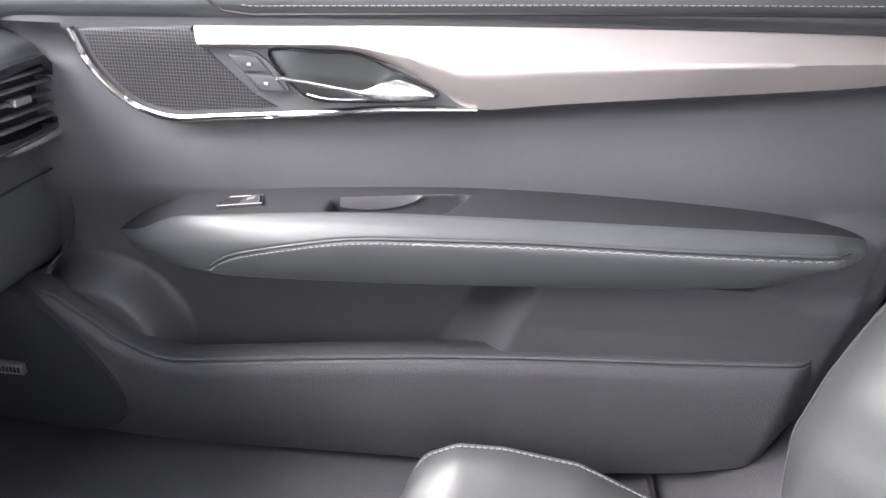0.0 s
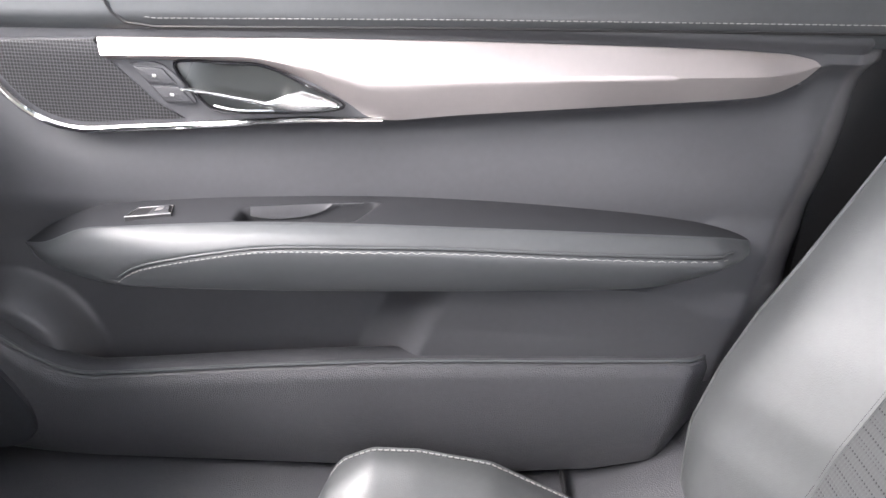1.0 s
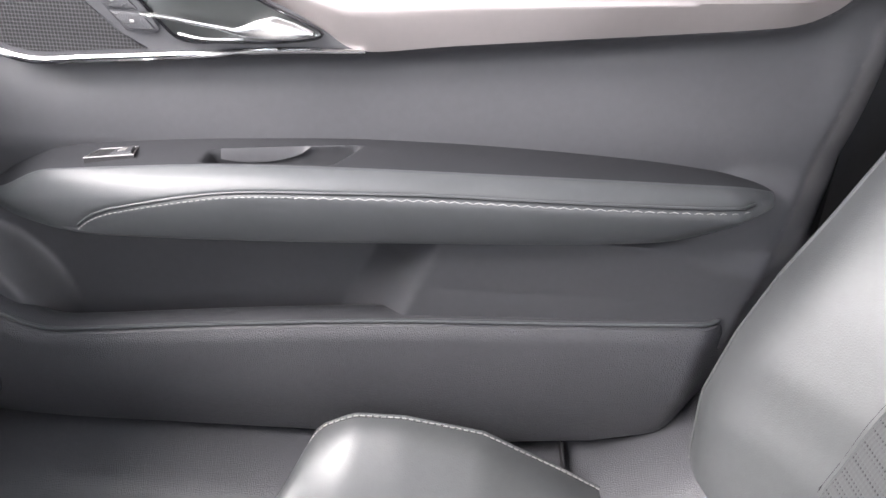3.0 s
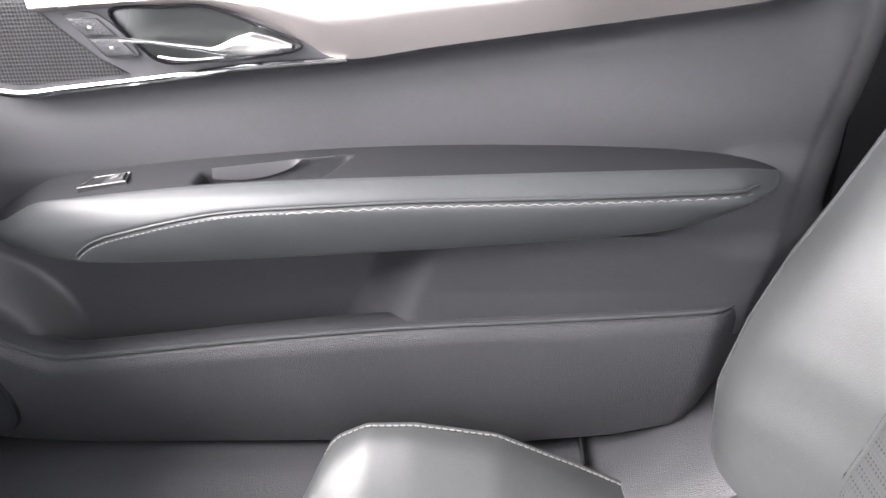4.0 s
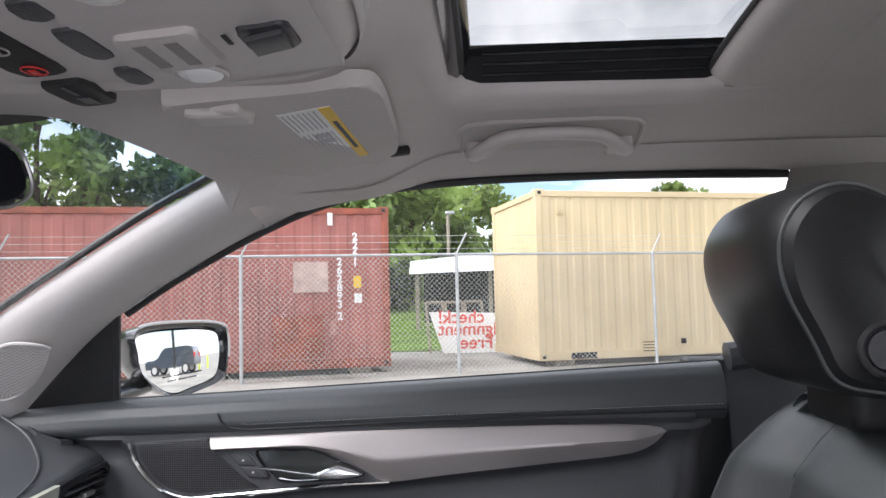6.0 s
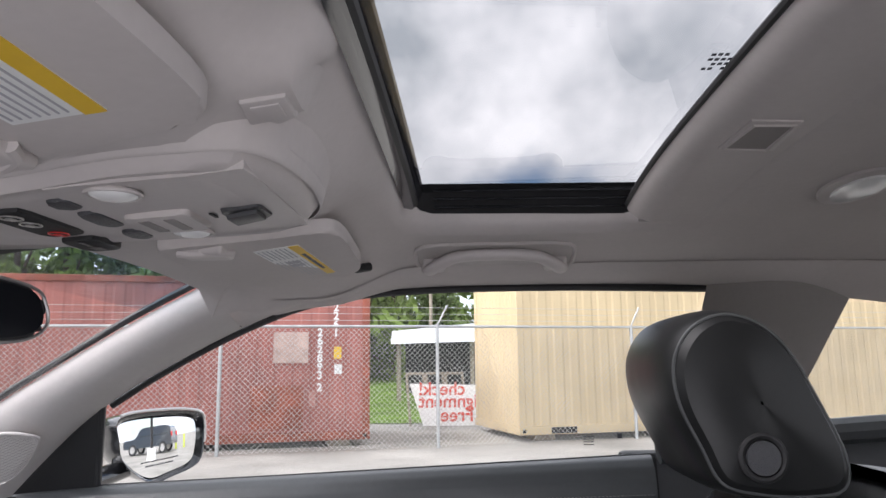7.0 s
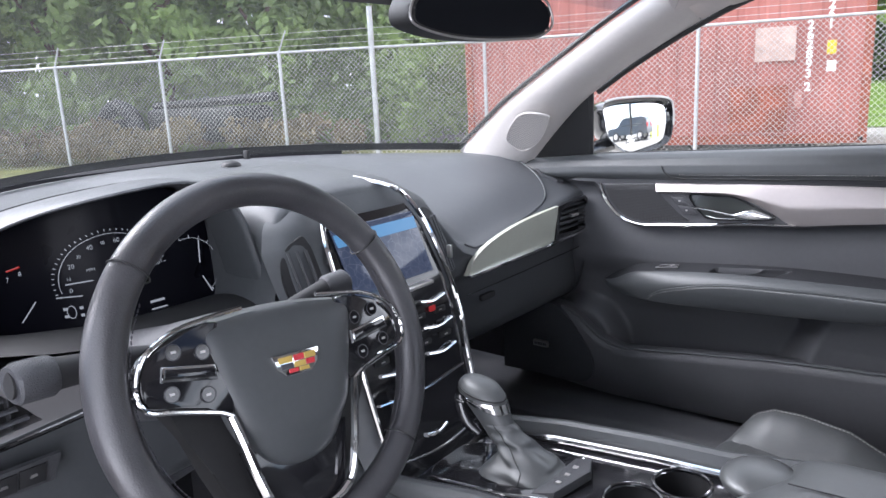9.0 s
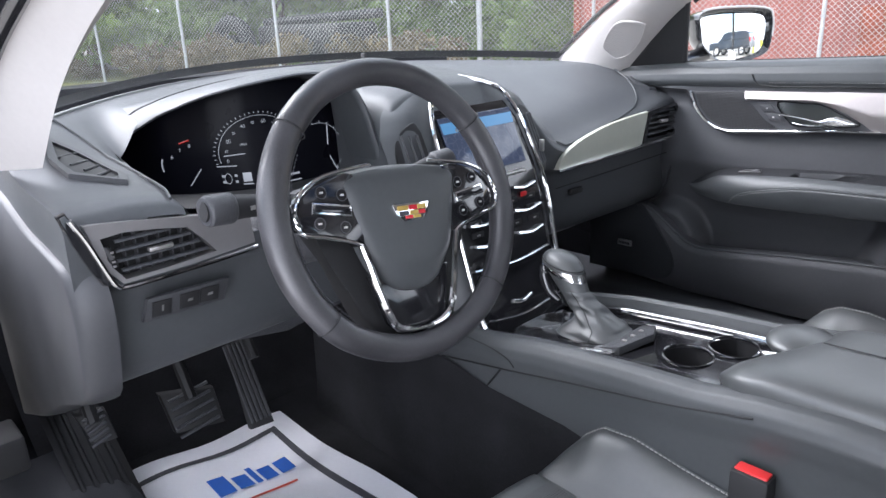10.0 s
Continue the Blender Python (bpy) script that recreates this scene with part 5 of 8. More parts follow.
def hood_at(u, v):
    k = u * (len(ARCH) - 1)
    i = min(int(k), len(ARCH) - 2)
    y = ARCH[i][0] + (ARCH[i + 1][0] - ARCH[i][0]) * (k - i)
    z = ARCH[i][1] + (ARCH[i + 1][1] - ARCH[i][1]) * (k - i)
    cx, cz = -0.385, 0.90
    slant = -0.555 + 0.30 * (0.98 - z) - sweep_back(y)
    if v < 0.30:      # inner lining
        w = 1 - v / 0.30
        s = 1 - 0.055 - 0.012 * w
        return (slant - 0.075 * w, cx + (y - cx) * s, cz + (z - cz) * s)
    if v < 0.45:      # rounded lip
        w = (v - 0.30) / 0.15
        s = 0.945 + 0.055 * (0.5 - 0.5 * math.cos(math.pi * w))
        return (slant + 0.011 * math.sin(math.pi * w), cx + (y - cx) * s, cz + (z - cz) * s)
    w = (v - 0.45) / 0.55
    ztop = dash_top(-0.90, y) - 0.012
    zz = z + (min(z, ztop) - z) * ease(w, 0.05, 1)
    return (slant - (0.34 - 0.8 * sweep_back(y)) * w, y * (1 + 0.02 * w), zz + 0.004 * math.sin(math.pi * w))


hood = part("hood", grid(hood_at, 72, 30), M_DASH, binn, "arched padded hood")
part("hood_seam", sweep([hood_at(0.06 + 0.88 * k / 80, 0.62) for k in range(81)], 0.0017, 6), M_BLACK, hood)
FACE_TOP = [(-0.535, 0.90), (-0.515, 0.940), (-0.495, 0.960), (-0.455, 0.992), (-0.39, 1.018), (-0.317, 1.031), (-0.25, 1.030), (-0.210, 1.014), (-0.186, 0.985)]
face_bm = grid(lambda u, v: (lambda y: (lambda z: (-0.636 + 0.16 * (0.93 - z) - 0.88 * sweep_back(y), y, z))(0.850 + (lerp(y, FACE_TOP) - 0.850) * v))(-0.535 + 0.349 * u), 40, 8)
face_ob = part("display", face_bm, M_DISPLAY, binn, "deep black display face")
part("lower_lip", grid(lambda u, v: (-0.645 + 0.13 * v - 0.6 * sweep_back(-0.54 + 0.36 * u), -0.54 + 0.36 * u, 0.853 + 0.010 * math.sin(math.pi * v)), 12, 6), M_BLACK, binn)


def dial_pt(y, z, lift=0.002):
    return (-0.636 + 0.16 * (0.93 - z) - 0.88 * sweep_back(y) + lift + 0.004, y, z)


def dial_arc(cy, cz, r, a0, a1, width, mat, n=40):
    bm = bmesh.new()
    prev = None
    for k in range(n + 1):
        a = radians(a0 + (a1 - a0) * k / n)
        cur = [bm.verts.new(dial_pt(cy + q * math.cos(a), cz + q * math.sin(a))) for q in (r, r - width)]
        if prev:
            bm.faces.new((prev[0], cur[0], cur[1], prev[1]))
        prev = cur
    return part("dial_arc", bm, mat, face_ob)


def dial_ticks(cy, cz, r, a0, a1, n, size):
    bms = []
    for k in range(n):
        a = radians(a0 + (a1 - a0) * k / (n - 1))
        d, e = Vector((0, math.cos(a), math.sin(a))), Vector((0, -math.sin(a), math.cos(a)))
        bm = bmesh.new()
        bm.faces.new([bm.verts.new(dial_pt(cy + (d * q + e * s).y, cz + (d * q + e * s).z)) for q, s in ((r, -0.0006), (r, 0.0006), (r - size, 0.0006), (r - size, -0.0006))])
        bms.append(bm)
    part("dial_ticks", join(bms), M_DIAL, face_ob)


def dial_text(t, y, z, size, mat=None):
    part("dial_text", letters(t, size, axes(dial_pt(y, z, 0.0025), (0, 1, 0), (-0.16, 0, 1)), 0.0), mat or M_DIAL, face_ob)


def needle(y0, z0, y1, z1, w=0.0010):
    part("needle", sweep([dial_pt(y0, z0, 0.003), dial_pt(y1, z1, 0.003)], w, 6), M_DIAL, face_ob)


dial_arc(-0.333, 0.914, 0.064, 10, 190, 0.0008, M_DIAL)
dial_ticks(-0.333, 0.914, 0.070, 10, 190, 31, 0.0028)
for k, t in enumerate(("0", "10", "20", "30", "40", "50", "60", "70", "80", "90", "100")):
    a = radians(188 - 17.5 * k)
    dial_text(t, -0.333 + 0.054 * math.cos(a), 0.911 + 0.054 * math.sin(a), 0.0090 if k % 2 == 0 else 0.0065)
needle(-0.391, 0.915, -0.300, 0.918)
dial_text("MPH", -0.362, 0.930, 0.0060)
dial_arc(-0.225, 0.907, 0.044, -60, 105, 0.0007, M_DIAL)
dial_ticks(-0.225, 0.907, 0.048, -55, 105, 9, 0.004)
needle(-0.212, 0.912, -0.207, 0.945)
needle(-0.212, 0.892, -0.201, 0.866)
dial_arc(-0.415, 0.900, 0.050, 165, 190, 0.0014, M_DIAL)
for t, y, z in (("6", -0.452, 0.913), ("7", -0.441, 0.924), ("8", -0.429, 0.931)):
    dial_text(t, y, z, 0.0085)
part("red_zone", sweep([dial_pt(-0.440, 0.938), dial_pt(-0.428, 0.943)], 0.0014, 6), M_DIALRED, face_ob)
needle(-0.437, 0.868, -0.421, 0.895)


def face_bar(name, y, z, w, h, mat):
    bm = bmesh.new()
    bm.faces.new([bm.verts.new(dial_pt(a, b)) for a, b in ((y, z), (y + w, z), (y + w, z + h), (y, z + h))])
    part(name, bm, mat, face_ob)


face_bar("status_tile", -0.371, 0.871, 0.012, 0.015, M_DIAL)
for y, z in ((-0.398, 0.870), (-0.398, 0.880), (-0.382, 0.870), (-0.382, 0.880)):
    face_bar("status_bar", y, z, 0.004, 0.004, M_DIAL)
for y, z, w, h in ((-0.402, 0.897, 0.026, 0.0018), (-0.372, 0.866, 0.014, 0.0022), (-0.300, 0.872, 0.022, 0.0035), (-0.300, 0.862, 0.024, 0.0022)):
    face_bar("status_bar", y, z, w, h, M_DIAL)
part("status_car", sweep([dial_pt(-0.3905 + 0.0045 * math.cos(a), 0.8775 + 0.0085 * math.sin(a)) for a in np.linspace(0, 2 * math.pi, 17)[:-1]], 0.0006, 4, closed=True, up=(1, 0, 0)), M_DIAL, face_ob)

# ---- centre stack ----
stack = group_thing("centre_stack", "gloss black centre stack with touch screen and chrome edges", "centre console")
SX = [(0.52, -0.30), (0.57, -0.335), (0.62, -0.362), (0.70, -0.385), (0.80, -0.410), (0.85, -0.428), (0.96, -0.478), (1.0, -0.505)]
SW = [(0.52, 0.125), (0.62, 0.130), (0.72, 0.134), (0.79, 0.140), (0.82, 0.165), (0.86, 0.188), (0.93, 0.190), (0.965, 0.172), (0.985, 0.14), (1.0, 0.11)]


def stack_at(u, v):
    z = 0.52 + 0.472 * v
    w = lerp(z, SW)
    y = (2 * u - 1)
    edge = abs(y) ** 8
    return (lerp(z, SX) - 0.035 * edge - 0.004, y * w, z)


part("stack_body", grid(stack_at, 32, 60), M_DASH, stack, "black padded stack body")


def stack_place(u, v, w, lift=0.0):
    return (lerp(v, SX) + lift - w, u, v)


fb = grid(lambda u, v: stack_place((2 * u - 1) * lerp(0.57 + 0.395 * v, [(0.57, 0.10), (0.62, 0.106), (0.70, 0.111), (0.79, 0.115), (0.86, 0.113), (0.93, 0.106), (0.965, 0.088)]), 0.57 + 0.395 * v, 0, 0.003 + 0.002 * (1 - (2 * u - 1) ** 2)), 12, 40)
stack_face = part("control_face", fb, M_GLOSS, stack, "glossy black control face")
M_SCREEN = bpy.data.materials.new("map_screen")
M_SCREEN.use_nodes = True
sn, sl = nodes_of(M_SCREEN)
stc = sn.new("ShaderNodeTexCoord")
svo = sn.new("ShaderNodeTexVoronoi")
svo.feature, svo.inputs["Scale"].default_value = "DISTANCE_TO_EDGE", 80
sl.new(stc.outputs["Object"], svo.inputs["Vector"])
srp = sn.new("ShaderNodeValToRGB")
srp.color_ramp.elements[0].position, srp.color_ramp.elements[0].color = 0.015, (0.10, 0.115, 0.15, 1)
srp.color_ramp.elements[1].position, srp.color_ramp.elements[1].color = 0.035, (0.04, 0.052, 0.085, 1)
sl.new(svo.outputs["Distance"], srp.inputs[0])
sb = sn["Principled BSDF"]
sb.inputs["Base Color"].default_value, sb.inputs["Roughness"].default_value = (0.02, 0.022, 0.03, 1), 0.08
sl.new(srp.outputs[0], sb.inputs["Emission Color"])
sb.inputs["Emission Strength"].default_value = 0.35
SCR = [(-0.089, 0.856), (0.089, 0.856), (0.091, 0.952), (-0.091, 0.952)]
scr = part("touch_screen", plate(SCR, lambda u, v, w: stack_place(u, v, w, 0.0085), 0.003, 0.001), M_SCREEN, stack_face, "lit colour map screen")
part("screen_banner", plate([(-0.089, 0.926), (0.089, 0.926), (0.0905, 0.944), (-0.0905, 0.944)], lambda u, v, w: stack_place(u, v, w, 0.0092), 0.0005), glow_mat("screen_blue", (0.10, 0.28, 0.48), 0.35), scr)
part("screen_lip", box((lerp(0.842, SX) + 0.002, -0.075, 0.838), (lerp(0.842, SX) + 0.016, 0.075, 0.845), 0.003), M_SILVER, stack_face, "silver lip under the screen")
for s in (-1, 1):
    pts = [(lerp(z, SX) + 0.010, s * y, z) for z, y in ((0.995, 0.070), (0.975, 0.094), (0.93, 0.1115), (0.86, 0.119), (0.79, 0.1215), (0.70, 0.117), (0.62, 0.112), (0.575, 0.108))]
    pts = [(pts[0][0] - 0.07, s * 0.055, 1.008)] + pts
    part("chrome_edge", sweep(curve_through(pts, 6), lambda t: 0.0045, 8), M_CHROME, stack, "tall chrome edge line")
    vo = curve_through([(0.128, 0.945), (0.150, 0.945), (0.172, 0.925), (0.180, 0.89), (0.176, 0.850), (0.160, 0.825), (0.135, 0.830), (0.127, 0.87)], 5, closed=True)
    sv = part("tower_vent", plate(vo, lambda u, v, w: (lerp(v, SX) - 0.004 - 0.02 * ease(u, 0.13, 0.19) - w, s * u, v), 0.01, 0.002), M_BLACK, stack, "tall black slatted vent")
    for k in range(3):
        u0 = 0.139 + 0.012 * k
        part("slat", sweep([(lerp(z, SX) - 0.001 - 0.02 * ease(u0, 0.13, 0.19), s * u0, z) for z in (0.84, 0.87, 0.90, 0.932)], 0.0028, 6), M_LOWER, sv)
    part("knob", box((lerp(0.87, SX) - 0.004, min(s * 0.148, s * 0.154), 0.862), (lerp(0.87, SX) + 0.006, max(s * 0.148, s * 0.154), 0.885), 0.0015), M_SILVER, sv, "silver vent tab")
# climate controls: chrome strips with small buttons, lid line of the storage bin
for k, (z, w, x0) in enumerate(((0.815, 0.030, 0.062), (0.812, 0.026, -0.062), (0.775, 0.036, 0.058), (0.772, 0.036, -0.058), (0.735, 0.034, 0.055), (0.735, 0.034, -0.055))):
    cs = part("control_bar", sweep(curve_through([(lerp(z, SX) + 0.009, x0 - w, z + 0.003), (lerp(z, SX) + 0.0105, x0, z - 0.002), (lerp(z, SX) + 0.009, x0 + w, z + 0.003)], 6), 0.0048, 8, flat=0.6), M_CHROME, stack_face, "chrome climate control bar")
for k in range(12):
    z, y = 0.795 - 0.020 * (k // 4), -0.075 + 0.05 * (k % 4)
    part("button", box((lerp(z, SX) + 0.004, y - 0.014, z - 0.005), (lerp(z, SX) + 0.0085, y + 0.014, z + 0.005), 0.0012), M_BLACK, stack_face)
    part("button_mark", box((lerp(z, SX) + 0.0082, y - 0.004, z - 0.0012), (lerp(z, SX) + 0.0090, y + 0.004, z + 0.0012)), M_SILVER, stack_face)
part("hazard_button", box((lerp(0.80, SX) + 0.006, 0.05, 0.797), (lerp(0.80, SX) + 0.010, 0.064, 0.806), 0.001), M_REDPLAST, stack_face, "red hazard light button")
part("bin_lid_line", sweep(curve_through([(lerp(0.695, SX) + 0.006, -0.10, 0.697), (lerp(0.69, SX) + 0.0075, 0, 0.690), (lerp(0.695, SX) + 0.006, 0.10, 0.697)], 6), 0.0022, 6), M_CHROME, stack_face)
part("bin_handle", sweep(curve_through([(lerp(0.622, SX) + 0.006, -0.025, 0.625), (lerp(0.622, SX) + 0.009, 0, 0.620), (lerp(0.622, SX) + 0.006, 0.025, 0.625)], 6), 0.0035, 8), M_CHROME, stack_face, "chrome bin handle")
part("bin_lower_line", sweep(curve_through([(lerp(0.60, SX) + 0.006, -0.10, 0.612), (lerp(0.60, SX) + 0.008, 0, 0.600), (lerp(0.60, SX) + 0.006, 0.10, 0.612)], 6), 0.0016, 6), M_CHROME, stack_face)

# ---- steering wheel and column ----
wheel = group_thing("steering_wheel", "black leather three-spoke steering wheel with chrome trim", "steering wheel")
WN, WV, WU = Vector((0.9527, 0, 0.3040)), Vector((-0.3040, 0, 0.9527)), Vector((0, 1, 0))
TURN_A = radians(6)
WU2 = WU * math.cos(TURN_A) - WV * math.sin(TURN_A)
WV2 = WV * math.cos(TURN_A) + WU * math.sin(TURN_A)
WO = Vector((-0.233, -0.371, 0.893))


def on_wheel(u, v, n=0.0):
    return WO + WU2 * u + WV2 * v + WN * n


def rim_at(u, v):
    a, b = u * 2 * math.pi, v * 2 * math.pi
    lower = ease(-math.sin(a), 0.75, 0.98)
    thick = 0.0172 + 0.0012 * math.exp(-((abs(math.sin(a)) - 0.15) / 0.3) ** 2)
    r = 0.1755 - 0.003 * lower
    return on_wheel((r + thick * math.cos(b)) * math.cos(a), (r + thick * math.cos(b)) * math.sin(a), 0.92 * thick * math.sin(b))


rim = part("rim", grid(rim_at, 120, 20, closed_u=True, closed_v=True), M_RIM, wheel, "stitched black leather rim")
for deg in (38, 142, 222, 318):
    a = radians(deg)
    part("rim_seam", sweep([on_wheel((0.1745 + 0.0192 * math.cos(b)) * math.cos(a), (0.1745 + 0.0192 * math.cos(b)) * math.sin(a), 0.0178 * math.sin(b)) for b in np.linspace(0, 2 * math.pi, 25)[:-1]], 0.0009, 5, closed=True, up=(0.3, 0.5, 0.8)), M_BLACK, rim)
for a0, a1 in ((-52, 30), (150, 232)):
    part("rim_stitching", stitches([on_wheel((0.1745 - 0.0185) * math.cos(radians(a)), (0.1745 - 0.0185) * math.sin(radians(a)), 0.0035 + 0.002 * (k % 2)) for k, a in enumerate(np.linspace(a0, a1, 80))], 0.004, 0.0018, 0.0007), M_GREYINK, rim)

HUB = curve_through([(-0.093, 0.047), (-0.055, 0.056), (0.0, 0.059), (0.055, 0.056), (0.093, 0.047), (0.087, 0.010), (0.077, -0.025), (0.065, -0.060), (0.043, -0.092), (0.016, -0.104), (-0.016, -0.104), (-0.043, -0.092), (-0.065, -0.060), (-0.077, -0.025), (-0.087, 0.010)], 6, closed=True)


def hub_at(u, v):
    k = u * len(HUB)
    i = int(k) % len(HUB)
    f = k - int(k)
    p = [HUB[i][c] + (HUB[(i + 1) % len(HUB)][c] - HUB[i][c]) * f for c in (0, 1)]
    cx, cy = 0.0, -0.028
    s = 1 - v
    h = -0.004 + 0.022 * (1 - s ** 5) ** 0.5 - 0.006 * ease(-p[1] * s, 0.045, 0.072) * s
    if v < 0.03:
        return on_wheel(p[0], p[1], -0.01)
    return on_wheel(cx + (p[0] - cx) * s, cy + (p[1] - cy) * s, h)


part("airbag_cover", grid(hub_at, 78, 20, closed_u=True), M_PAD, wheel, "padded black airbag cover")
EM = [(-0.028, 0.006), (0.028, 0.006), (0.025, -0.007), (0.015, -0.0155), (-0.015, -0.0155), (-0.025, -0.007)]
emb = part("emblem", plate(EM, lambda u, v, w: on_wheel(u, v, 0.0215 - w), 0.005, 0.001), M_CHROME, wheel, "enamelled shield emblem")
for (a, b, c, d, m) in ((-0.022, -0.006, -0.002, 0.006, M_GOLD), (-0.004, 0.008, -0.002, 0.006, M_CRIMSON), (0.009, 0.022, -0.002, 0.006, M_GOLD), (-0.020, -0.006, -0.010, -0.003, M_GREYINK), (-0.004, 0.009, -0.010, -0.003, M_GOLD), (0.010, 0.020, -0.010, -0.003, M_CRIMSON), (-0.012, -0.001, -0.016, -0.011, M_CRIMSON), (0.001, 0.012, -0.016, -0.011, M_GOLD)):
    part("enamel", plate([(a, 0.75 * c - 0.001), (b, 0.75 * c - 0.001), (b, 0.75 * d - 0.001), (a, 0.75 * d - 0.001)], lambda u, v, w: on_wheel(u, v, 0.0222 - w), 0.001), m, emb)
for s in (-1, 1):
    sp_out = [(s * 0.070, 0.050), (s * 0.114, 0.045), (s * 0.142, 0.030), (s * 0.152, 0.006), (s * 0.146, -0.011), (s * 0.120, -0.017), (s * 0.085, -0.027), (s * 0.070, -0.036), (s * 0.066, 0.0)]
    spk2 = part("spoke", plate(curve_through(sp_out, 3, closed=True), lambda u, v, w: on_wheel(u, v, 0.010 - w), 0.022, 0.003), M_GLOSS, wheel, "gloss black spoke with switches")
    part("chrome_frame", sweep([on_wheel(u, v, 0.012) for u, v in curve_through([(s * 0.045, 0.0585), (s * 0.090, 0.0535), (s * 0.118, 0.0475), (s * 0.145, 0.032), (s * 0.1565, 0.006), (s * 0.150, -0.013), (s * 0.124, -0.020), (s * 0.088, -0.030), (s * 0.074, -0.037)], 6)], 0.0024, 8), M_CHROME, spk2, "chrome frame line")
    rock = part("rocker_frame", plate([(s * 0.082, 0.013), (s * 0.131, 0.021), (s * 0.134, 0.008), (s * 0.082, -0.001)], lambda u, v, w: on_wheel(u, v, 0.0135 - w), 0.005, 0.001), M_CHROME, spk2)
    part("rocker_switch", plate([(s * 0.0842, 0.0108), (s * 0.1292, 0.0182), (s * 0.1315, 0.0100), (s * 0.0842, 0.0018)], lambda u, v, w: on_wheel(u, v, 0.0145 - w), 0.005, 0.001), M_GLOSS, rock)
    for k, (u, v) in enumerate(((0.091, 0.026), (0.118, 0.031), (0.093, -0.012), (0.126, -0.004))):
        bt = part("thumb_button", rod(on_wheel(s * u, v, 0.008), on_wheel(s * u, v, 0.0115), 0.0075, 16), M_GLOSS, spk2)
        part("button_mark", sweep([on_wheel(s * u + 0.0070 * math.cos(a), v + 0.0070 * math.sin(a), 0.0116) for a in np.linspace(0, 2 * math.pi, 17)[:-1]], 0.0005, 5, closed=True), M_LOWER, bt)
        part("button_symbol", box((-0.0024, -0.0012, 0), (0.0024, 0.0012, 0.0004), 0, 1, axes(on_wheel(s * u, v, 0.0116), WU2, WV2)), M_SILVER, bt)
    part("lower_spoke", sweep(curve_through([on_wheel(s * 0.075, -0.036, 0.010), on_wheel(s * 0.067, -0.065, 0.010), on_wheel(s * 0.057, -0.105, 0.009), on_wheel(s * 0.047, -0.132, 0.008), on_wheel(s * 0.034, -0.144, 0.006), on_wheel(s * 0.018, -0.1485, 0.005), on_wheel(0, -0.1495, 0.005)], 6), lambda t: 0.0046 - 0.0016 * ease(t, 0.6, 0.9), 8), M_CHROME, wheel, "chrome lower spoke")
part("lower_insert", plate([(-0.062, -0.075), (0.062, -0.075), (0.045, -0.136), (0.03, -0.150), (-0.03, -0.150), (-0.045, -0.136)], lambda u, v, w: on_wheel(u, v, 0.000 - w), 0.012, 0.003), M_GLOSS, wheel, "gloss black lower insert")
part("wheel_back", plate(curve_through([(-0.12, 0.03), (0.12, 0.03), (0.10, -0.05), (0.05, -0.15), (-0.05, -0.15), (-0.10, -0.05)], 3, closed=True), lambda u, v, w: on_wheel(u, v, -0.018 - w), 0.03, 0.006), M_BLACK, wheel)

column = group_thing("steering_column", "black steering column shroud with control stalks", "steering column")
part("shroud", sweep([(-0.275, -0.37, 0.890), (-0.36, -0.37, 0.865), (-0.46, -0.37, 0.830), (-0.56, -0.37, 0.80)], lambda t: 0.058 + 0.012 * t, 18, flat=0.85), M_LOWER, column, "grey plastic column shroud")
st = part("stalk", sweep(curve_through([(-0.335, -0.41, 0.890), (-0.338, -0.47, 0.905), (-0.336, -0.525, 0.914), (-0.335, -0.548, 0.917)], 6), lambda t: 0.0115 + 0.004 * t, 14), M_BLACK, column, "ribbed black lighting stalk")
part("stalk_end", sweep([(-0.335, -0.546, 0.917), (-0.335, -0.550, 0.9172), (-0.3345, -0.578, 0.919), (-0.334, -0.582, 0.919)], lambda t: (0.0165, 0.0190, 0.0190, 0.0165)[min(3, int(t * 3 + 0.5))], 20), M_LOWER, st)
part("stalk_face", rod((-0.334, -0.5815, 0.919), (-0.334, -0.5835, 0.9192), 0.012, 18), M_BLACK, st)
for k in range(3):
    part("stalk_mark", box((-0.3225, -0.53 + 0.012 * k, 0.912), (-0.3215, -0.523 + 0.012 * k, 0.917)), M_SILVER, st)
st2 = part("stalk", sweep(curve_through([(-0.335, -0.33, 0.890), (-0.336, -0.27, 0.905), (-0.332, -0.225, 0.915)], 6), lambda t: 0.0105 + 0.003 * t, 14), M_BLACK, column, "black wiper stalk")
part("stalk_end", sweep([(-0.332, -0.226, 0.915), (-0.3315, -0.222, 0.9155), (-0.331, -0.196, 0.917), (-0.331, -0.193, 0.917)], lambda t: (0.014, 0.017, 0.017, 0.014)[min(3, int(t * 3 + 0.5))], 18), M_LOWER, st2)
kp = part("knee_cover", plate([(-0.49, 0.80), (-0.25, 0.80), (-0.20, 0.66), (-0.38, 0.63), (-0.49, 0.65)], lambda u, v, w: (-0.50 - 0.25 * (0.80 - v) - w, u, v), 0.03, 0.008), M_LOWER, column, "grey plastic knee cover")

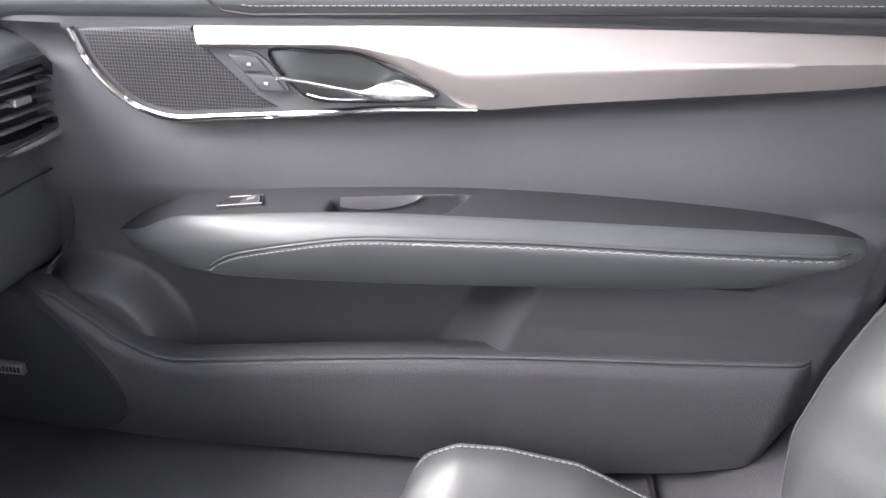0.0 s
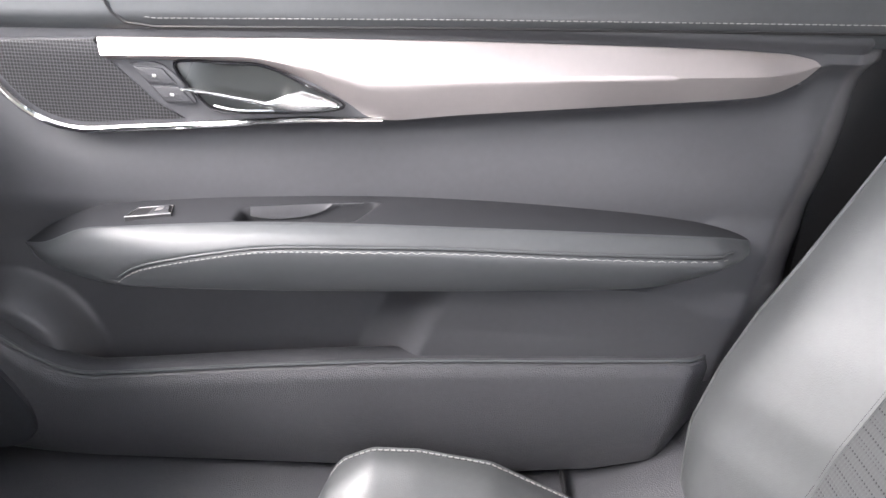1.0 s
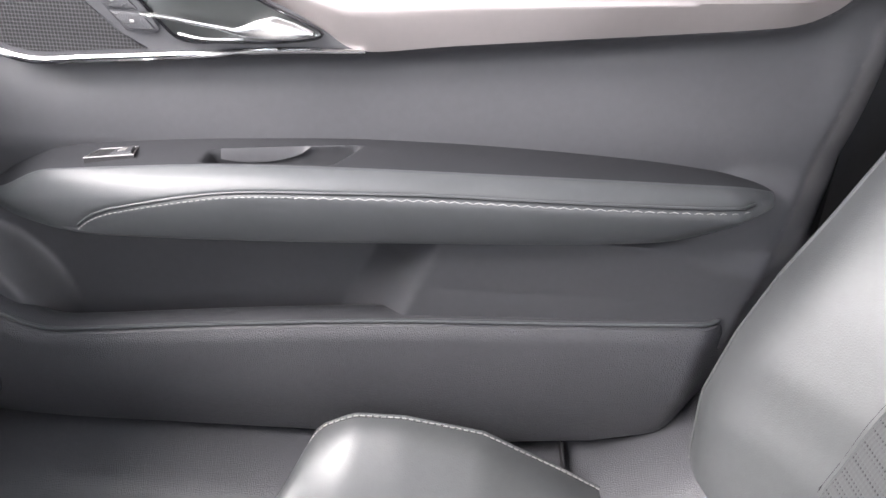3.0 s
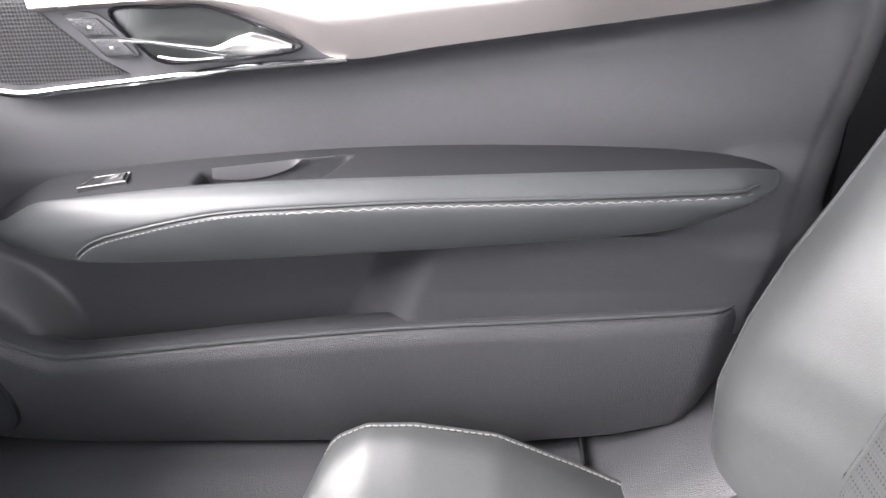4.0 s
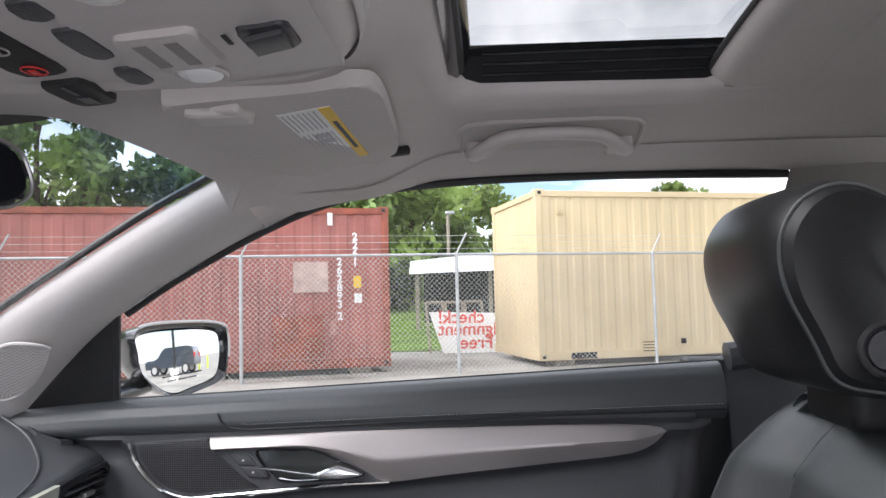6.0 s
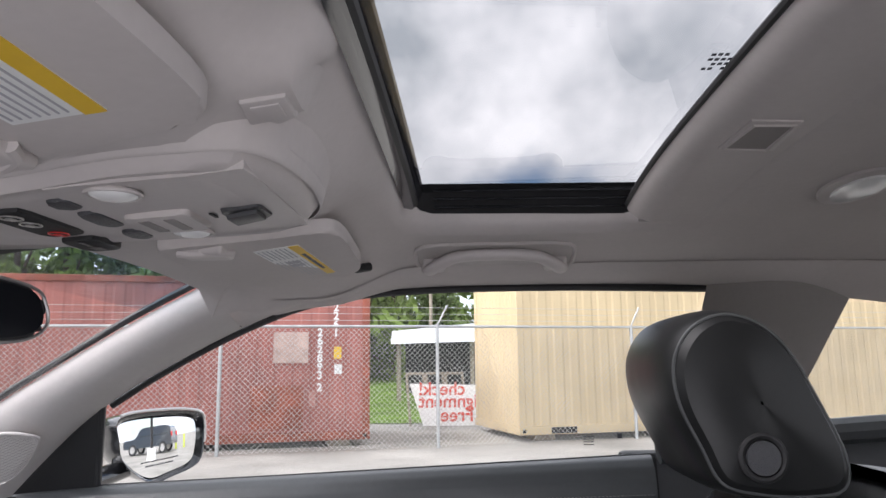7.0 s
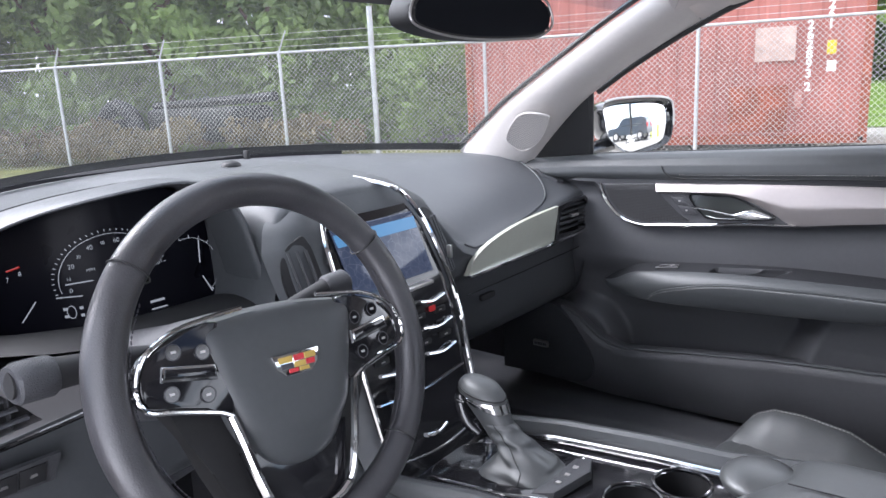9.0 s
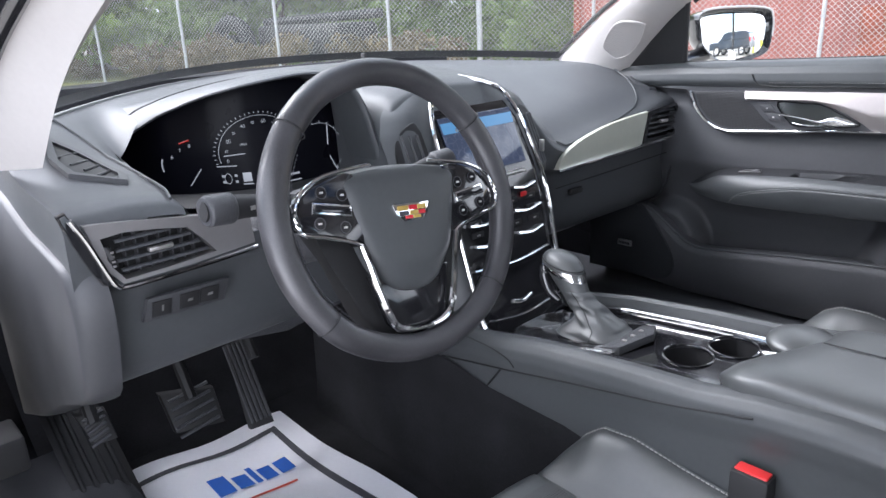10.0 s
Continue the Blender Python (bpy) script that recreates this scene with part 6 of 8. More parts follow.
# ---- pedals and floor things ----
def pedal(name, label, quad, x, arm):
    p = group_thing(name, label, "pedal")
    pad = part("pad", plate(quad, lambda u, v, w: (x - 0.6 * (v - quad[0][1]) - w, u, v), 0.016, 0.005), M_RUBBER, p)
    ys, zs = [q[0] for q in quad], [q[1] for q in quad]
    n = 5 if max(ys) - min(ys) > 0.045 else 3
    tall = max(zs) - min(zs) > 0.1
    for k in range(n):
        f = (k + 0.7) / (n + 0.4)
        if tall:
            yy = min(ys) + (max(ys) - min(ys)) * f
            a, b = (yy, min(zs) + 0.014), (yy, max(zs) - 0.008)
        else:
            zz = min(zs) + (max(zs) - min(zs)) * f
            a, b = (min(ys) + 0.010, zz - 0.004), (max(ys) - 0.010, zz + 0.004)
        part("tread", sweep([(x - 0.6 * (a[1] - quad[0][1]) + 0.001, a[0], a[1]), (x - 0.6 * (b[1] - quad[0][1]) + 0.001, b[0], b[1])], 0.0032, 6), M_LOWER, pad)
    part("arm", sweep([(x - 0.02, arm, max(zs) - 0.02), (x - 0.10, arm, max(zs) + 0.10), (x - 0.16, arm, max(zs) + 0.30)], 0.011, 8), M_BLACK, p)


pedal("brake_pedal", "wide black rubber brake pedal with ribbed pad", [(-0.525, 0.415), (-0.434, 0.402), (-0.431, 0.462), (-0.530, 0.482)], -0.735, -0.48)
pedal("accelerator_pedal", "tall black ribbed accelerator pedal", [(-0.381, 0.355), (-0.330, 0.352), (-0.329, 0.502), (-0.364, 0.515)], -0.735, -0.345)
pedal("parking_brake_pedal", "small black rubber parking brake pedal", [(-0.660, 0.455), (-0.622, 0.454), (-0.626, 0.501), (-0.676, 0.507)], -0.735, -0.65)
fr = group_thing("foot_rest", "black ribbed driver's foot rest", "foot rest")
part("foot_pad", grid(lambda u, v: (-1.05 + 0.42 * u, -0.70 + 0.10 * v, 0.52 - 0.26 * u + 0.006 * math.sin(math.pi * v)), 14, 8), M_RUBBER, fr)
for k in range(4):
    part("rib", sweep([(-1.0, -0.685 + 0.022 * k, 0.496), (-0.66, -0.685 + 0.022 * k, 0.286)], 0.005, 6), M_RUBBER, fr)
pm = group_thing("paper_floor_mat", "creased white paper floor mat with dark border and blue print", "paper mat")


def paper_at(x, y, lift=0.0):
    return (x, y, 0.274 + 0.010 * math.sin(9 * x + 5 * y) + 0.006 * math.sin(23 * y - 9 * x) + 0.02 * ease(y, -0.33, -0.22) * ease(x, -0.75, -0.5) + lift)


def paper_quad(x0, x1, y0, y1, lift, n=24, m=24):
    return grid(lambda u, v: paper_at(x0 + (x1 - x0) * u, y0 + (y1 - y0) * v, lift), n, m)


sheet = part("sheet", paper_quad(-0.884, -0.40, -0.67, -0.240, 0), M_PAPER, pm)
part("border", join([paper_quad(-0.836, -0.822, -0.67, -0.283, 0.002, 4, 40), paper_quad(-0.822, -0.40, -0.297, -0.283, 0.002, 40, 4)]), M_GREYINK, sheet)
blue = [paper_quad(-0.735 + dx, -0.735 + dx + w, y, y + h, 0.004, 8, 6) for dx, y, w, h in ((0.0, -0.350, 0.046, 0.030), (0.0, -0.386, 0.046, 0.028), (-0.016, -0.404, 0.062, 0.012), (0.0, -0.440, 0.046, 0.030), (-0.016, -0.482, 0.062, 0.034))]
part("print", join(blue), M_BLUEINK, sheet, "blue printed bars")
part("print_rule", paper_quad(-0.655, -0.648, -0.60, -0.34, 0.0025, 4, 20), M_REDINK, sheet)

# ---- centre console ----
cons = group_thing("centre_console", "black padded centre console with cup holders and gear selector", "centre console")


def cons_z(x):
    return lerp(x, [(-0.85, 0.525), (-0.40, 0.574), (-0.33, 0.580), (-0.20, 0.603), (-0.05, 0.618), (0.05, 0.625), (0.14, 0.640), (0.22, 0.648), (0.50, 0.652)])


CONS_R = [(1.02, -0.36), (1.03, -0.20), (1.045, -0.045), (1.05, -0.024), (1.095, -0.018), (1.12, 0.0), (1.09, 0.016), (1.03, 0.024), (0.96, 0.026), (0.91, 0.022), (0.875, 0.010), (0.86, -0.006), (0.85, -0.09)]
CONS_L = [(1.05, -0.36), (1.07, -0.20), (1.085, -0.075), (1.09, -0.035), (1.105, -0.022), (1.115, -0.004), (1.085, 0.010), (1.01, 0.021), (0.93, 0.026), (0.86, 0.0258), (0.815, 0.020), (0.795, 0.008), (0.785, -0.09)]


def cons_at(u, v):
    x = -0.85 + 1.41 * u
    w = lerp(x, [(-0.85, 0.13), (-0.42, 0.125), (-0.30, 0.132), (0.0, 0.132), (0.10, 0.130), (0.6, 0.132)])
    prof = [(-a, b) for a, b in CONS_L] + CONS_R[::-1]
    k = v * (len(prof) - 1)
    i = min(int(k), len(prof) - 2)
    f = k - i
    return (x, w * (prof[i][0] + (prof[i + 1][0] - prof[i][0]) * f), cons_z(x) + prof[i][1] + (prof[i + 1][1] - prof[i][1]) * f)


cbody = part("console_body", grid(cons_at, 84, 100), M_PAD, cons, "black padded console body")
part("tunnel_carpet", grid(lambda u, v: (-0.86 + 0.95 * u, -0.1445 - 0.010 * (1 - v) ** 2, 0.25 + (lerp(-0.86 + 0.95 * u, [(-0.86, 0.30), (-0.40, 0.285), (-0.31, 0.268), (-0.15, 0.262), (0.09, 0.22)])) * v), 24, 8), M_CARPET, cons, "black carpet along the tunnel foot")
part("console_stitching", stitches([(x, -0.1125 + 0.012 * ease(x, -0.1, 0.07), cons_z(x) + 0.0265) for x in np.linspace(-0.36, 0.06, 60)], 0.004, 0.0022, 0.0007), M_GREYINK, cbody)
part("chrome_rail", sweep([(x, 0.106, cons_z(x) + 0.003) for x in np.linspace(-0.35, 0.09, 24)], 0.0055, 8), M_CHROME, cons, "polished chrome console rail")
SIDE_Z = [(-0.45, 0.540), (-0.275, 0.570), (-0.148, 0.594), (0.037, 0.627), (0.12, 0.645), (0.178, 0.662), (0.206, 0.680)]
part("side_line", sweep([(x, -0.1468 + 0.0022 * ease(x, 0.0, 0.10), lerp(x, SIDE_Z) - 0.005) for x in np.linspace(-0.42, 0.135, 40)], 0.0014, 6), M_BLACK, cbody)
part("side_joint", sweep([(-0.280, -0.1445, 0.562), (-0.312, -0.1430, 0.520)], 0.0018, 6), M_BLACK, cbody)
part("side_curve", sweep(curve_through([(-0.36, -0.1455, 0.598), (-0.30, -0.1472, 0.596), (-0.262, -0.1478, 0.588), (-0.248, -0.1478, 0.577)], 6), 0.0012, 6), M_BLACK, cbody)
CUPS = ((-0.028, 0.000), (0.012, 0.066))
tbm = grid(lambda u, v: (-0.40 + 0.50 * u, -0.108 + 0.220 * v, cons_z(-0.40 + 0.50 * u) - 0.004), 150, 70)
bmesh.ops.delete(tbm, geom=[f for f in tbm.faces if any(math.hypot(f.calc_center_median().x - cx, f.calc_center_median().y - cy) < 0.0365 for cx, cy in CUPS)], context="FACES")
top = part("console_top", tbm, M_GLOSS, cons, "gloss black console top")
GATE = [(-0.345, -0.020), (-0.320, -0.062), (-0.180, -0.070), (-0.125, -0.058), (-0.108, 0.030), (-0.130, 0.066), (-0.175, 0.070), (-0.320, 0.062), (-0.345, 0.035)]
gate = part("shift_gate", plate(GATE, lambda u, v, w: (u, v, cons_z(u) + 0.005 - w), 0.012, 0.004), M_GLOSS, cons, "gloss black selector surround")
part("gate_rim", sweep([(p[0], p[1], cons_z(p[0]) + 0.002) for p in GATE], 0.0022, 6, closed=True), M_CHROME, gate)
part("gate_label", join([letters(t, 0.010, axes((-0.285 + 0.016 * k, -0.024, cons_z(-0.285 + 0.016 * k) + 0.0056), (0, 1, 0), (-1, 0, 0)), 0.0) for k, t in enumerate("PRND")]), M_DIAL, gate)
part("gate_slope", grid(lambda u, v: (-0.405 + 0.06 * u, -0.085 + 0.17 * v, 0.602 - 0.018 * u), 4, 4), M_GLOSS, gate, "gloss black slope under the bin")
mode = part("mode_panel", plate([(-0.150, -0.056), (-0.116, -0.050), (-0.098, 0.020), (-0.118, 0.060), (-0.142, 0.056)], lambda u, v, w: (u, v, cons_z(u) + 0.010 + 0.16 * (u + 0.12) - w), 0.014, 0.003), M_LOWER, gate, "dark grey drive mode panel")
for k in range(3):
    part("mode_mark", box((-0.128, -0.026 + 0.024 * k, cons_z(-0.12) + 0.0085), (-0.121, -0.020 + 0.024 * k, cons_z(-0.12) + 0.0108)), M_SILVER, mode)


def boot_at(u, v):
    """Gathered leather: a square skirt at the foot that narrows to the lever."""
    a = 2 * math.pi * v
    c, sn = math.cos(a), math.sin(a)
    sq = (abs(c) ** 4 + abs(sn) ** 4) ** -0.25
    k = sq * (1 - ease(u, 0.1, 0.6)) + ease(u, 0.1, 0.6)
    rx = lerp(u, [(0, 0.058), (0.10, 0.055), (0.25, 0.040), (0.45, 0.027), (0.70, 0.0205), (1, 0.0190)])
    ry = lerp(u, [(0, 0.048), (0.10, 0.046), (0.25, 0.036), (0.45, 0.026), (0.70, 0.0210), (1, 0.0195)])
    fold = 0.0028 * math.sin(5 * a + 9 * u) * math.sin(math.pi * min(1, u * 1.3)) + 0.0016 * math.sin(26 * u + 2 * a)
    cx, cz = lerp(u, [(0, -0.195), (0.25, -0.190), (0.5, -0.210), (1, -0.243)]), lerp(u, [(0, 0.604), (0.12, 0.614), (0.30, 0.626), (0.55, 0.646), (1, 0.676)])
    return (cx + (rx * k + fold) * c, (ry * k + fold) * sn, cz + 0.30 * (rx * k) * c * ease(u, 0.2, 0.7))


lever_ob = part("gear_lever", grid(boot_at, 40, 48, closed_v=True), M_LEATHER, cons, "gathered leather gear lever boot")
part("boot_seam", sweep([boot_at(u, 0.80) for u in np.linspace(0.05, 0.98, 30)], 0.0010, 5), M_BLACK, lever_ob)


def knob_at(u, v):
    """Grip of the lever: a leather neck that swells into an egg with a domed cap."""
    a = 2 * math.pi * v
    cx = lerp(u, [(0, -0.224), (0.25, -0.236), (0.50, -0.254), (0.66, -0.264), (0.85, -0.266), (1, -0.264)])
    cz = lerp(u, [(0, 0.640), (0.25, 0.662), (0.50, 0.689), (0.66, 0.704), (0.78, 0.716), (0.88, 0.725), (0.95, 0.7295), (1, 0.731)])
    r = lerp(u, [(0, 0.0225), (0.25, 0.0265), (0.50, 0.0350), (0.66, 0.0400), (0.78, 0.0375), (0.88, 0.0300), (0.95, 0.0190), (1, 0.0004)])
    lean = -0.20 * ease(u, 0.2, 0.6)
    return (cx + r * math.cos(a), 0.70 * r * math.sin(a), cz + lean * r * math.cos(a))


part("knob", grid(knob_at, 36, 36, closed_v=True), M_LEATHER, lever_ob, "leather gear knob")
part("knob_ring", grid(lambda u, v: (lambda p: (-0.264 + (p[0] + 0.264) * 1.035, p[1] * 1.04, p[2] + 0.0004))(knob_at(0.66 - (0.035 + 0.075 * (0.5 + 0.5 * math.cos(2 * math.pi * v))) + u * (0.07 + 0.085 * (0.5 + 0.5 * math.cos(2 * math.pi * v))), v)), 8, 40, closed_v=True), M_CHROME, lever_ob, "chrome collar")
part("cap_seam", sweep([(lambda p: (p[0], p[1] * 1.01, p[2] + 0.0005))(knob_at(0.745, k / 36)) for k in range(36)], 0.0011, 6, closed=True), M_BLACK, lever_ob)
part("knob_side", sweep(curve_through([(-0.268, -0.006, 0.645), (-0.288, -0.008, 0.660), (-0.300, -0.008, 0.690), (-0.297, -0.006, 0.712)], 5), lambda t: 0.010 - 0.004 * abs(2 * t - 1) ** 2, 12), M_GLOSS, lever_ob)
for (cx, cy) in CUPS:
    cup = part("cup_holder", grid(lambda u, v: (cx + 0.036 * math.cos(2 * math.pi * u) * (1 if v < 0.5 else 0.9 * (1 - (v - 0.5) * 2)), cy + 0.036 * math.sin(2 * math.pi * u) * (1 if v < 0.5 else 0.9 * (1 - (v - 0.5) * 2)), cons_z(cx) - 0.005 - 0.065 * min(1, 2 * v)), 32, 8, closed_u=True), M_BLACK, cons, "round black cup holder")
    part("cup_rim", sweep([(cx + 0.037 * math.cos(a), cy + 0.037 * math.sin(a), cons_z(cx) - 0.001) for a in np.linspace(0, 2 * math.pi, 33)[:-1]], 0.0025, 8, closed=True), M_GLOSS, cup)


def lid_at(u, v):
    t = v * math.pi
    c, sn = math.cos(t), math.sin(t)
    w = 0.122 * (1 - (1 - min(1, u / 0.10)) ** 2 * 0.30)
    y = -w * (abs(c) ** 0.35) * (1 if c > 0 else -1)
    x0 = 0.062 + 0.058 * ease(y, -0.09, 0.08)
    x = x0 + (0.52 - x0) * u
    zt = 0.653 + lerp(u, [(0.0, 0.004), (0.03, 0.018), (0.08, 0.030), (0.16, 0.037), (0.5, 0.043), (1.0, 0.040)])
    return (x, y, 0.650 + (zt - 0.650) * sn ** 0.30)


lid = part("arm_rest_lid", grid(lid_at, 40, 40), M_LEATHER, cons, "padded leather arm rest lid")
nose = bmesh.new()
nose.faces.new([nose.verts.new(lid_at(0, j / 40)) for j in range(41)])
part("lid_nose", nose, M_LEATHER, lid)
part("lid_seam", sweep([(x, 0.02 + 0.0 * x, lerp(x, [(0.10, 0.680), (0.14, 0.6905), (0.30, 0.6965), (0.52, 0.6940)])) for x in np.linspace(0.15, 0.51, 30)], 0.0009, 6), M_BLACK, lid)
part("lid_lobe", grid(lambda u, v: (0.112 + 0.046 * math.sin(math.pi * u) * math.cos(2 * math.pi * v), 0.052 + 0.050 * math.sin(math.pi * u) * math.sin(2 * math.pi * v), 0.668 + 0.017 * math.cos(math.pi * u)), 16, 28, closed_v=True), M_LEATHER, lid)
part("lid_base", box((0.130, -0.122, 0.610), (0.53, 0.122, 0.652), 0.012), M_LOWER, lid)

buckle = group_thing("seat_belt_buckle", "black seat belt buckle with a red release button", "belt buckle")
bx = axes((0.150, -0.164, 0.552), (1, 0, 0), (0.25, 0, 1))
part("buckle_body", box((-0.024, -0.09, -0.014), (0.024, 0.035, 0.014), 0.005, 2, bx), M_BLACK, buckle)
part("release_button", box((-0.020, 0.030, -0.009), (0.020, 0.0375, 0.009), 0.002, 2, bx), M_REDPLAST, buckle, "red release button")
part("stem", sweep([(0.135, -0.162, 0.46), (0.125, -0.158, 0.33)], 0.012, 8), M_BLACK, buckle)


# ---- seats ----
def seat(name, label, yc, dx, out, bx_):
    """out: +1 when the door lies towards +y."""
    s = group_thing(name, label, "car seat", "front seats", at=(0.15 + dx, yc, 0.25))

    def cushion_at(u, v):
        w = 2 * v - 1
        a = abs(w)
        x0 = -0.085 + 0.045 * a ** 3
        x = x0 + (0.47 - x0) * u
        bol = ease(a, 0.50, 0.84) * (1.0 if out > 0 else 1.50)
        z = 0.482 - 0.06 * u
        rise = [(-0.09, -0.035), (-0.05, 0.012), (0.0, 0.043), (0.05, 0.050), (0.13, 0.047)]
        z += bol * lerp(x, rise + ([(0.21, 0.018), (0.275, -0.009), (0.47, -0.02)] if w * out > 0 and out > 0 else [(0.23, 0.046), (0.35, 0.060), (0.47, 0.08)]))
        z -= 0.10 * max(0, (a - 0.88) / 0.12) ** 2
        z -= 0.007 * math.exp(-((a - 0.56) / 0.025) ** 2)
        z -= 0.030 * max(0, 1 - u / 0.05) ** 2
        return (x + dx, yc + 0.245 * w, z)

    cush = part("cushion", grid(cushion_at, 60, 72), M_LEATHER, s, "black leather seat cushion")
    part("cushion_front", grid(lambda u, v: (lambda p: (p[0] - 0.012 * math.sin(math.pi * u) + 0.03 * u * u, p[1], p[2] - 0.16 * u))(cushion_at(0, v)), 8, 72), M_LEATHER, cush)
    for q in (-1, 1):
        part("cushion_side", grid(lambda u, v: (lambda p: (p[0], p[1] + q * 0.010 * math.sin(math.pi * v), p[2] - 0.14 * v))(cushion_at(u, 0.5 + q * 0.5)), 40, 8), M_LEATHER, cush)
        edge = [cushion_at(u, 0.5 + q * 0.441) for u in np.linspace(0.0, 0.9, 60)]
        part("cushion_piping", sweep([(p[0], p[1], p[2] + 0.0006) for p in edge], 0.0016, 6), M_LEATHER, cush)
        part("cushion_stitching", stitches([(p[0], p[1] - q * 0.0035, p[2] + 0.0016) for p in edge], 0.0046, 0.0024, 0.0009), M_THREAD, cush, "white thread stitching")
    part("cushion_insert", grid(lambda u, v: (lambda p: (p[0], p[1], p[2] + 0.003))(cushion_at(0.09 + 0.85 * u, 0.5 + 0.26 * (2 * v - 1))), 40, 30), M_PERF, cush, "perforated leather insert")

    dxc, dx = dx, dx + bx_

    def back_edge(z):
        return lerp(z, [(0.42, 0.348), (0.50, 0.337), (0.57, 0.339), (0.635, 0.359), (0.70, 0.388), (0.75, 0.414), (0.82, 0.447), (0.86, 0.461), (0.915, 0.484), (0.957, 0.520), (0.985, 0.548), (1.02, 0.58), (1.05, 0.61)])

    def back_at(u, v):
        z = 0.42 + 0.625 * u
        w = lerp(z, [(0.42, 0.22), (0.55, 0.248), (0.70, 0.262), (0.82, 0.262), (0.90, 0.248), (0.96, 0.222), (1.00, 0.190), (1.03, 0.150), (1.045, 0.11)])
        t = v * 2 * math.pi
        c, sn = math.cos(t), math.sin(t)
        yy = w * (abs(c) ** 0.55) * (1 if c > 0 else -1)
        a = abs(yy) / w
        depth = lerp(z, [(0.42, 0.055), (0.6, 0.062), (0.80, 0.055), (0.92, 0.030), (1.025, 0.012)])
        if sn >= 0:     # front
            bol = ease(a, 0.34, 0.84)
            x = back_edge(z) + depth * (1 - bol) + 0.05 * max(0, (a - 0.90) / 0.10) ** 1.5 - 0.0
            x += 0.006 * math.exp(-((a - 0.42) / 0.03) ** 2)
            x += 0.07 * ease(z, 0.985, 1.025)
        else:
            x = back_edge(z) + 0.05 + (0.125 - 0.03 * ease(z, 0.9, 1.02)) * (-sn) ** 0.6
        return (x + dx - bx_ * 0.75 * (1 - ease(z, 0.42, 0.95)), yc + yy, z)

    back = part("backrest", grid(back_at, 60, 96, closed_v=True), M_LEATHER, s, "bolstered black leather backrest")
    capb = bmesh.new()
    capb.faces.new([capb.verts.new(back_at(1.0, j / 96)) for j in range(96)])
    part("backrest_top", capb, M_LEATHER, back)
    for q in (-1, 1):
        tt = 0.075 if q > 0 else 0.425
        line = [back_at(u, tt + q * 0.012) for u in np.linspace(0.12, 0.92, 70)]
        part("back_piping", sweep([(p[0] - 0.002, p[1], p[2]) for p in line], 0.0020, 6), M_LEATHER, back)
        part("back_stitching", stitches([(p[0] - 0.0022, p[1] - q * 0.004, p[2]) for p in line], 0.0046, 0.0024, 0.0009), M_THREAD, back, "white thread stitching")
        inner = [back_at(u, (0.217 if q > 0 else 0.283)) for u in np.linspace(0.2, 0.93, 50)]
        part("back_seam", sweep([(p[0] - 0.0005, p[1], p[2]) for p in inner], 0.0014, 6), M_BLACK, back)
    part("back_insert", grid(lambda u, v: (lambda p: (p[0] - 0.003, p[1], p[2]))(back_at(0.15 + 0.55 * u, 0.2225 + 0.055 * v)), 40, 24), M_PERF, back, "perforated leather insert")
    part("shoulder_patch", grid(lambda u, v: (0.525 + dx + 0.055 * u + 0.02 * v, yc + out * (0.06 + 0.10 * v), 1.016 + 0.012 * math.sin(math.pi * u) - 0.030 * v * v), 8, 8), M_LEATHER, back)

    hx, hy = (0.022, 0.012) if out > 0 else (0.0, 0.0)
    HP = curve_through([(0.450, 1.044), (0.425, 1.082), (0.400, 1.135), (0.395, 1.185), (0.412, 1.222), (0.440, 1.240), (0.480, 1.246), (0.520, 1.232), (0.552, 1.200), (0.585, 1.135), (0.610, 1.072), (0.604, 1.034), (0.560, 1.026), (0.50, 1.030)], 5, closed=True)

    def head_at(u, v):
        i = int(u * len(HP)) % len(HP)
        w = 2 * v - 1
        a = abs(w)
        sc = 1 - 0.05 * a ** 4 - 0.11 * a ** 10
        cx, cz = 0.500, 1.140
        front = ease(0.48 - HP[i][0], 0, 0.07)
        narrow = 1 - 0.10 * ease(HP[i][0], 0.45, 0.60)
        return (cx + (HP[i][0] - cx) * sc + dx + hx + 0.012 * front * (w * w), yc + hy + 0.122 * w * narrow, cz + (HP[i][1] - cz) * sc)

    # shaded leather copy: the headrest's darkness is painted, not lit
    hr = part("headrest", grid(head_at, len(HP), 36, closed_u=True), M_SHADELEATHER, s, "black leather headrest")
    for q in (-1, 1):
        def dome_at(u, v, q=q):
            p = head_at(v, 0.5 + 0.5 * q)
            r = 1 - 0.98 * u
            return (0.505 + dx + hx + (p[0] - 0.505 - dx - hx) * r, p[1] + (yc + hy + 0.116 * q - p[1]) * u * u + q * 0.009 * (1 - r ** 2.2), 1.138 + (p[2] - 1.138) * r)

        cap2 = grid(dome_at, 10, len(HP), closed_v=True)
        part("headrest_side", cap2, M_SHADELEATHER, hr)
    # seam loop round the inner side and release button
    for q in (-1, 1):
        loop = [(lambda p: (p[0], p[1] + q * 0.0006, p[2]))(head_at(i / len(HP), 0.5 + 0.462 * q)) for i in range(len(HP))]
        part("headrest_piping", sweep(loop, 0.0022, 6, closed=True, up=(0, 1, 0)), M_LEATHER, hr)
    by = yc + hy - out * 0.122
    dx += hx
    btn = part("release_button", rod((0.500 + dx, by, 1.080), (0.500 + dx, by - out * 0.008, 1.080), 0.0185, 24), M_LOWER, hr, "round black release button")
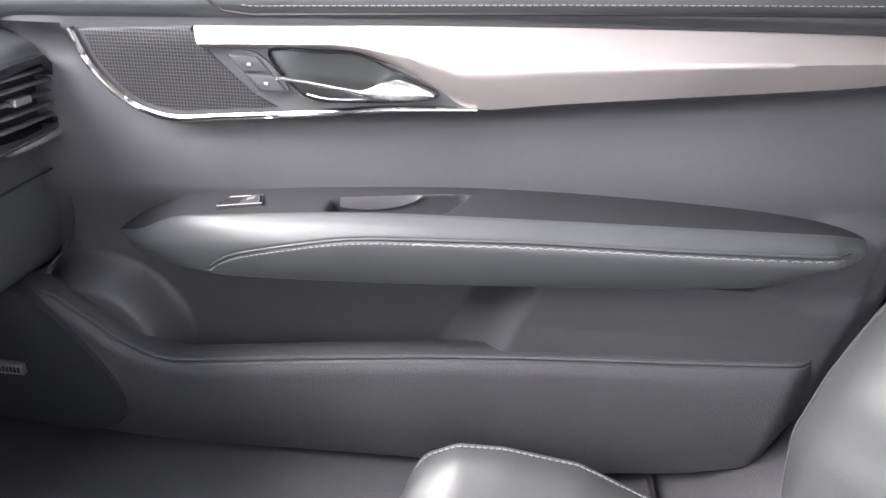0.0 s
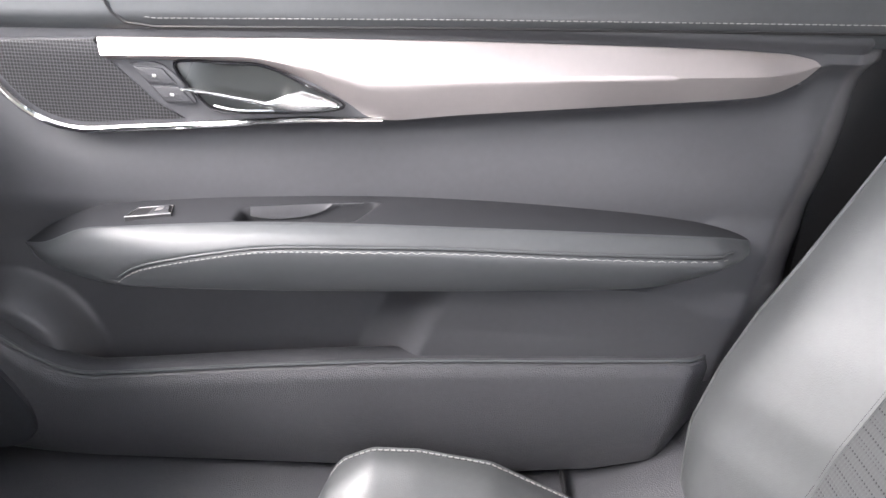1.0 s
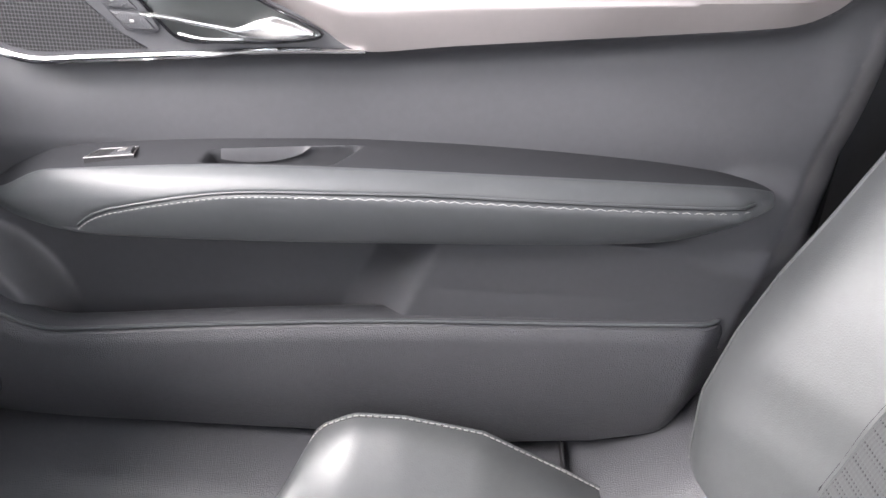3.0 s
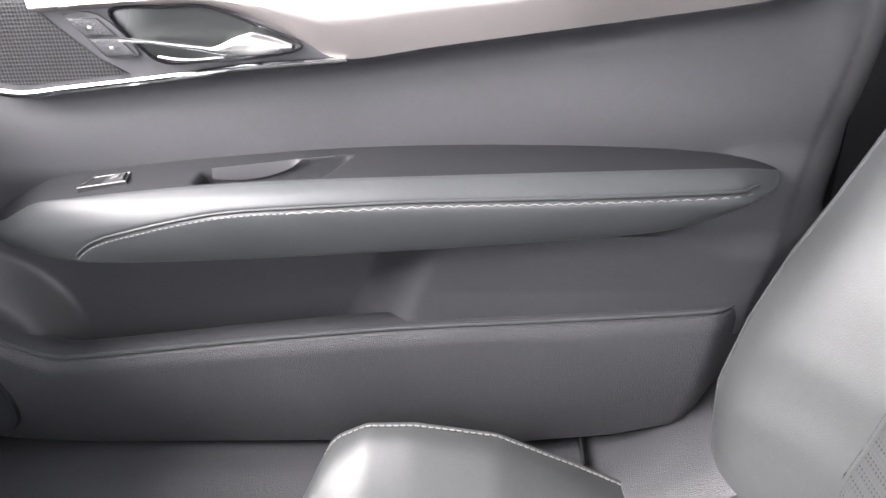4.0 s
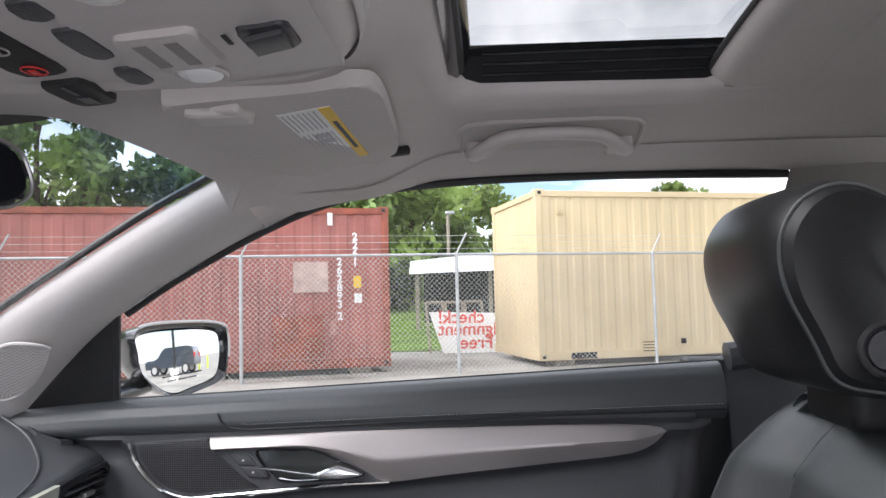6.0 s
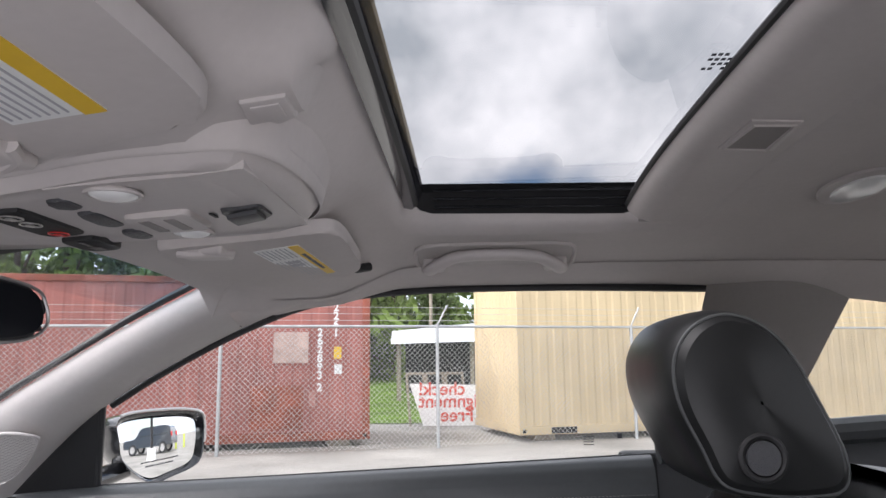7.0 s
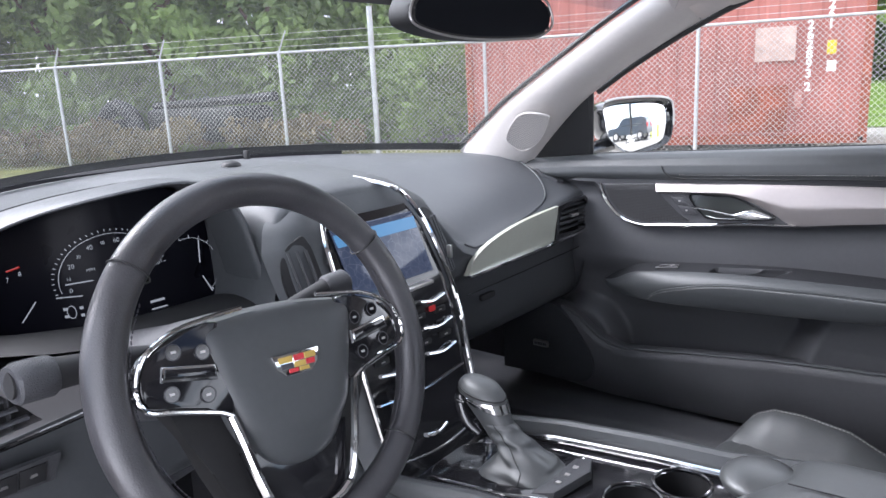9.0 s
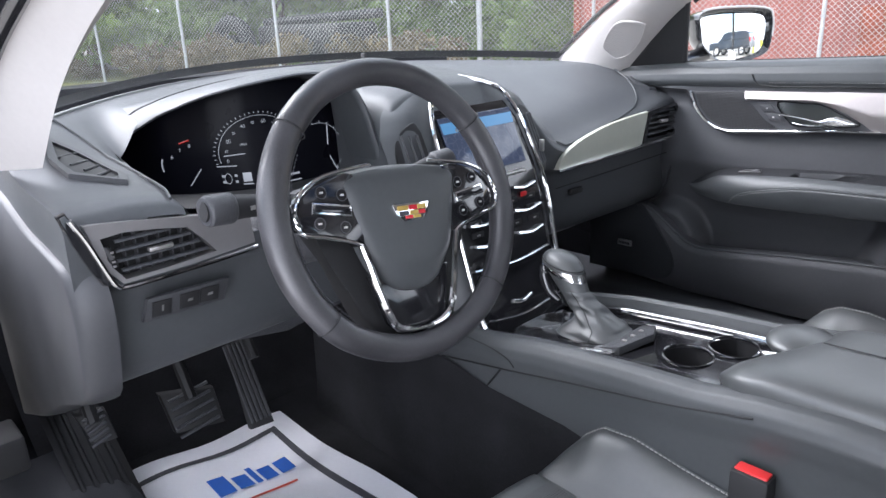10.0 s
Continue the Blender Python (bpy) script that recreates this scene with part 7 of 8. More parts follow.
    part("button_ring", sweep([(0.500 + dx + 0.0235 * math.cos(a), by - out * 0.004, 1.080 + 0.0235 * math.sin(a)) for a in np.linspace(0, 2 * math.pi, 29)[:-1]], 0.0042, 8, closed=True, up=(0, 1, 0)), M_BLACK, btn)
    for q in (-1, 1):
        part("post", rod((0.525 + dx, yc + hy + q * 0.045, 1.0), (0.515 + dx, yc + hy + q * 0.045, 1.06), 0.0065, 10), M_BLACK, hr)
    part("neck", box((0.50 + dx, yc + hy - 0.06, 0.99), (0.57 + dx, yc + hy + 0.06, 1.052), 0.015, 3), M_BLACK, hr)
    part("base", box((0.02 + dxc, yc - 0.20, 0.25), (0.40 + dxc, yc + 0.20, 0.36), 0.02), M_BLACK, s)
    return s


seat("passenger_seat", "black leather front passenger seat with white stitching", 0.36, 0.0, 1, 0.0)
seat("driver_seat", "black leather driver's seat with white stitching", -0.36, -0.075, -1, 0.19)

# ---- things under the roof ----
sun_roof = group_thing("sunroof", "tinted glass sunroof in a black frame", "sunroof")
M_ROOFGLASS = glass_mat("sunroof_glass", 0.04, (0.37, 0.375, 0.37))
rg = part("glass_panel", grid(lambda u, v: (0.105 + 0.45 * u, -0.42 + 0.84 * v, 1.428 - 0.012 * abs(2 * v - 1) ** 2), 4, 12), M_ROOFGLASS, sun_roof, "tinted glass panel")
rg.visible_shadow = False
part("front_bar", grid(lambda u, v: (0.1205 + 0.026 * v, -0.41 + 0.82 * u, 1.404 + 0.026 * v - 0.004 * math.sin(math.pi * v) - 0.012 * (abs(2 * u - 1) ** 3)), 24, 8), M_GLOSS, sun_roof, "black front bar")
part("front_gutter", sweep([(0.133, y, 1.418 - 0.012 * (abs(y) / 0.4) ** 3) for y in np.linspace(-0.39, 0.39, 30)], 0.006, 8), M_BLACK, sun_roof)
for s in (-1, 1):
    part("side_rail", grid(lambda u, v: (0.114 + 0.43 * u, s * (0.408 - 0.040 * v), 1.394 - 0.006 * u + 0.034 * v), 10, 6), M_BLACK, sun_roof, "black side rail")
    for k in range(3):
        part("rail_rib", sweep([(0.16, s * (0.398 - 0.011 * k), 1.402 + 0.009 * k), (0.44, s * (0.398 - 0.011 * k), 1.399 + 0.009 * k)], 0.0026, 6), M_GLOSS, sun_roof)
part("glass_mark", join([box((0.404 + 0.0052 * (k % 5), -0.029 + 0.009 * (k // 5), 1.4235), (0.4075 + 0.0052 * (k % 5), -0.0245 + 0.009 * (k // 5), 1.4238)) for k in range(19) if k % 7 != 3]), M_GREYINK, sun_roof)

shade = group_thing("sunshade", "grey cloth sliding sunshade pushed partly open", "sunshade")
part("panel", grid(lambda u, v: (0.424 + 0.135 * u, -0.404 + 0.808 * v, roof_z(0.5, -0.404 + 0.808 * v) + 0.003 + 0.022 * (1 - min(1, u / 0.30)) ** 2.5), 24, 24), M_LINER, shade)
part("panel_edge", sweep([(0.4255, y, roof_z(0.5, y) + 0.026) for y in np.linspace(-0.40, 0.40, 30)], 0.004, 8), M_BLACK, shade)
rim = [p for p in [rounded_rect(k / 200, 0.121, 0.528, -0.405, 0.405, 0.035) for k in list(range(100, 200)) + list(range(100))] if p[0] > 0.432]
part("joint", sweep([(x, y, roof_z(x, y) + 0.006) for x, y in rim], 0.0022, 6), M_TAUPEDARK, shade, "dark joint round the shade")
pull_o = [(0.461, 0.138), (0.464, 0.055), (0.513, 0.061), (0.522, 0.150)]
pc = part("pull_cup", plate(pull_o, lambda u, v, w: (u, v, 1.3955 + w), 0.006, 0.002), M_LINPLAST, shade, "taupe plastic pull cup")
part("cup_inside", plate([(0.468, 0.132), (0.471, 0.068), (0.506, 0.070), (0.509, 0.138)], lambda u, v, w: (u, v, 1.3948 + w), 0.003), M_TAUPEDARK, pc)
part("cup_ridge", sweep([(0.466, 0.134, 1.395), (0.470, 0.064, 1.395), (0.508, 0.067, 1.395), (0.512, 0.142, 1.395)], 0.0016, 6, closed=True), M_LINPLAST, pc)


def visor(s, name, label):
    v = group_thing(name, label, "sun visor", "sun visors")
    out = curve_through([(-0.115, 0.150), (-0.122, 0.30), (-0.110, 0.440), (-0.090, 0.474), (-0.062, 0.498), (-0.020, 0.505), (0.028, 0.478), (0.052, 0.432), (0.060, 0.33), (0.064, 0.205), (0.045, 0.172), (0.0, 0.165), (-0.09, 0.140)], 5, closed=True)
    zz = lambda u, y: 1.318 + 0.14 * u - 0.006 * ease(y, 0.4, 0.55)
    part("board", plate(out, lambda u, y, w: (u, s * y, zz(u, y) + w), 0.016, 0.005, 3), M_LINER, v, "cloth-covered visor board")
    lab = part("warning_label", plate([(-0.035, 0.212), (0.016, 0.212), (0.016, 0.430), (-0.035, 0.430)], lambda u, y, w: (u, s * y, zz(u, y) - 0.0012 + w), 0.0008), M_WHITE, v, "white warning label with a yellow band")
    part("yellow_band", plate([(0.0045, 0.212), (0.016, 0.212), (0.016, 0.430), (0.0045, 0.430)], lambda u, y, w: (u, s * y, zz(u, y) - 0.0020 + w), 0.0008), M_YELLOW, lab)
    bars = []
    for r in range(7):
        for q in range(3):
            y0 = 0.218 + 0.070 * q + 0.004 * ((q * 5 + r * 3) % 3)
            bars.append(plate([(-0.032 + 0.0050 * r, y0), (-0.0308 + 0.0050 * r, y0), (-0.0308 + 0.0050 * r, y0 + 0.062), (-0.032 + 0.0050 * r, y0 + 0.062)], lambda u, y, w: (u, s * y, zz(u, y) - 0.0019 + w), 0.0005))
    part("label_print", join(bars), M_LABELINK, lab)
    part("label_picture", join([plate([(-0.020, 0.300 + 0.022 * q), (-0.004, 0.300 + 0.022 * q), (-0.004, 0.316 + 0.022 * q), (-0.020, 0.316 + 0.022 * q)], lambda u, y, w: (u, s * y, zz(u, y) - 0.0024 + w), 0.0005) for q in range(2)]), M_LABELINK, lab)
    if s < 0:
        wd = letters("AVERTISSEMENT", 0.0115, axes((0.0066, -0.315, zz(0.01, 0.3) - 0.0026), (0, 1, 0), (1, 0, 0.17)), 0.0, 0.0002)
        part("label_word", wd, M_GREYINK, lab)
    else:
        part("label_word", plate([(0.008, 0.26), (0.0125, 0.26), (0.0125, 0.38), (0.008, 0.38)], lambda u, y, w: (u, s * y, zz(u, y) - 0.0026 + w), 0.0004), M_GREYINK, lab)
    part("pivot", sweep(curve_through([(-0.098, s * 0.156, 1.304), (-0.086, s * 0.160, 1.303), (-0.060, s * 0.172, 1.306), (-0.052, s * 0.190, 1.309)], 5), 0.0055, 10), M_LINPLAST, v, "taupe plastic visor clip")
    part("clip_base", box((-0.104, min(s * 0.158, s * 0.205), 1.3015), (-0.052, max(s * 0.158, s * 0.205), 1.314), 0.005, 3), M_LINPLAST, v)
    part("hinge", sweep([(0.040, s * 0.46, 1.326), (0.060, s * 0.474, 1.331)], 0.0065, 8), M_BLACK, v)
    return v


visor(1, "sun_visor", "folded grey cloth passenger sun visor with warning label")
visor(-1, "sun_visor", "folded grey cloth driver's sun visor with yellow warning label")

ohc = group_thing("overhead_console", "taupe plastic overhead console with lamps and buttons", "overhead console")
OUT = curve_through([(-0.238, -0.060), (-0.245, 0.0), (-0.238, 0.060), (-0.17, 0.092), (-0.09, 0.110), (-0.02, 0.124), (0.040, 0.118), (0.068, 0.080), (0.077, 0.0), (0.068, -0.080), (0.040, -0.118), (-0.02, -0.124), (-0.09, -0.110), (-0.17, -0.092)], 6, closed=True)


def ohc_z(x):
    return lerp(x, OHC_Z)


def ohc_at(u, v):
    i = int(u * len(OUT)) % len(OUT)
    p = OUT[i]
    cx, cy = -0.075, 0.0
    if v < 0.3:
        w = v / 0.3
        return (cx + (p[0] - cx) * (1.03 - 0.03 * w), cy + (p[1] - cy) * (1.03 - 0.03 * w), (ohc_z(p[0]) + 0.020) * (1 - w) + (ohc_z(p[0]) + 0.012) * w)
    w = (v - 0.3) / 0.7
    s = 1 - w
    return (cx + (p[0] - cx) * s, cy + (p[1] - cy) * s, ohc_z(cx + (p[0] - cx) * s) + 0.012 * max(0, 1 - w / 0.12) ** 2 - 0.0015 * math.sin(min(1, w / 0.3) * math.pi * 2))


surround = grid(lambda u, v: (lambda p: (-0.06 + (p[0] + 0.06) * (1.0 + 0.08 * v), p[1] * (1.0 + 0.10 * v), (ohc_z(p[0]) + 0.007) + (roof_z(-0.06 + (p[0] + 0.06) * 1.08, p[1] * 1.10) + 0.002 - ohc_z(p[0]) - 0.007) * ease(v, 0, 1)))(OUT[int(u * len(OUT)) % len(OUT)]), len(OUT), 10, closed_u=True)
part("surround", surround, M_LINER, ohc, "cloth surround flowing into the headliner")
part("housing", grid(ohc_at, len(OUT), 30, closed_u=True), M_LINPLAST, ohc, "taupe plastic housing")


def ohc_plate(name, x0, x1, y0, y1, mat, label="", lift=0.002, bevel=0.002, skew=0.0, under=None):
    o = [rounded_rect(k / 40, x0, x1, y0, y1, 0.005) for k in range(40)]
    return part(name, plate(o, lambda u, v, w: (u, v, ohc_z(u) - lift + w), 0.006, bevel), mat, under or ohc, label)


ohc_plate("groove", -0.09, 0.055, -0.100, 0.100, M_LINPLAST, "", 0.0015, 0.001)
pb = ohc_plate("button_panel", -0.165, -0.131, -0.056, 0.040, M_BLACK, "black button panel", 0.003)
for k, m in ((0, M_SILVER), (1, M_SILVER), (2, M_REDPLAST)):
    cxk, cyk = -0.148, (-0.039, -0.014, 0.026)[k]
    part("call_button", sweep([(cxk + 0.008 * math.cos(a), cyk + 0.009 * math.sin(a), ohc_z(cxk) - 0.0038) for a in np.linspace(0, 2 * math.pi, 21)[:-1]], 0.0007, 6, closed=True), m, pb)
    part("call_mark", box((cxk - 0.003, cyk - 0.004, ohc_z(cxk) - 0.0052), (cxk + 0.003, cyk + 0.004, ohc_z(cxk) - 0.0040), 0.0008), m, pb)
dp = ohc_plate("indicator_panel", -0.166, -0.133, 0.056, 0.112, M_BLACK, "black airbag indicator panel", 0.004)
part("indicator_bars", join([box((-0.152, 0.062, ohc_z(-0.15) - 0.0049), (-0.148, 0.082, ohc_z(-0.15) - 0.0042)), box((-0.156, 0.088, ohc_z(-0.15) - 0.0049), (-0.144, 0.104, ohc_z(-0.15) - 0.0042))]), M_LOWER, dp)
for y0, y1 in ((-0.069, -0.043), (-0.027, 0.024), (0.046, 0.080)):
    ohc_plate("blank_cover", -0.105, -0.087, y0, y1, M_LOWER, "", 0.003)
for s in (-1, 1):
    lens = grid(lambda u, v: (-0.050 + 0.017 * math.cos(2 * math.pi * v) * math.sin(math.pi / 2 * u), s * 0.073 + 0.017 * math.sin(2 * math.pi * v) * math.sin(math.pi / 2 * u), ohc_z(-0.050) - 0.002 - 0.005 * math.cos(math.pi / 2 * u)), 6, 22, closed_v=True)
    ln = part("reading_lamp", lens, M_LENS, ohc, "clear oval reading lamp")
    part("lamp_rim", sweep([(-0.050 + 0.019 * math.cos(a), s * 0.073 + 0.019 * math.sin(a), ohc_z(-0.050) - 0.002) for a in np.linspace(0, 2 * math.pi, 25)[:-1]], 0.002, 6, closed=True), M_LINPLAST, ln)
cs = ohc_plate("sunroof_switch", -0.076, -0.022, -0.010, 0.052, M_LINPLAST, "taupe rocker switch", 0.006, 0.004)
part("switch_slot", plate([(-0.066, 0.000), (-0.057, 0.000), (-0.057, 0.042), (-0.066, 0.042)], lambda u, v, w: (u, v, ohc_z(u) - 0.0068 + w), 0.001), M_TAUPEDARK, cs)
part("switch_slot", plate([(-0.045, 0.000), (-0.036, 0.000), (-0.036, 0.042), (-0.045, 0.042)], lambda u, v, w: (u, v, ohc_z(u) - 0.0068 + w), 0.001), M_TAUPEDARK, cs)
rs = ohc_plate("rear_switch", 0.001, 0.036, 0.000, 0.042, M_LOWER, "dark sunroof tilt switch", 0.003, 0.003)
part("switch_tab", plate([(0.006, 0.007), (0.031, 0.007), (0.031, 0.035), (0.006, 0.035)], lambda u, v, w: (u, v, ohc_z(u) - 0.0065 + w + 0.1 * (u - 0.03)), 0.004, 0.001), M_PANEL, rs)
part("slot", plate([(-0.010, 0.008), (-0.007, 0.008), (-0.007, 0.024), (-0.010, 0.024)], lambda u, v, w: (u, v, ohc_z(u) - 0.0025 + w), 0.001), M_BLACK, ohc)

mic = group_thing("roof_cover", "small square taupe cover in the headliner", "cover")
COVER = [(0.065, -0.147), (0.092, -0.137), (0.091, -0.100), (0.061, -0.110)]
part("cover_plate", plate(COVER, lambda u, v, w: (u, v, cover_z(u) - 0.002 + w), 0.006, 0.002), M_LINPLAST, mic)
part("cover_inset", plate([(0.077 + (u - 0.077) * 0.62, -0.124 + (v + 0.124) * 0.62) for u, v in COVER], lambda u, v, w: (u, v, cover_z(u) - 0.003 + w), 0.002, 0.0005), M_LINPLAST, mic)

grab = group_thing("grab_handle", "taupe plastic roof grab handle", "grab handle")
part("bar", sweep(curve_through([(0.146, 0.536, 1.337), (0.147, 0.516, 1.331), (0.160, 0.495, 1.334), (0.190, 0.479, 1.344), (0.25, 0.475, 1.346), (0.305, 0.479, 1.343), (0.332, 0.495, 1.334), (0.345, 0.516, 1.331), (0.346, 0.536, 1.337)], 8), lambda t: 0.0105 + 0.0035 * abs(2 * t - 1) ** 4, 14, flat=0.85), M_LINPLAST, grab, "curved grip")
for x in (0.153, 0.339):
    part("mount", box((x - 0.017, 0.508, 1.330), (x + 0.017, 0.552, 1.350), 0.006, 3), M_LINPLAST, grab)
SEAT_O = [rounded_rect(k / 48, 0.126, 0.366, 0.462, 0.556, 0.030) for k in range(48)]
# flat plate; its darker taupe paints the shadow of a recess
part("back_plate", plate(SEAT_O, lambda u, v, w: (u, v, roof_z(u, v) - 0.0015 + w), 0.004, 0.001), M_GRIPSHADE, grab, "taupe grip bed with recess shade in its colour")
part("bed_rim", sweep([(u, v, roof_z(u, v) - 0.001) for u, v in SEAT_O], 0.0035, 8, closed=True), M_LINER, grab)

dome = group_thing("rear_roof_lamp", "small oval rear roof lamp in a taupe frame", "roof lamp")
part("frame", plate([(0.67 + 0.040 * math.cos(a), 0.27 + 0.065 * math.sin(a)) for a in np.linspace(0, 2 * math.pi, 25)[:-1]], lambda u, v, w: (u, v, roof_z(u, v) - 0.004 + w), 0.006, 0.002), M_LINPLAST, dome)
part("lens", plate([(0.67 + 0.026 * math.cos(a), 0.27 + 0.048 * math.sin(a)) for a in np.linspace(0, 2 * math.pi, 25)[:-1]], lambda u, v, w: (u, v, roof_z(u, v) - 0.007 + w), 0.004, 0.001), M_LENS, dome, "clear lamp lens")

# ---- inside mirror ----
rvm = group_thing("rear_view_mirror", "black frameless inside rear-view mirror", "rear-view mirror")
ROUT = curve_through([(-0.142, 1.238), (-0.132, 1.257), (-0.116, 1.268), (-0.089, 1.271), (-0.029, 1.268), (0.058, 1.259), (0.077, 1.243), (0.078, 1.222), (0.049, 1.209), (-0.029, 1.206), (-0.089, 1.210), (-0.135, 1.222)], 5, closed=True)
rv = part("shell", plate(ROUT, lambda u, v, w: (-0.205 + 0.25 * u - w, u, v), 0.034, 0.008, 3), M_BLACK, rvm, "rounded black shell")
RIN = [(-0.032 + (p[0] + 0.032) * 0.94, 1.238 + (p[1] - 1.238) * 0.88) for p in ROUT]
part("mirror_glass", plate(RIN, lambda u, v, w: (-0.2035 + 0.25 * u - w, u, v), 0.003), M_DARKMIRROR, rvm, "dark mirror glass")
part("mirror_edge", sweep([(-0.205 + 0.25 * p[0], p[0], p[1]) for p in ROUT], 0.0016, 6, closed=True, up=(1, 0, 0)), M_SATINGREY, rvm)
part("stem", sweep([(-0.240, -0.03, 1.250), (-0.285, 0.0, 1.272), (-0.345, 0.03, 1.305)], 0.018, 12), M_BLACK, rvm)
part("sensor_housing", plate(curve_through([(0.02, 1.266), (0.01, 1.300), (0.05, 1.330), (0.16, 1.328), (0.225, 1.306), (0.215, 1.276), (0.12, 1.262)], 4, closed=True), lambda u, v, w: (-0.335 - 0.9 * (1.325 - v) * 0.6 - w, u, v), 0.045, 0.012, 3), M_BLACK, rvm, "black camera and sensor housing")
frit = link_mesh("windscreen_sensor_patch", grid(lambda u, v: Vector(windscreen_at(0.5 + (u - 0.5) * (0.14 + 0.16 * v) + 0.105, 0.74 + 0.25 * v)) + Vector((0.006, 0, -0.004)), 10, 8), M_BLACK)
tagged(frit, "black dotted patch on the windscreen behind the mirror", "windscreen patch", kind="structure")

# ---- passenger door mirror ----
dm = group_thing("door_mirror", "black passenger door mirror with chrome-edged shell", "door mirror")
MU = Vector((0.388, 0.922, 0)).normalized()
MN = Vector((MU.y, -MU.x, -0.02)).normalized()
MO = Vector((-0.416, 0.872, 1.035))


def on_mirror(u, v, n=0.0):
    return MO + MU * u + Vector((0, 0, v)) + MN * (n - 0.042 * v)


MG = curve_through([(-0.094, 0.050), (0.0, 0.056), (0.080, 0.050), (0.098, 0.030), (0.096, -0.010), (0.080, -0.038), (0.02, -0.052), (-0.030, -0.056), (-0.085, -0.020), (-0.097, 0.015)], 6, closed=True)


def mirror_sheet(u, v):
    i = int(u * len(MG)) % len(MG)
    x, y = MG[i][0] * v, MG[i][1] * v
    return on_mirror(x, y, 0.0 - (x * x + y * y) / (2 * 1.5))


MGo = [(p[0] * 1.13 + 0.004, p[1] * 1.20 + 0.002) for p in MG]
part("shell", grid(lambda u, v: (lambda p, a: on_mirror(p[0] * (1 - 0.55 * (1 - math.cos(a))), p[1] * (1 - 0.45 * (1 - math.cos(a))), 0.006 - 0.10 * math.sin(a)))(MGo[int(u * len(MGo)) % len(MGo)], v * math.pi / 2), len(MGo), 12, closed_u=True), M_PAINT, dm, "glossy black mirror shell")
part("shell_ring", grid(lambda u, v: (lambda p, q: on_mirror(p[0] + (q[0] - p[0]) * v, p[1] + (q[1] - p[1]) * v, -0.006 + 0.013 * math.sin(math.pi / 2 * v)))(MG[int(u * len(MG)) % len(MG)], MGo[int(u * len(MG)) % len(MG)]), len(MG), 5, closed_u=True), M_GLOSS, dm, "gloss black inner ring")
part("mirror_glass", grid(lambda u, v: mirror_sheet(u, 0.02 + 0.98 * v), len(MG), 10, closed_u=True), M_MIRROR, dm, "convex mirror glass")
part("top_chrome", sweep([on_mirror(p[0] * 1.0, p[1] * 1.03 + 0.001, 0.006) for p in MGo[0:24]], 0.003, 6), M_SILVER, dm)
part("mirror_arm", sweep(curve_through([(-0.500, 0.705, 0.985), (-0.500, 0.75, 0.985), (-0.480, 0.80, 0.992), (-0.46, 0.84, 1.0)], 6), lambda t: 0.030 - 0.006 * t, 14, flat=0.7), M_PAINT, dm, "black mirror arm")
wr = []
for r in range(2):
    for q in range(12 - 3 * r):
        a, b = -0.046 + 0.0075 * q + 0.011 * r + 0.002 * (q // 3), -0.0290 - 0.0075 * r + 0.0004 * q
        bm = bmesh.new()
        bm.faces.new([bm.verts.new(on_mirror(x, y, 0.0006 - (x * x + y * y) / 3.0)) for x, y in ((a, b), (a + 0.0055, b), (a + 0.0055, b + 0.0026), (a, b + 0.0026))])
        wr.append(bm)
part("mirror_print", join(wr), M_GREYINK, dm)
tw = group_thing("pillar_speaker", "oval pillar speaker grille in light grey mesh", "speaker grille")


def on_pillar(x, q):
    """A point on the passenger pillar by x and share from lower to upper edge, lifted off the cloth."""
    lo = [lerp(x, [(p[0], p[k]) for p in PILLAR_LOW]) for k in (1, 2)]
    hi = [lerp(x, [(p[0], p[k]) for p in PILLAR_TOP]) for k in (1, 2)]
    y, z = lo[0] + (hi[0] - lo[0]) * q, lo[1] + (hi[1] - lo[1]) * q
    b = math.sin(math.pi * min(1, max(0, q))) ** 0.7
    return Vector((x + 0.010 * b, y - 0.032 * b, z - 0.013 * b))


GO = [(-0.570 + 0.058 * math.cos(a) * (1 - 0.25 * abs(math.sin(a))), 0.47 + 0.27 * math.sin(a) - 0.10 * math.cos(a)) for a in np.linspace(0, 2 * math.pi, 33)[:-1]]
gbm = bmesh.new()
gbm.faces.new([gbm.verts.new(on_pillar(x, q) + Vector((0.003, -0.006, -0.002))) for x, q in GO])
part("mesh_cover", gbm, M_PGRILLE, tw)
part("rim", sweep([on_pillar(x, q) + Vector((0.002, -0.005, -0.001)) for x, q in GO], 0.0028, 6, closed=True, up=(0, 1, 0)), M_PILLAR, tw)

# ---- the yard: containers, fence, lawn, woods ----
FD = Vector((math.cos(radians(16.5)), math.sin(radians(16.5)), 0))
FN = Vector((-FD.y, FD.x, 0))


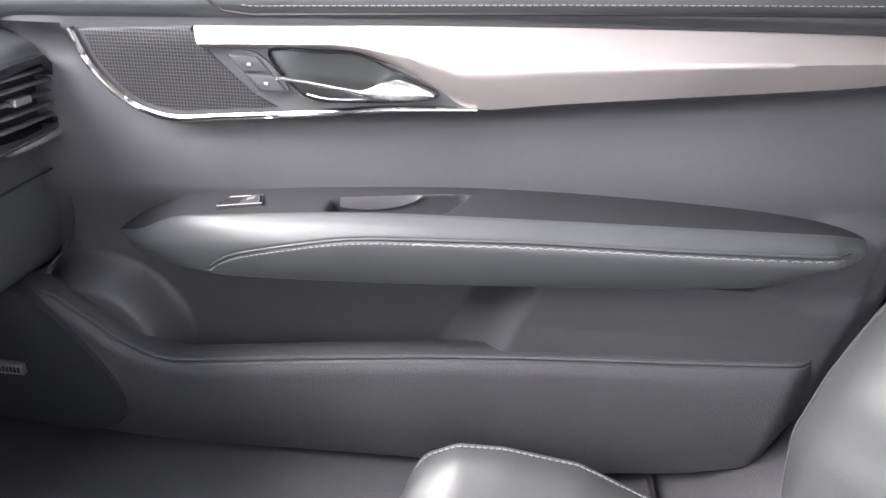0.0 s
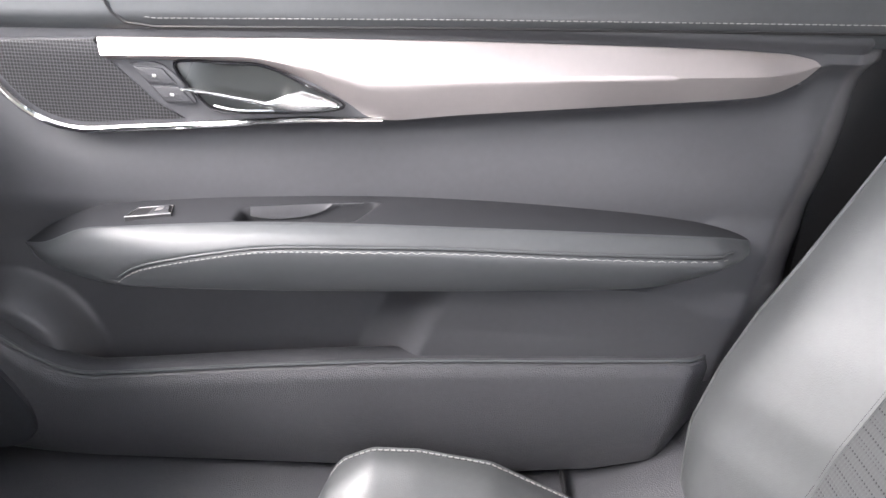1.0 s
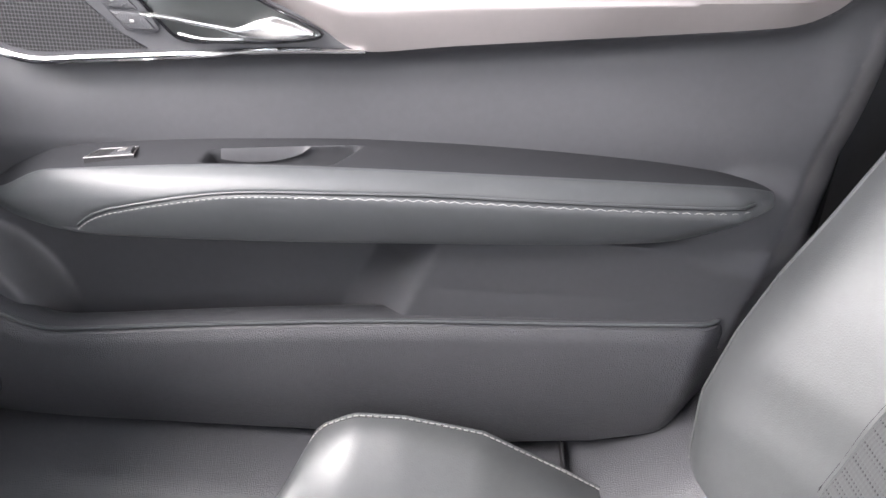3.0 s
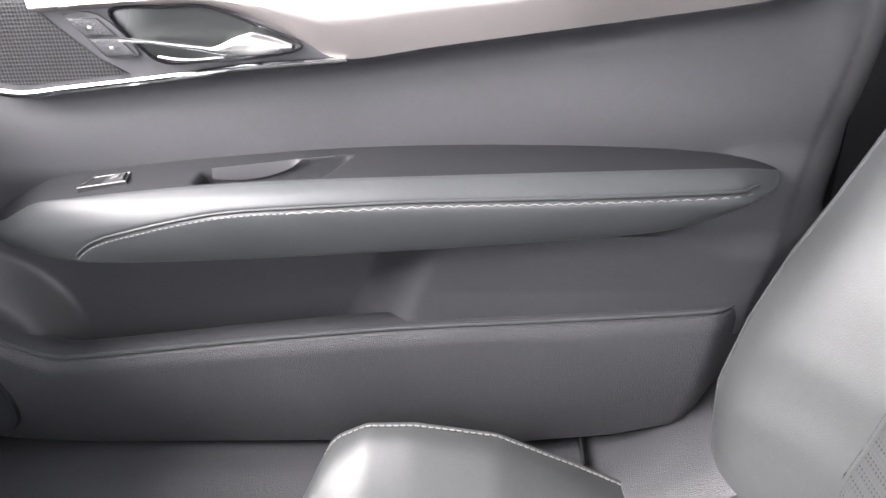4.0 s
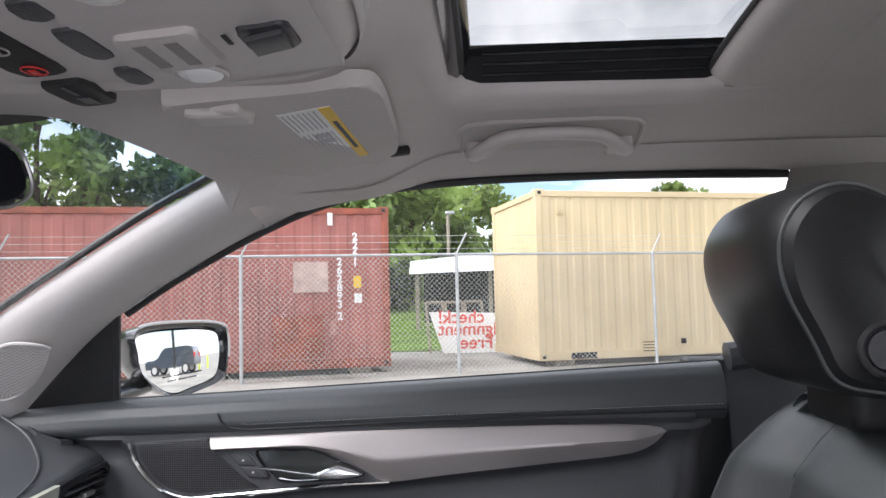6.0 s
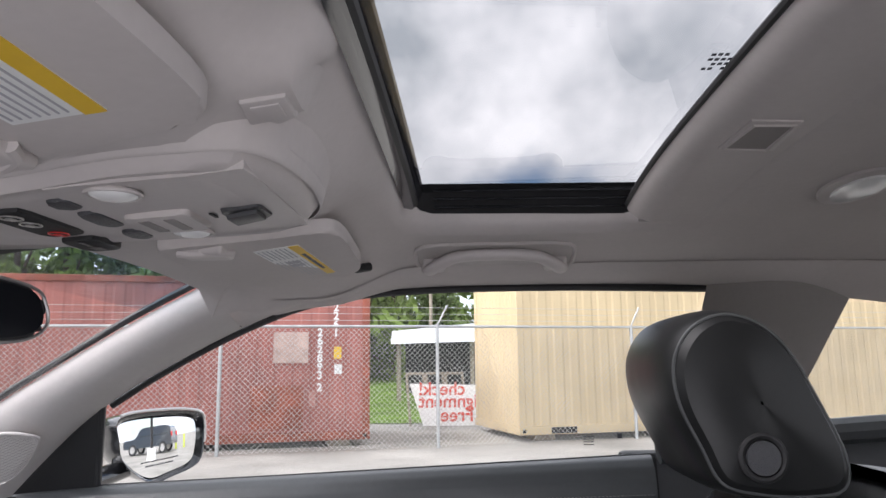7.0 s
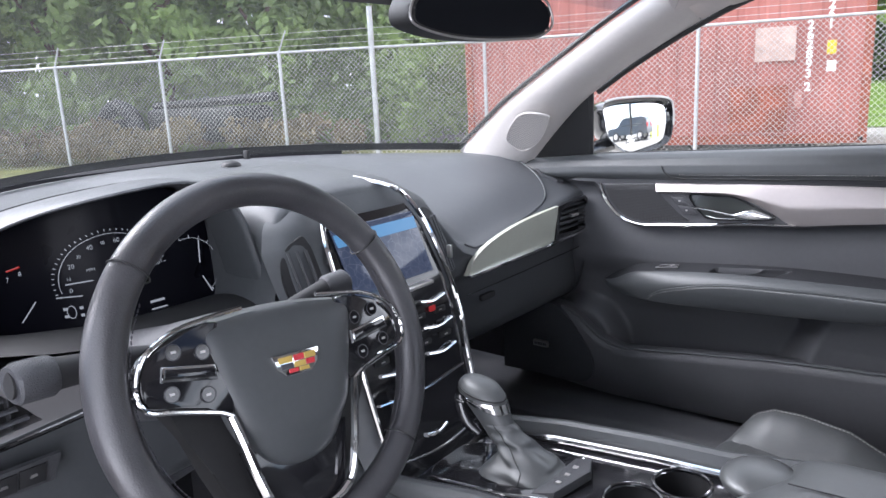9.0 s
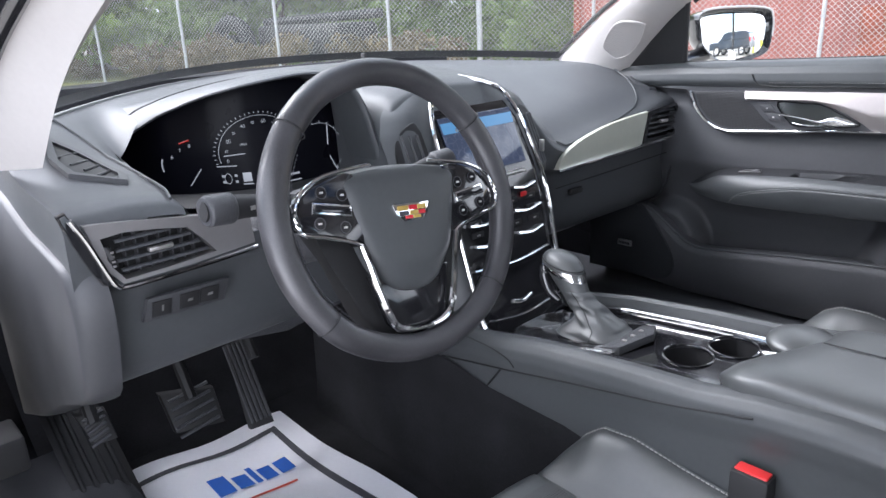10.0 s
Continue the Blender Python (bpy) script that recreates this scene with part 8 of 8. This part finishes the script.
def container(name, label, origin, along, back, length, width, height, mat, edge_mat, ribs):
    """origin: the foot of the near corner; along: direction of the long side; back: direction of the end."""
    c = group_thing(name, label, "shipping container", "shipping containers", at=tuple(origin))
    a, b, o = Vector(along), Vector(back), Vector(origin)
    P = lambda s, t, z: o + a * s + b * t + Vector((0, 0, z))

    def corrugated(p0, d, n, run, z0, z1, step):
        bm = bmesh.new()
        prev = None
        k = 0
        s = 0.0
        pts = []
        while s < run:
            for ds, dep in ((0.0, 0.0), (0.45 * step, 0.0), (0.60 * step, 0.013), (0.88 * step, 0.013)):
                if s + ds <= run:
                    pts.append((s + ds, dep))
            s += step
        pts.append((run, 0.0))
        for s, dep in pts:
            cur = [bm.verts.new(p0 + d * s + n * dep + Vector((0, 0, z))) for z in (z0, z1)]
            if prev:
                bm.faces.new((prev[0], cur[0], cur[1], prev[1]))
            prev = cur
        return bm

    part("side_wall", corrugated(P(0.12, 0.02, 0), a, b, length - 0.24, 0.22, height - 0.10, ribs), mat, c, smooth=False)
    part("end_wall", corrugated(P(0.02, 0.12, 0), b, a, width - 0.24, 0.22, height - 0.10, ribs * 0.9), mat, c, smooth=False)
    part("far_wall", join([grid(lambda u, v: P(length * u, width - 0.02, 0.2 + (height - 0.3) * v), 1, 1), grid(lambda u, v: P(length - 0.02, width * u, 0.2 + (height - 0.3) * v), 1, 1)]), mat, c)
    part("roof", grid(lambda u, v: P(length * u, width * v, height - 0.05 - 0.02 * (round(u * 60) % 2)), 60, 2), mat, c, smooth=False)
    for s in (0.0, length - 0.12):
        for t in (0.0, width - 0.12):
            pl = bmesh.new()
            m = Matrix((a, b, Vector((0, 0, 1)))).transposed().to_4x4()
            part("corner_post", box((s, t, 0.10), (s + 0.12, t + 0.12, height), 0.008, 1, Matrix.Translation(o) @ m), edge_mat, c)
            for z in (0.10, height - 0.118):
                cf = part("corner_casting", box((s - 0.006, t - 0.006, z), (s + 0.165, t + 0.165, z + 0.122), 0.01, 1, Matrix.Translation(o) @ m), edge_mat, c)
                part("casting_hole", box((s + 0.05, t - 0.0105, z + 0.035), (s + 0.11, t - 0.005, z + 0.09), 0.0, 1, Matrix.Translation(o) @ m), M_BLACK, cf)
    m = Matrix((a, b, Vector((0, 0, 1)))).transposed().to_4x4()
    for z0, z1 in ((0.10, 0.235), (height - 0.12, height - 0.02)):
        part("rail", box((0.1, 0.0, z0), (length - 0.1, 0.06, z1), 0.006, 1, Matrix.Translation(o) @ m), edge_mat, c)
        part("rail", box((0.0, 0.1, z0), (0.06, width - 0.1, z1), 0.006, 1, Matrix.Translation(o) @ m), edge_mat, c)
    for s in (0.3, length - 0.6):
        part("block", box((s, 0.1, 0.0), (s + 0.35, 0.5, 0.10), 0.01, 1, Matrix.Translation(o) @ m), M_WOOD, c)
        part("block", box((s, width - 0.5, 0.0), (s + 0.35, width - 0.1, 0.10), 0.01, 1, Matrix.Translation(o) @ m), M_WOOD, c)
    return c, P, m


RO = Vector((-1.44, 10.98, 0))
red, RP, RM = container("red_container", "weathered red steel shipping container behind the fence", RO, -FD, FN, 6.06, 2.44, 2.66, M_RED, M_RUSTRED, 0.278)
BO = Vector((0.95, 11.28, 0))
beige, BP, BM = container("beige_container", "tall beige steel shipping container behind the fence", BO, FD, FN, 12.19, 2.44, 2.92, M_BEIGE, M_BEIGE, 0.278)
RT = axes(RO, FD, (0, 0, 1))


def red_mark(s0, s1, z0, z1, mat, name, lift=0.012):
    part(name, join([box((-s1, z0, lift - 0.004), (-s0, z1, lift), 0, 1, RT)]), mat, red)


red_mark(0.98, 1.52, 1.30, 1.78, stuff_mat("faded_placard", (0.50, 0.36, 0.31), 0.7, blotch=0.25, blotch_scale=5), "faded_placard")
red_mark(0.46, 0.58, 1.36, 1.55, M_YELLOW, "yellow_sticker")
red_mark(0.45, 0.57, 1.12, 1.27, M_WHITE, "white_sticker")
red_mark(0.90, 0.98, 2.36, 2.56, M_WHITE, "white_tag")
red_mark(0.86, 0.96, 0.62, 0.86, stuff_mat("pale_patch", (0.42, 0.20, 0.17), 0.7), "pale_patch")
red_mark(1.05, 1.85, 0.28, 0.95, M_RUSTRED, "repainted_patch", 0.009)


def stack_text(chars, s, z, step, size):
    part("stencilled_number", join([letters(ch, size, RT @ Matrix.Translation((-s, z - step * k, 0.016)), 0.001, 0.006) for k, ch in enumerate(chars)]), M_WHITE, red)


stack_text("2261", 0.55, 2.12, 0.135, 0.17)
stack_text("262893", 0.80, 1.72, 0.135, 0.17)
stack_text("2", 0.80, 0.86, 0.135, 0.17)
part("tie_ring", sweep([BP(0.43 + 0.05 * math.cos(a), -0.01, 2.60 + 0.10 * math.sin(a)) for a in np.linspace(math.pi, 2 * math.pi, 13)], 0.012, 6), M_BEIGE, beige)
part("fork_pocket", box((0.55, -0.008, 0.115), (1.0, 0.0, 0.215), 0, 1, BM @ Matrix.Identity(4) if False else Matrix.Translation(BO) @ BM), M_BLACK, beige)

# chain-link fence
POSTS = [(15.6, 15.6), (12.4, 14.62), (9.2, 13.62), (6.05, 12.62), (2.89, 11.62), (-0.33, 10.53), (-3.42, 9.66), (-6.45, 8.70), (-7.86, 7.62), (-9.20, 6.85), (-11.3, 5.97), (-13.3, 5.1), (-15.3, 4.2), (-17.4, 3.2), (-19.5, 2.0), (-21.5, 0.6)]
fence = group_thing("chain_link_fence", "galvanised chain-link fence with barbed wire arms", "fence", at=(0, 9.0, 0))
for i, (x, y) in enumerate(POSTS):
    thick = 0.045 if i in (8,) else 0.028
    tall = 2.45 if i in (8,) else 1.86
    p = part("post", rod((x, y, 0), (x, y, tall), thick, 10), M_GALV, fence)
    if i != 8:
        part("barb_arm", rod((x, y, 1.84), (x + 0.16, y + 0.04, 2.16), 0.014, 6), M_GALV, p)
for i in range(len(POSTS) - 1):
    a, b = Vector((*POSTS[i], 1.83)), Vector((*POSTS[i + 1], 1.83))
    part("top_rail", rod(a, b, 0.021, 8), M_GALV, fence)
    for k in range(3):
        off = Vector((0.05 + 0.05 * k, 0.01 + 0.012 * k, 0.09 + 0.10 * k))
        part("barbed_wire", rod(a + off, b + off, 0.003, 4), M_WIRE, fence)


def link_mesh_panel():
    verts, faces = [], []

    def strand(p, q, w):
        d = (q - p).normalized()
        n = d.cross(FN).normalized() * w
        k = len(verts)
        verts.extend([tuple(p + n), tuple(q + n), tuple(q - n), tuple(p - n)])
        faces.append((k, k + 1, k + 2, k + 3))
        m = FN * w
        k = len(verts)
        verts.extend([tuple(p + m), tuple(q + m), tuple(q - m), tuple(p - m)])
        faces.append((k, k + 1, k + 2, k + 3))

    h, step, w = 1.80, 0.078, 0.0030
    for i in range(len(POSTS) - 1):
        a, b = Vector((*POSTS[i], 0.02)), Vector((*POSTS[i + 1], 0.02))
        L = (b - a).length
        d = (b - a) / L
        up = Vector((0, 0, 1))
        k = -int(h / step) - 1
        while k * step < L:
            s = k * step
            for sgn in (1, -1):
                s0, z0, s1, z1 = (s, 0, s + h, h) if sgn > 0 else (s + h, 0, s, h)
                lo, hi = 0.0, 1.0
                ds = s1 - s0
                for lim in (0.0, L):
                    t = (lim - s0) / ds
                    if (lim == 0.0) == (ds > 0):
                        lo = max(lo, t)
                    else:
                        hi = min(hi, t)
                if hi - lo > 0.01:
                    strand(a + d * (s0 + ds * lo) + up * h * lo, a + d * (s0 + ds * hi) + up * h * hi, w)
            k += 1
    me = bpy.data.meshes.new("chain_link")
    me.from_pydata(verts, [], faces)
    me.materials.append(M_WIRE)
    ob = new("chain_link", me)
    ob.parent = fence
    ob.matrix_parent_inverse = Matrix.Translation(fence.location).inverted()
    ob["kind"] = "stuff"


link_mesh_panel()

# lawn and verge
lawn = link_mesh("lawn", join([grid(lambda u, v: (-40 + 48 * u, 15.3 + 1.2 * math.sin(u * 40) * 0.1 + 40 * v, 0.02 + 0.9 * ease(v, 0.02, 0.5)), 24, 12), ]), M_GRASS)
tagged(lawn, "bright green mown lawn rising behind the containers", "lawn", kind="structure")
verge = link_mesh("verge", grid(lambda u, v: (-6.2 - 30 * u, 8.2 - 9.5 * u - 2.3 + 4.5 * v + 0.15 * math.sin(60 * u), 0.012), 40, 4), stuff_mat("dry_grass", (0.17, 0.175, 0.075), 0.95, grain=0.9, grain_scale=25, blotch=0.4, blotch_scale=1.0, spec=0.2))
tagged(verge, "dry yellow-green grass verge along the fence", "grass verge", kind="structure")


def scatter_leaves(clumps, per, size, seed):
    """Small bent leaf blades round the given clumps (centre, radius)."""
    rng = np.random.default_rng(seed)
    verts, faces = [], []
    for c, r in clumps:
        pts = rng.normal(size=(per, 3))
        pts /= np.linalg.norm(pts, axis=1)[:, None]
        pts *= (rng.random(per)[:, None] ** 0.4) * r
        pts[:, 2] *= 0.75
        for p in pts:
            q = np.array(c) + p
            a = rng.normal(size=3)
            a /= np.linalg.norm(a)
            b = np.cross(a, rng.normal(size=3))
            b /= np.linalg.norm(b)
            s = size * (0.6 + 0.8 * rng.random())
            k = len(verts)
            verts.extend([tuple(q - a * s), tuple(q + b * s * 0.45), tuple(q + a * s), tuple(q - b * s * 0.45)])
            faces.append((k, k + 1, k + 2, k + 3))
    return verts, faces


def crown_object(name, clumps, per, size, seed, mat, parent=None):
    v, f = scatter_leaves(clumps, per, size, seed)
    me = bpy.data.meshes.new(name)
    me.from_pydata(v, [], f)
    me.materials.append(mat)
    ob = new(name, me)
    if parent is not None:
        ob.parent = parent
        ob.matrix_parent_inverse = Matrix.Translation(parent.location).inverted()
    return ob


def tree(x, y, h, spread, seed, mat, per=70, size=0.13, low=0.35, z=0.0):
    rng = np.random.default_rng(seed)
    t = group_thing("tree", "leafy broad-leaved tree with a brown trunk", "tree", "trees behind the fence", at=(x, y, z))
    bms = [sweep([(x + 0.1 * math.sin(k + seed), y + 0.1 * math.cos(k * 1.3 + seed), z + h * 0.8 * k / 6) for k in range(7)], lambda q: (0.02 * h) * (1 - 0.75 * q) + 0.02, 8)]
    clumps = []
    for k in range(16):
        a, zz = rng.random() * 6.28, h * (low + (1 - low) * rng.random())
        rr = spread * (0.25 + 0.75 * rng.random()) * (1.05 - 0.6 * ((zz / h - low) / (1 - low)))
        c = (x + rr * math.cos(a), y + rr * math.sin(a), z + zz)
        clumps.append((c, spread * (0.28 + 0.22 * rng.random())))
        if k < 8:
            z0 = z + max(0.2 * h, zz - 0.25 * h)
            bms.append(sweep([(x, y, z0 if z0 < z + 0.75 * h else z + 0.7 * h), ((x + c[0]) / 2, (y + c[1]) / 2, (z0 + c[2]) / 2 + 0.1), c], lambda q: 0.007 * h * (1 - 0.8 * q) + 0.008, 5))
    part("trunk", join(bms), M_BARK, t)
    crown_object("crown", clumps, per, size, seed, mat, t)


rngt = np.random.default_rng(7)
spots = [(-13.5, 10.2, 8.0), (-12.0, 12.0, 9.0), (-15.5, 8.6, 8.5), (-17.5, 7.0, 8.0), (-19.0, 5.2, 8.0), (-21.0, 3.4, 9.0), (-10.5, 13.5, 9.0), (-17.0, 11.5, 10.0), (-21.0, 9.0, 10.5), (-24.0, 6.0, 10.5), (-24.5, 1.5, 9.5), (-14.0, 15.0, 11.0)]
for k, (x, y, h) in enumerate(spots):
    tree(x, y, h, 2.3 + 0.5 * rngt.random(), 20 + k, M_LEAF if k % 3 else M_LEAFDARK, per=230, size=0.18, low=0.10)
far_spots = [(-14, 34, 13), (-10.5, 37, 14.5), (-7.5, 33, 9.0), (-4.5, 36, 8.2), (-2.2, 40, 8.4), (0.6, 42, 7.4), (-17, 38, 14), (-22, 33, 14), (-28, 30, 14), (3.0, 46, 6.5), (11.6, 47, 8.8), (13.4, 48, 8.4), (-34, 26, 14), (-12, 28, 10.5), (-6.5, 29, 9.0), (-3.2, 31, 7.0), (-13.5, 31, 13), (-16.5, 28, 12), (-19.5, 27, 12), (-10, 30, 11), (-8.2, 36, 12), (-23, 25, 13)]
for k, (x, y, h) in enumerate(far_spots):
    tree(x, y, h, 2.6 + 0.6 * rngt.random(), 60 + k, M_LEAF if k % 2 else M_LEAFDARK, per=230, size=0.27, low=0.16)


def thicket(name, label, pts, seed, mat, per, size):
    clumps = []
    rng = np.random.default_rng(seed)
    for (x, y, r, z) in pts:
        clumps.append(((x + rng.normal() * 0.3, y + rng.normal() * 0.3, z), r))
    ob = crown_object(name, clumps, per, size, seed, mat)
    tagged(ob, label, "thicket", kind="stuff")


rw = np.random.default_rng(11)
line = []
for k in range(300):
    q = rw.random()
    deep = rw.random()
    x, y = -8.8 - 17 * q - 2.0 * deep, 10.8 - 10.0 * q + 4.0 * deep
    line.append((x, y, 0.6 + 0.6 * rw.random(), 0.3 + (2.2 + 3.8 * deep) * rw.random()))
thicket("woodland_edge", "dense green undergrowth behind the fence", line, 3, M_LEAFDARK, 150, 0.13)
brush = []
for k in range(60):
    q = rw.random()
    brush.append((-8.5 - 14 * q, 8.6 - 7.2 * q + 0.6 * rw.random(), 0.35, 0.15 + 0.5 * rw.random()))
thicket("dry_brush", "dry brown brush along the fence foot", brush, 5, M_BRUSH, 190, 0.07)
back = []
for k in range(120):
    back.append((-26 + 34 * rw.random(), 30 + 6 * rw.random(), 1.4, 0.6 + 2.6 * rw.random()))
thicket("far_hedge", "dense green hedge beyond the lawn", back, 9, M_LEAFDARK, 130, 0.22)

# open-sided shed, leaning frames and the banner seen from behind
shed = group_thing("tin_roof_shed", "open shed with a pale tin roof", "shed", at=(0.5, 23, 0))
part("roof", join([plate([(-2.2, 2.28), (3.6, 2.75), (3.6, 2.82), (-2.2, 2.35)], lambda u, v, w: (u, 21.4 + w, v), 3.0), plate([(-2.2, 1.92), (3.6, 2.02), (3.6, 2.78), (-2.2, 2.32)], lambda u, v, w: (u, 20.6 + 0.9 * (v - 1.9) + w, v), 0.04)]), M_TIN, shed, "ribbed pale tin roof")
for x in (-2.0, 0.2, 2.6):
    part("post", box((x - 0.06, 20.95, 0.25), (x + 0.06, 21.07, 2.1)), M_WOOD, shed)
part("back_wall", box((-2.1, 24.2, 0.25), (3.5, 24.3, 2.3)), M_BLACK, shed)
part("clutter", join([box((-1.6, 22, 0.25), (-0.9, 22.7, 1.0), 0.05), box((-0.4, 22, 0.25), (0.3, 22.8, 1.25), 0.05), rod((0.8, 22, 0.6), (0.8, 22.3, 0.6), 0.4, 14)]), M_TYRE, shed)
for k in range(3):
    fr_ = group_thing("leaning_frame", "weathered wooden frame leaning behind the banner", "wooden frame", "leaning frames", at=(-0.9 + 0.45 * k, 14.9, 0))
    x = -1.12 + 0.42 * k
    part("timber", rod((x, 14.75, 0), (x - 0.10, 15.0, 1.10), 0.03, 6), M_WOOD, fr_)
    part("timber", rod((x + 0.36, 14.75, 0), (x + 0.26, 15.0, 1.10), 0.03, 6), M_WOOD, fr_)
    part("crossbar", rod((x - 0.10, 15.0, 1.08), (x + 0.26, 15.0, 1.08), 0.03, 6), M_WOOD, fr_)
ban = group_thing("banner", "white vinyl banner with red lettering seen in reverse", "banner", at=(-0.3, 14.5, 0))
BA = [(-1.13, 0.86), (0.75, 0.80), (0.75, -0.0), (-0.83, 0.0)]
part("sheet", plate(BA, lambda u, v, w: (u, 14.5 + 0.25 * v + w, v + 0.02), 0.008), M_WHITE, ban, "white vinyl sheet")
for t, left, z in (("check!", -0.92, 0.62), ("alignment", -0.93, 0.37), ("Free", -0.47, 0.09)):
    bm = letters(t, 0.38, Matrix.Identity(4), 0.001, 0.006)
    x = left + max(v.co.x for v in bm.verts)
    bmesh.ops.transform(bm, matrix=Matrix.Translation((x, 14.488 + 0.25 * z, z + 0.02)) @ Matrix(((-1, 0, 0, 0), (0, 0.25, -1, 0), (0, 1, 0, 0), (0, 0, 0, 1))), verts=bm.verts)
    part("lettering", bm, M_REDINK, ban)
pole = group_thing("utility_pole", "tall wooden utility pole beyond the yard", "utility pole", at=(-1.2, 25, 0))
part("shaft", rod((-1.25, 25, 0), (-1.25, 25, 4.3), 0.06, 8), M_WOOD, pole)
part("lamp_head", box((-1.35, 24.9, 4.2), (-1.0, 25.1, 4.3), 0.02), M_GALV, pole)

# old machine wheel behind the fence
tyre = group_thing("tractor_tyre", "large old black tractor tyre behind the fence", "tyre", at=(-14.2, 6.2, 0))
part("tread", grid(lambda u, v: Vector((-14.2, 6.6, 0.62)) + (lambda a, b: (FD * math.cos(a) + Vector((0, 0, 1)) * math.sin(a)) * (0.45 + 0.16 * math.cos(b)) + FN * 0.16 * math.sin(b))(2 * math.pi * u, 2 * math.pi * v), 36, 12, closed_u=True, closed_v=True), M_TYRE, tyre)
part("hub", rod(Vector((-14.2, 6.6, 0.62)) - FN * 0.1, Vector((-14.2, 6.6, 0.62)) + FN * 0.1, 0.22, 16), M_TYRE, tyre)
mach = group_thing("farm_machine", "dark disused farm machine behind the fence", "machine", at=(-12.6, 7.4, 0))
part("body", box((-13.9, 7.0, 0.35), (-10.9, 8.0, 1.0), 0.12, 3), M_TYRE, mach)
part("boom", rod((-13.8, 7.2, 1.05), (-10.6, 7.8, 1.15), 0.09, 8), M_TYRE, mach)

# parked vehicle that shows in the door mirror
SUVO, SUVA = Vector((18.9, 7.3, 0)), radians(133)
suv = group_thing("parked_suv", "parked black sport utility vehicle across the yard", "car", at=tuple(SUVO))
SM = Matrix.Translation(SUVO) @ Matrix.Rotation(SUVA, 4, "Z")
side = curve_through([(-2.3, 0.45), (-2.35, 0.85), (-2.2, 1.02), (-1.25, 1.10), (-0.65, 1.68), (0.4, 1.74), (1.9, 1.68), (2.25, 1.1), (2.3, 0.5)], 4)


def suv_at(u, v):
    i = int(u * (len(side) - 1) + 0.5)
    x, z = side[i]
    w = 0.92 - 0.14 * ease(z, 1.05, 1.7)
    y = -1 + 2 * v
    return SM @ Vector((x, w * y, z if abs(y) < 0.99 else z))


part("body", join([grid(suv_at, len(side) - 1, 6), plate(side, lambda u, v, w: SM @ Vector((u, -0.92 + 0.14 * ease(v, 1.05, 1.7) + w, v)), 0.05), plate(side, lambda u, v, w: SM @ Vector((u, 0.92 - 0.14 * ease(v, 1.05, 1.7) - w, v)), 0.05)]), M_PAINT, suv, "glossy black body")
for x in (-1.45, 1.45):
    for y in (-0.82, 0.82):
        wl_ = part("wheel", rod(SM @ Vector((x, y - 0.12, 0.37)), SM @ Vector((x, y + 0.12, 0.37)), 0.37, 24), M_TYRE, suv)
        part("rim", rod(SM @ Vector((x, y - 0.13, 0.37)), SM @ Vector((x, y + 0.13, 0.37)), 0.23, 16), M_SILVER, wl_)
M_DGLASS = stuff_mat("dark_car_glass", (0.02, 0.024, 0.028), 0.05, blotch=0.05)
for y, sgn in ((-0.925, -1), (0.925, 1)):
    for a, b in ((-0.95, -0.1), (0.0, 0.85), (0.95, 1.85)):
        part("window", plate([(a + 0.15 * (a < -0.5), 1.14), (b, 1.14), (b, 1.58), (a + 0.45 * (a < -0.5), 1.58)], lambda u, v, w: SM @ Vector((u, sgn * (0.925 - 0.14 * ease(v, 1.05, 1.7)) - sgn * w, v)), 0.02), M_DGLASS, suv)
part("rear_window", plate([(-0.65, 1.2), (0.65, 1.2), (0.58, 1.58), (-0.58, 1.58)], lambda u, v, w: SM @ Vector((2.28 - 0.55 * (v - 1.1) - w, u, v)), 0.02), M_DGLASS, suv)
for y in (-0.75, 0.75):
    part("tail_lamp", box((2.22, y - 0.1, 0.95), (2.32, y + 0.1, 1.25), 0.02, 1, SM), M_REDPLAST, suv, "red tail lamp")

lp = group_thing("yard_lamp_post", "slim dark post with a white painted foot in the yard", "lamp post", at=(13.2, 5.4, 0))
part("shaft", rod((13.2, 5.4, 0), (13.2, 5.4, 6.5), 0.09, 12), M_BLACK, lp)
part("painted_foot", rod((13.2, 5.4, 0), (13.2, 5.4, 0.55), 0.30, 16, 0.26), M_WHITE, lp, "white painted foot")
for k in range(2):
    bo = group_thing("bollard", "yellow-green marker bollard in the yard", "bollard", "marker bollards", at=(19.6 + 0.2 * k, 10.2 + 1.1 * k, 0))
    part("tube", rod((19.6 + 0.2 * k, 10.2 + 1.1 * k, 0), (19.6 + 0.2 * k, 10.2 + 1.1 * k, 0.95), 0.10, 12), M_LIME, bo)
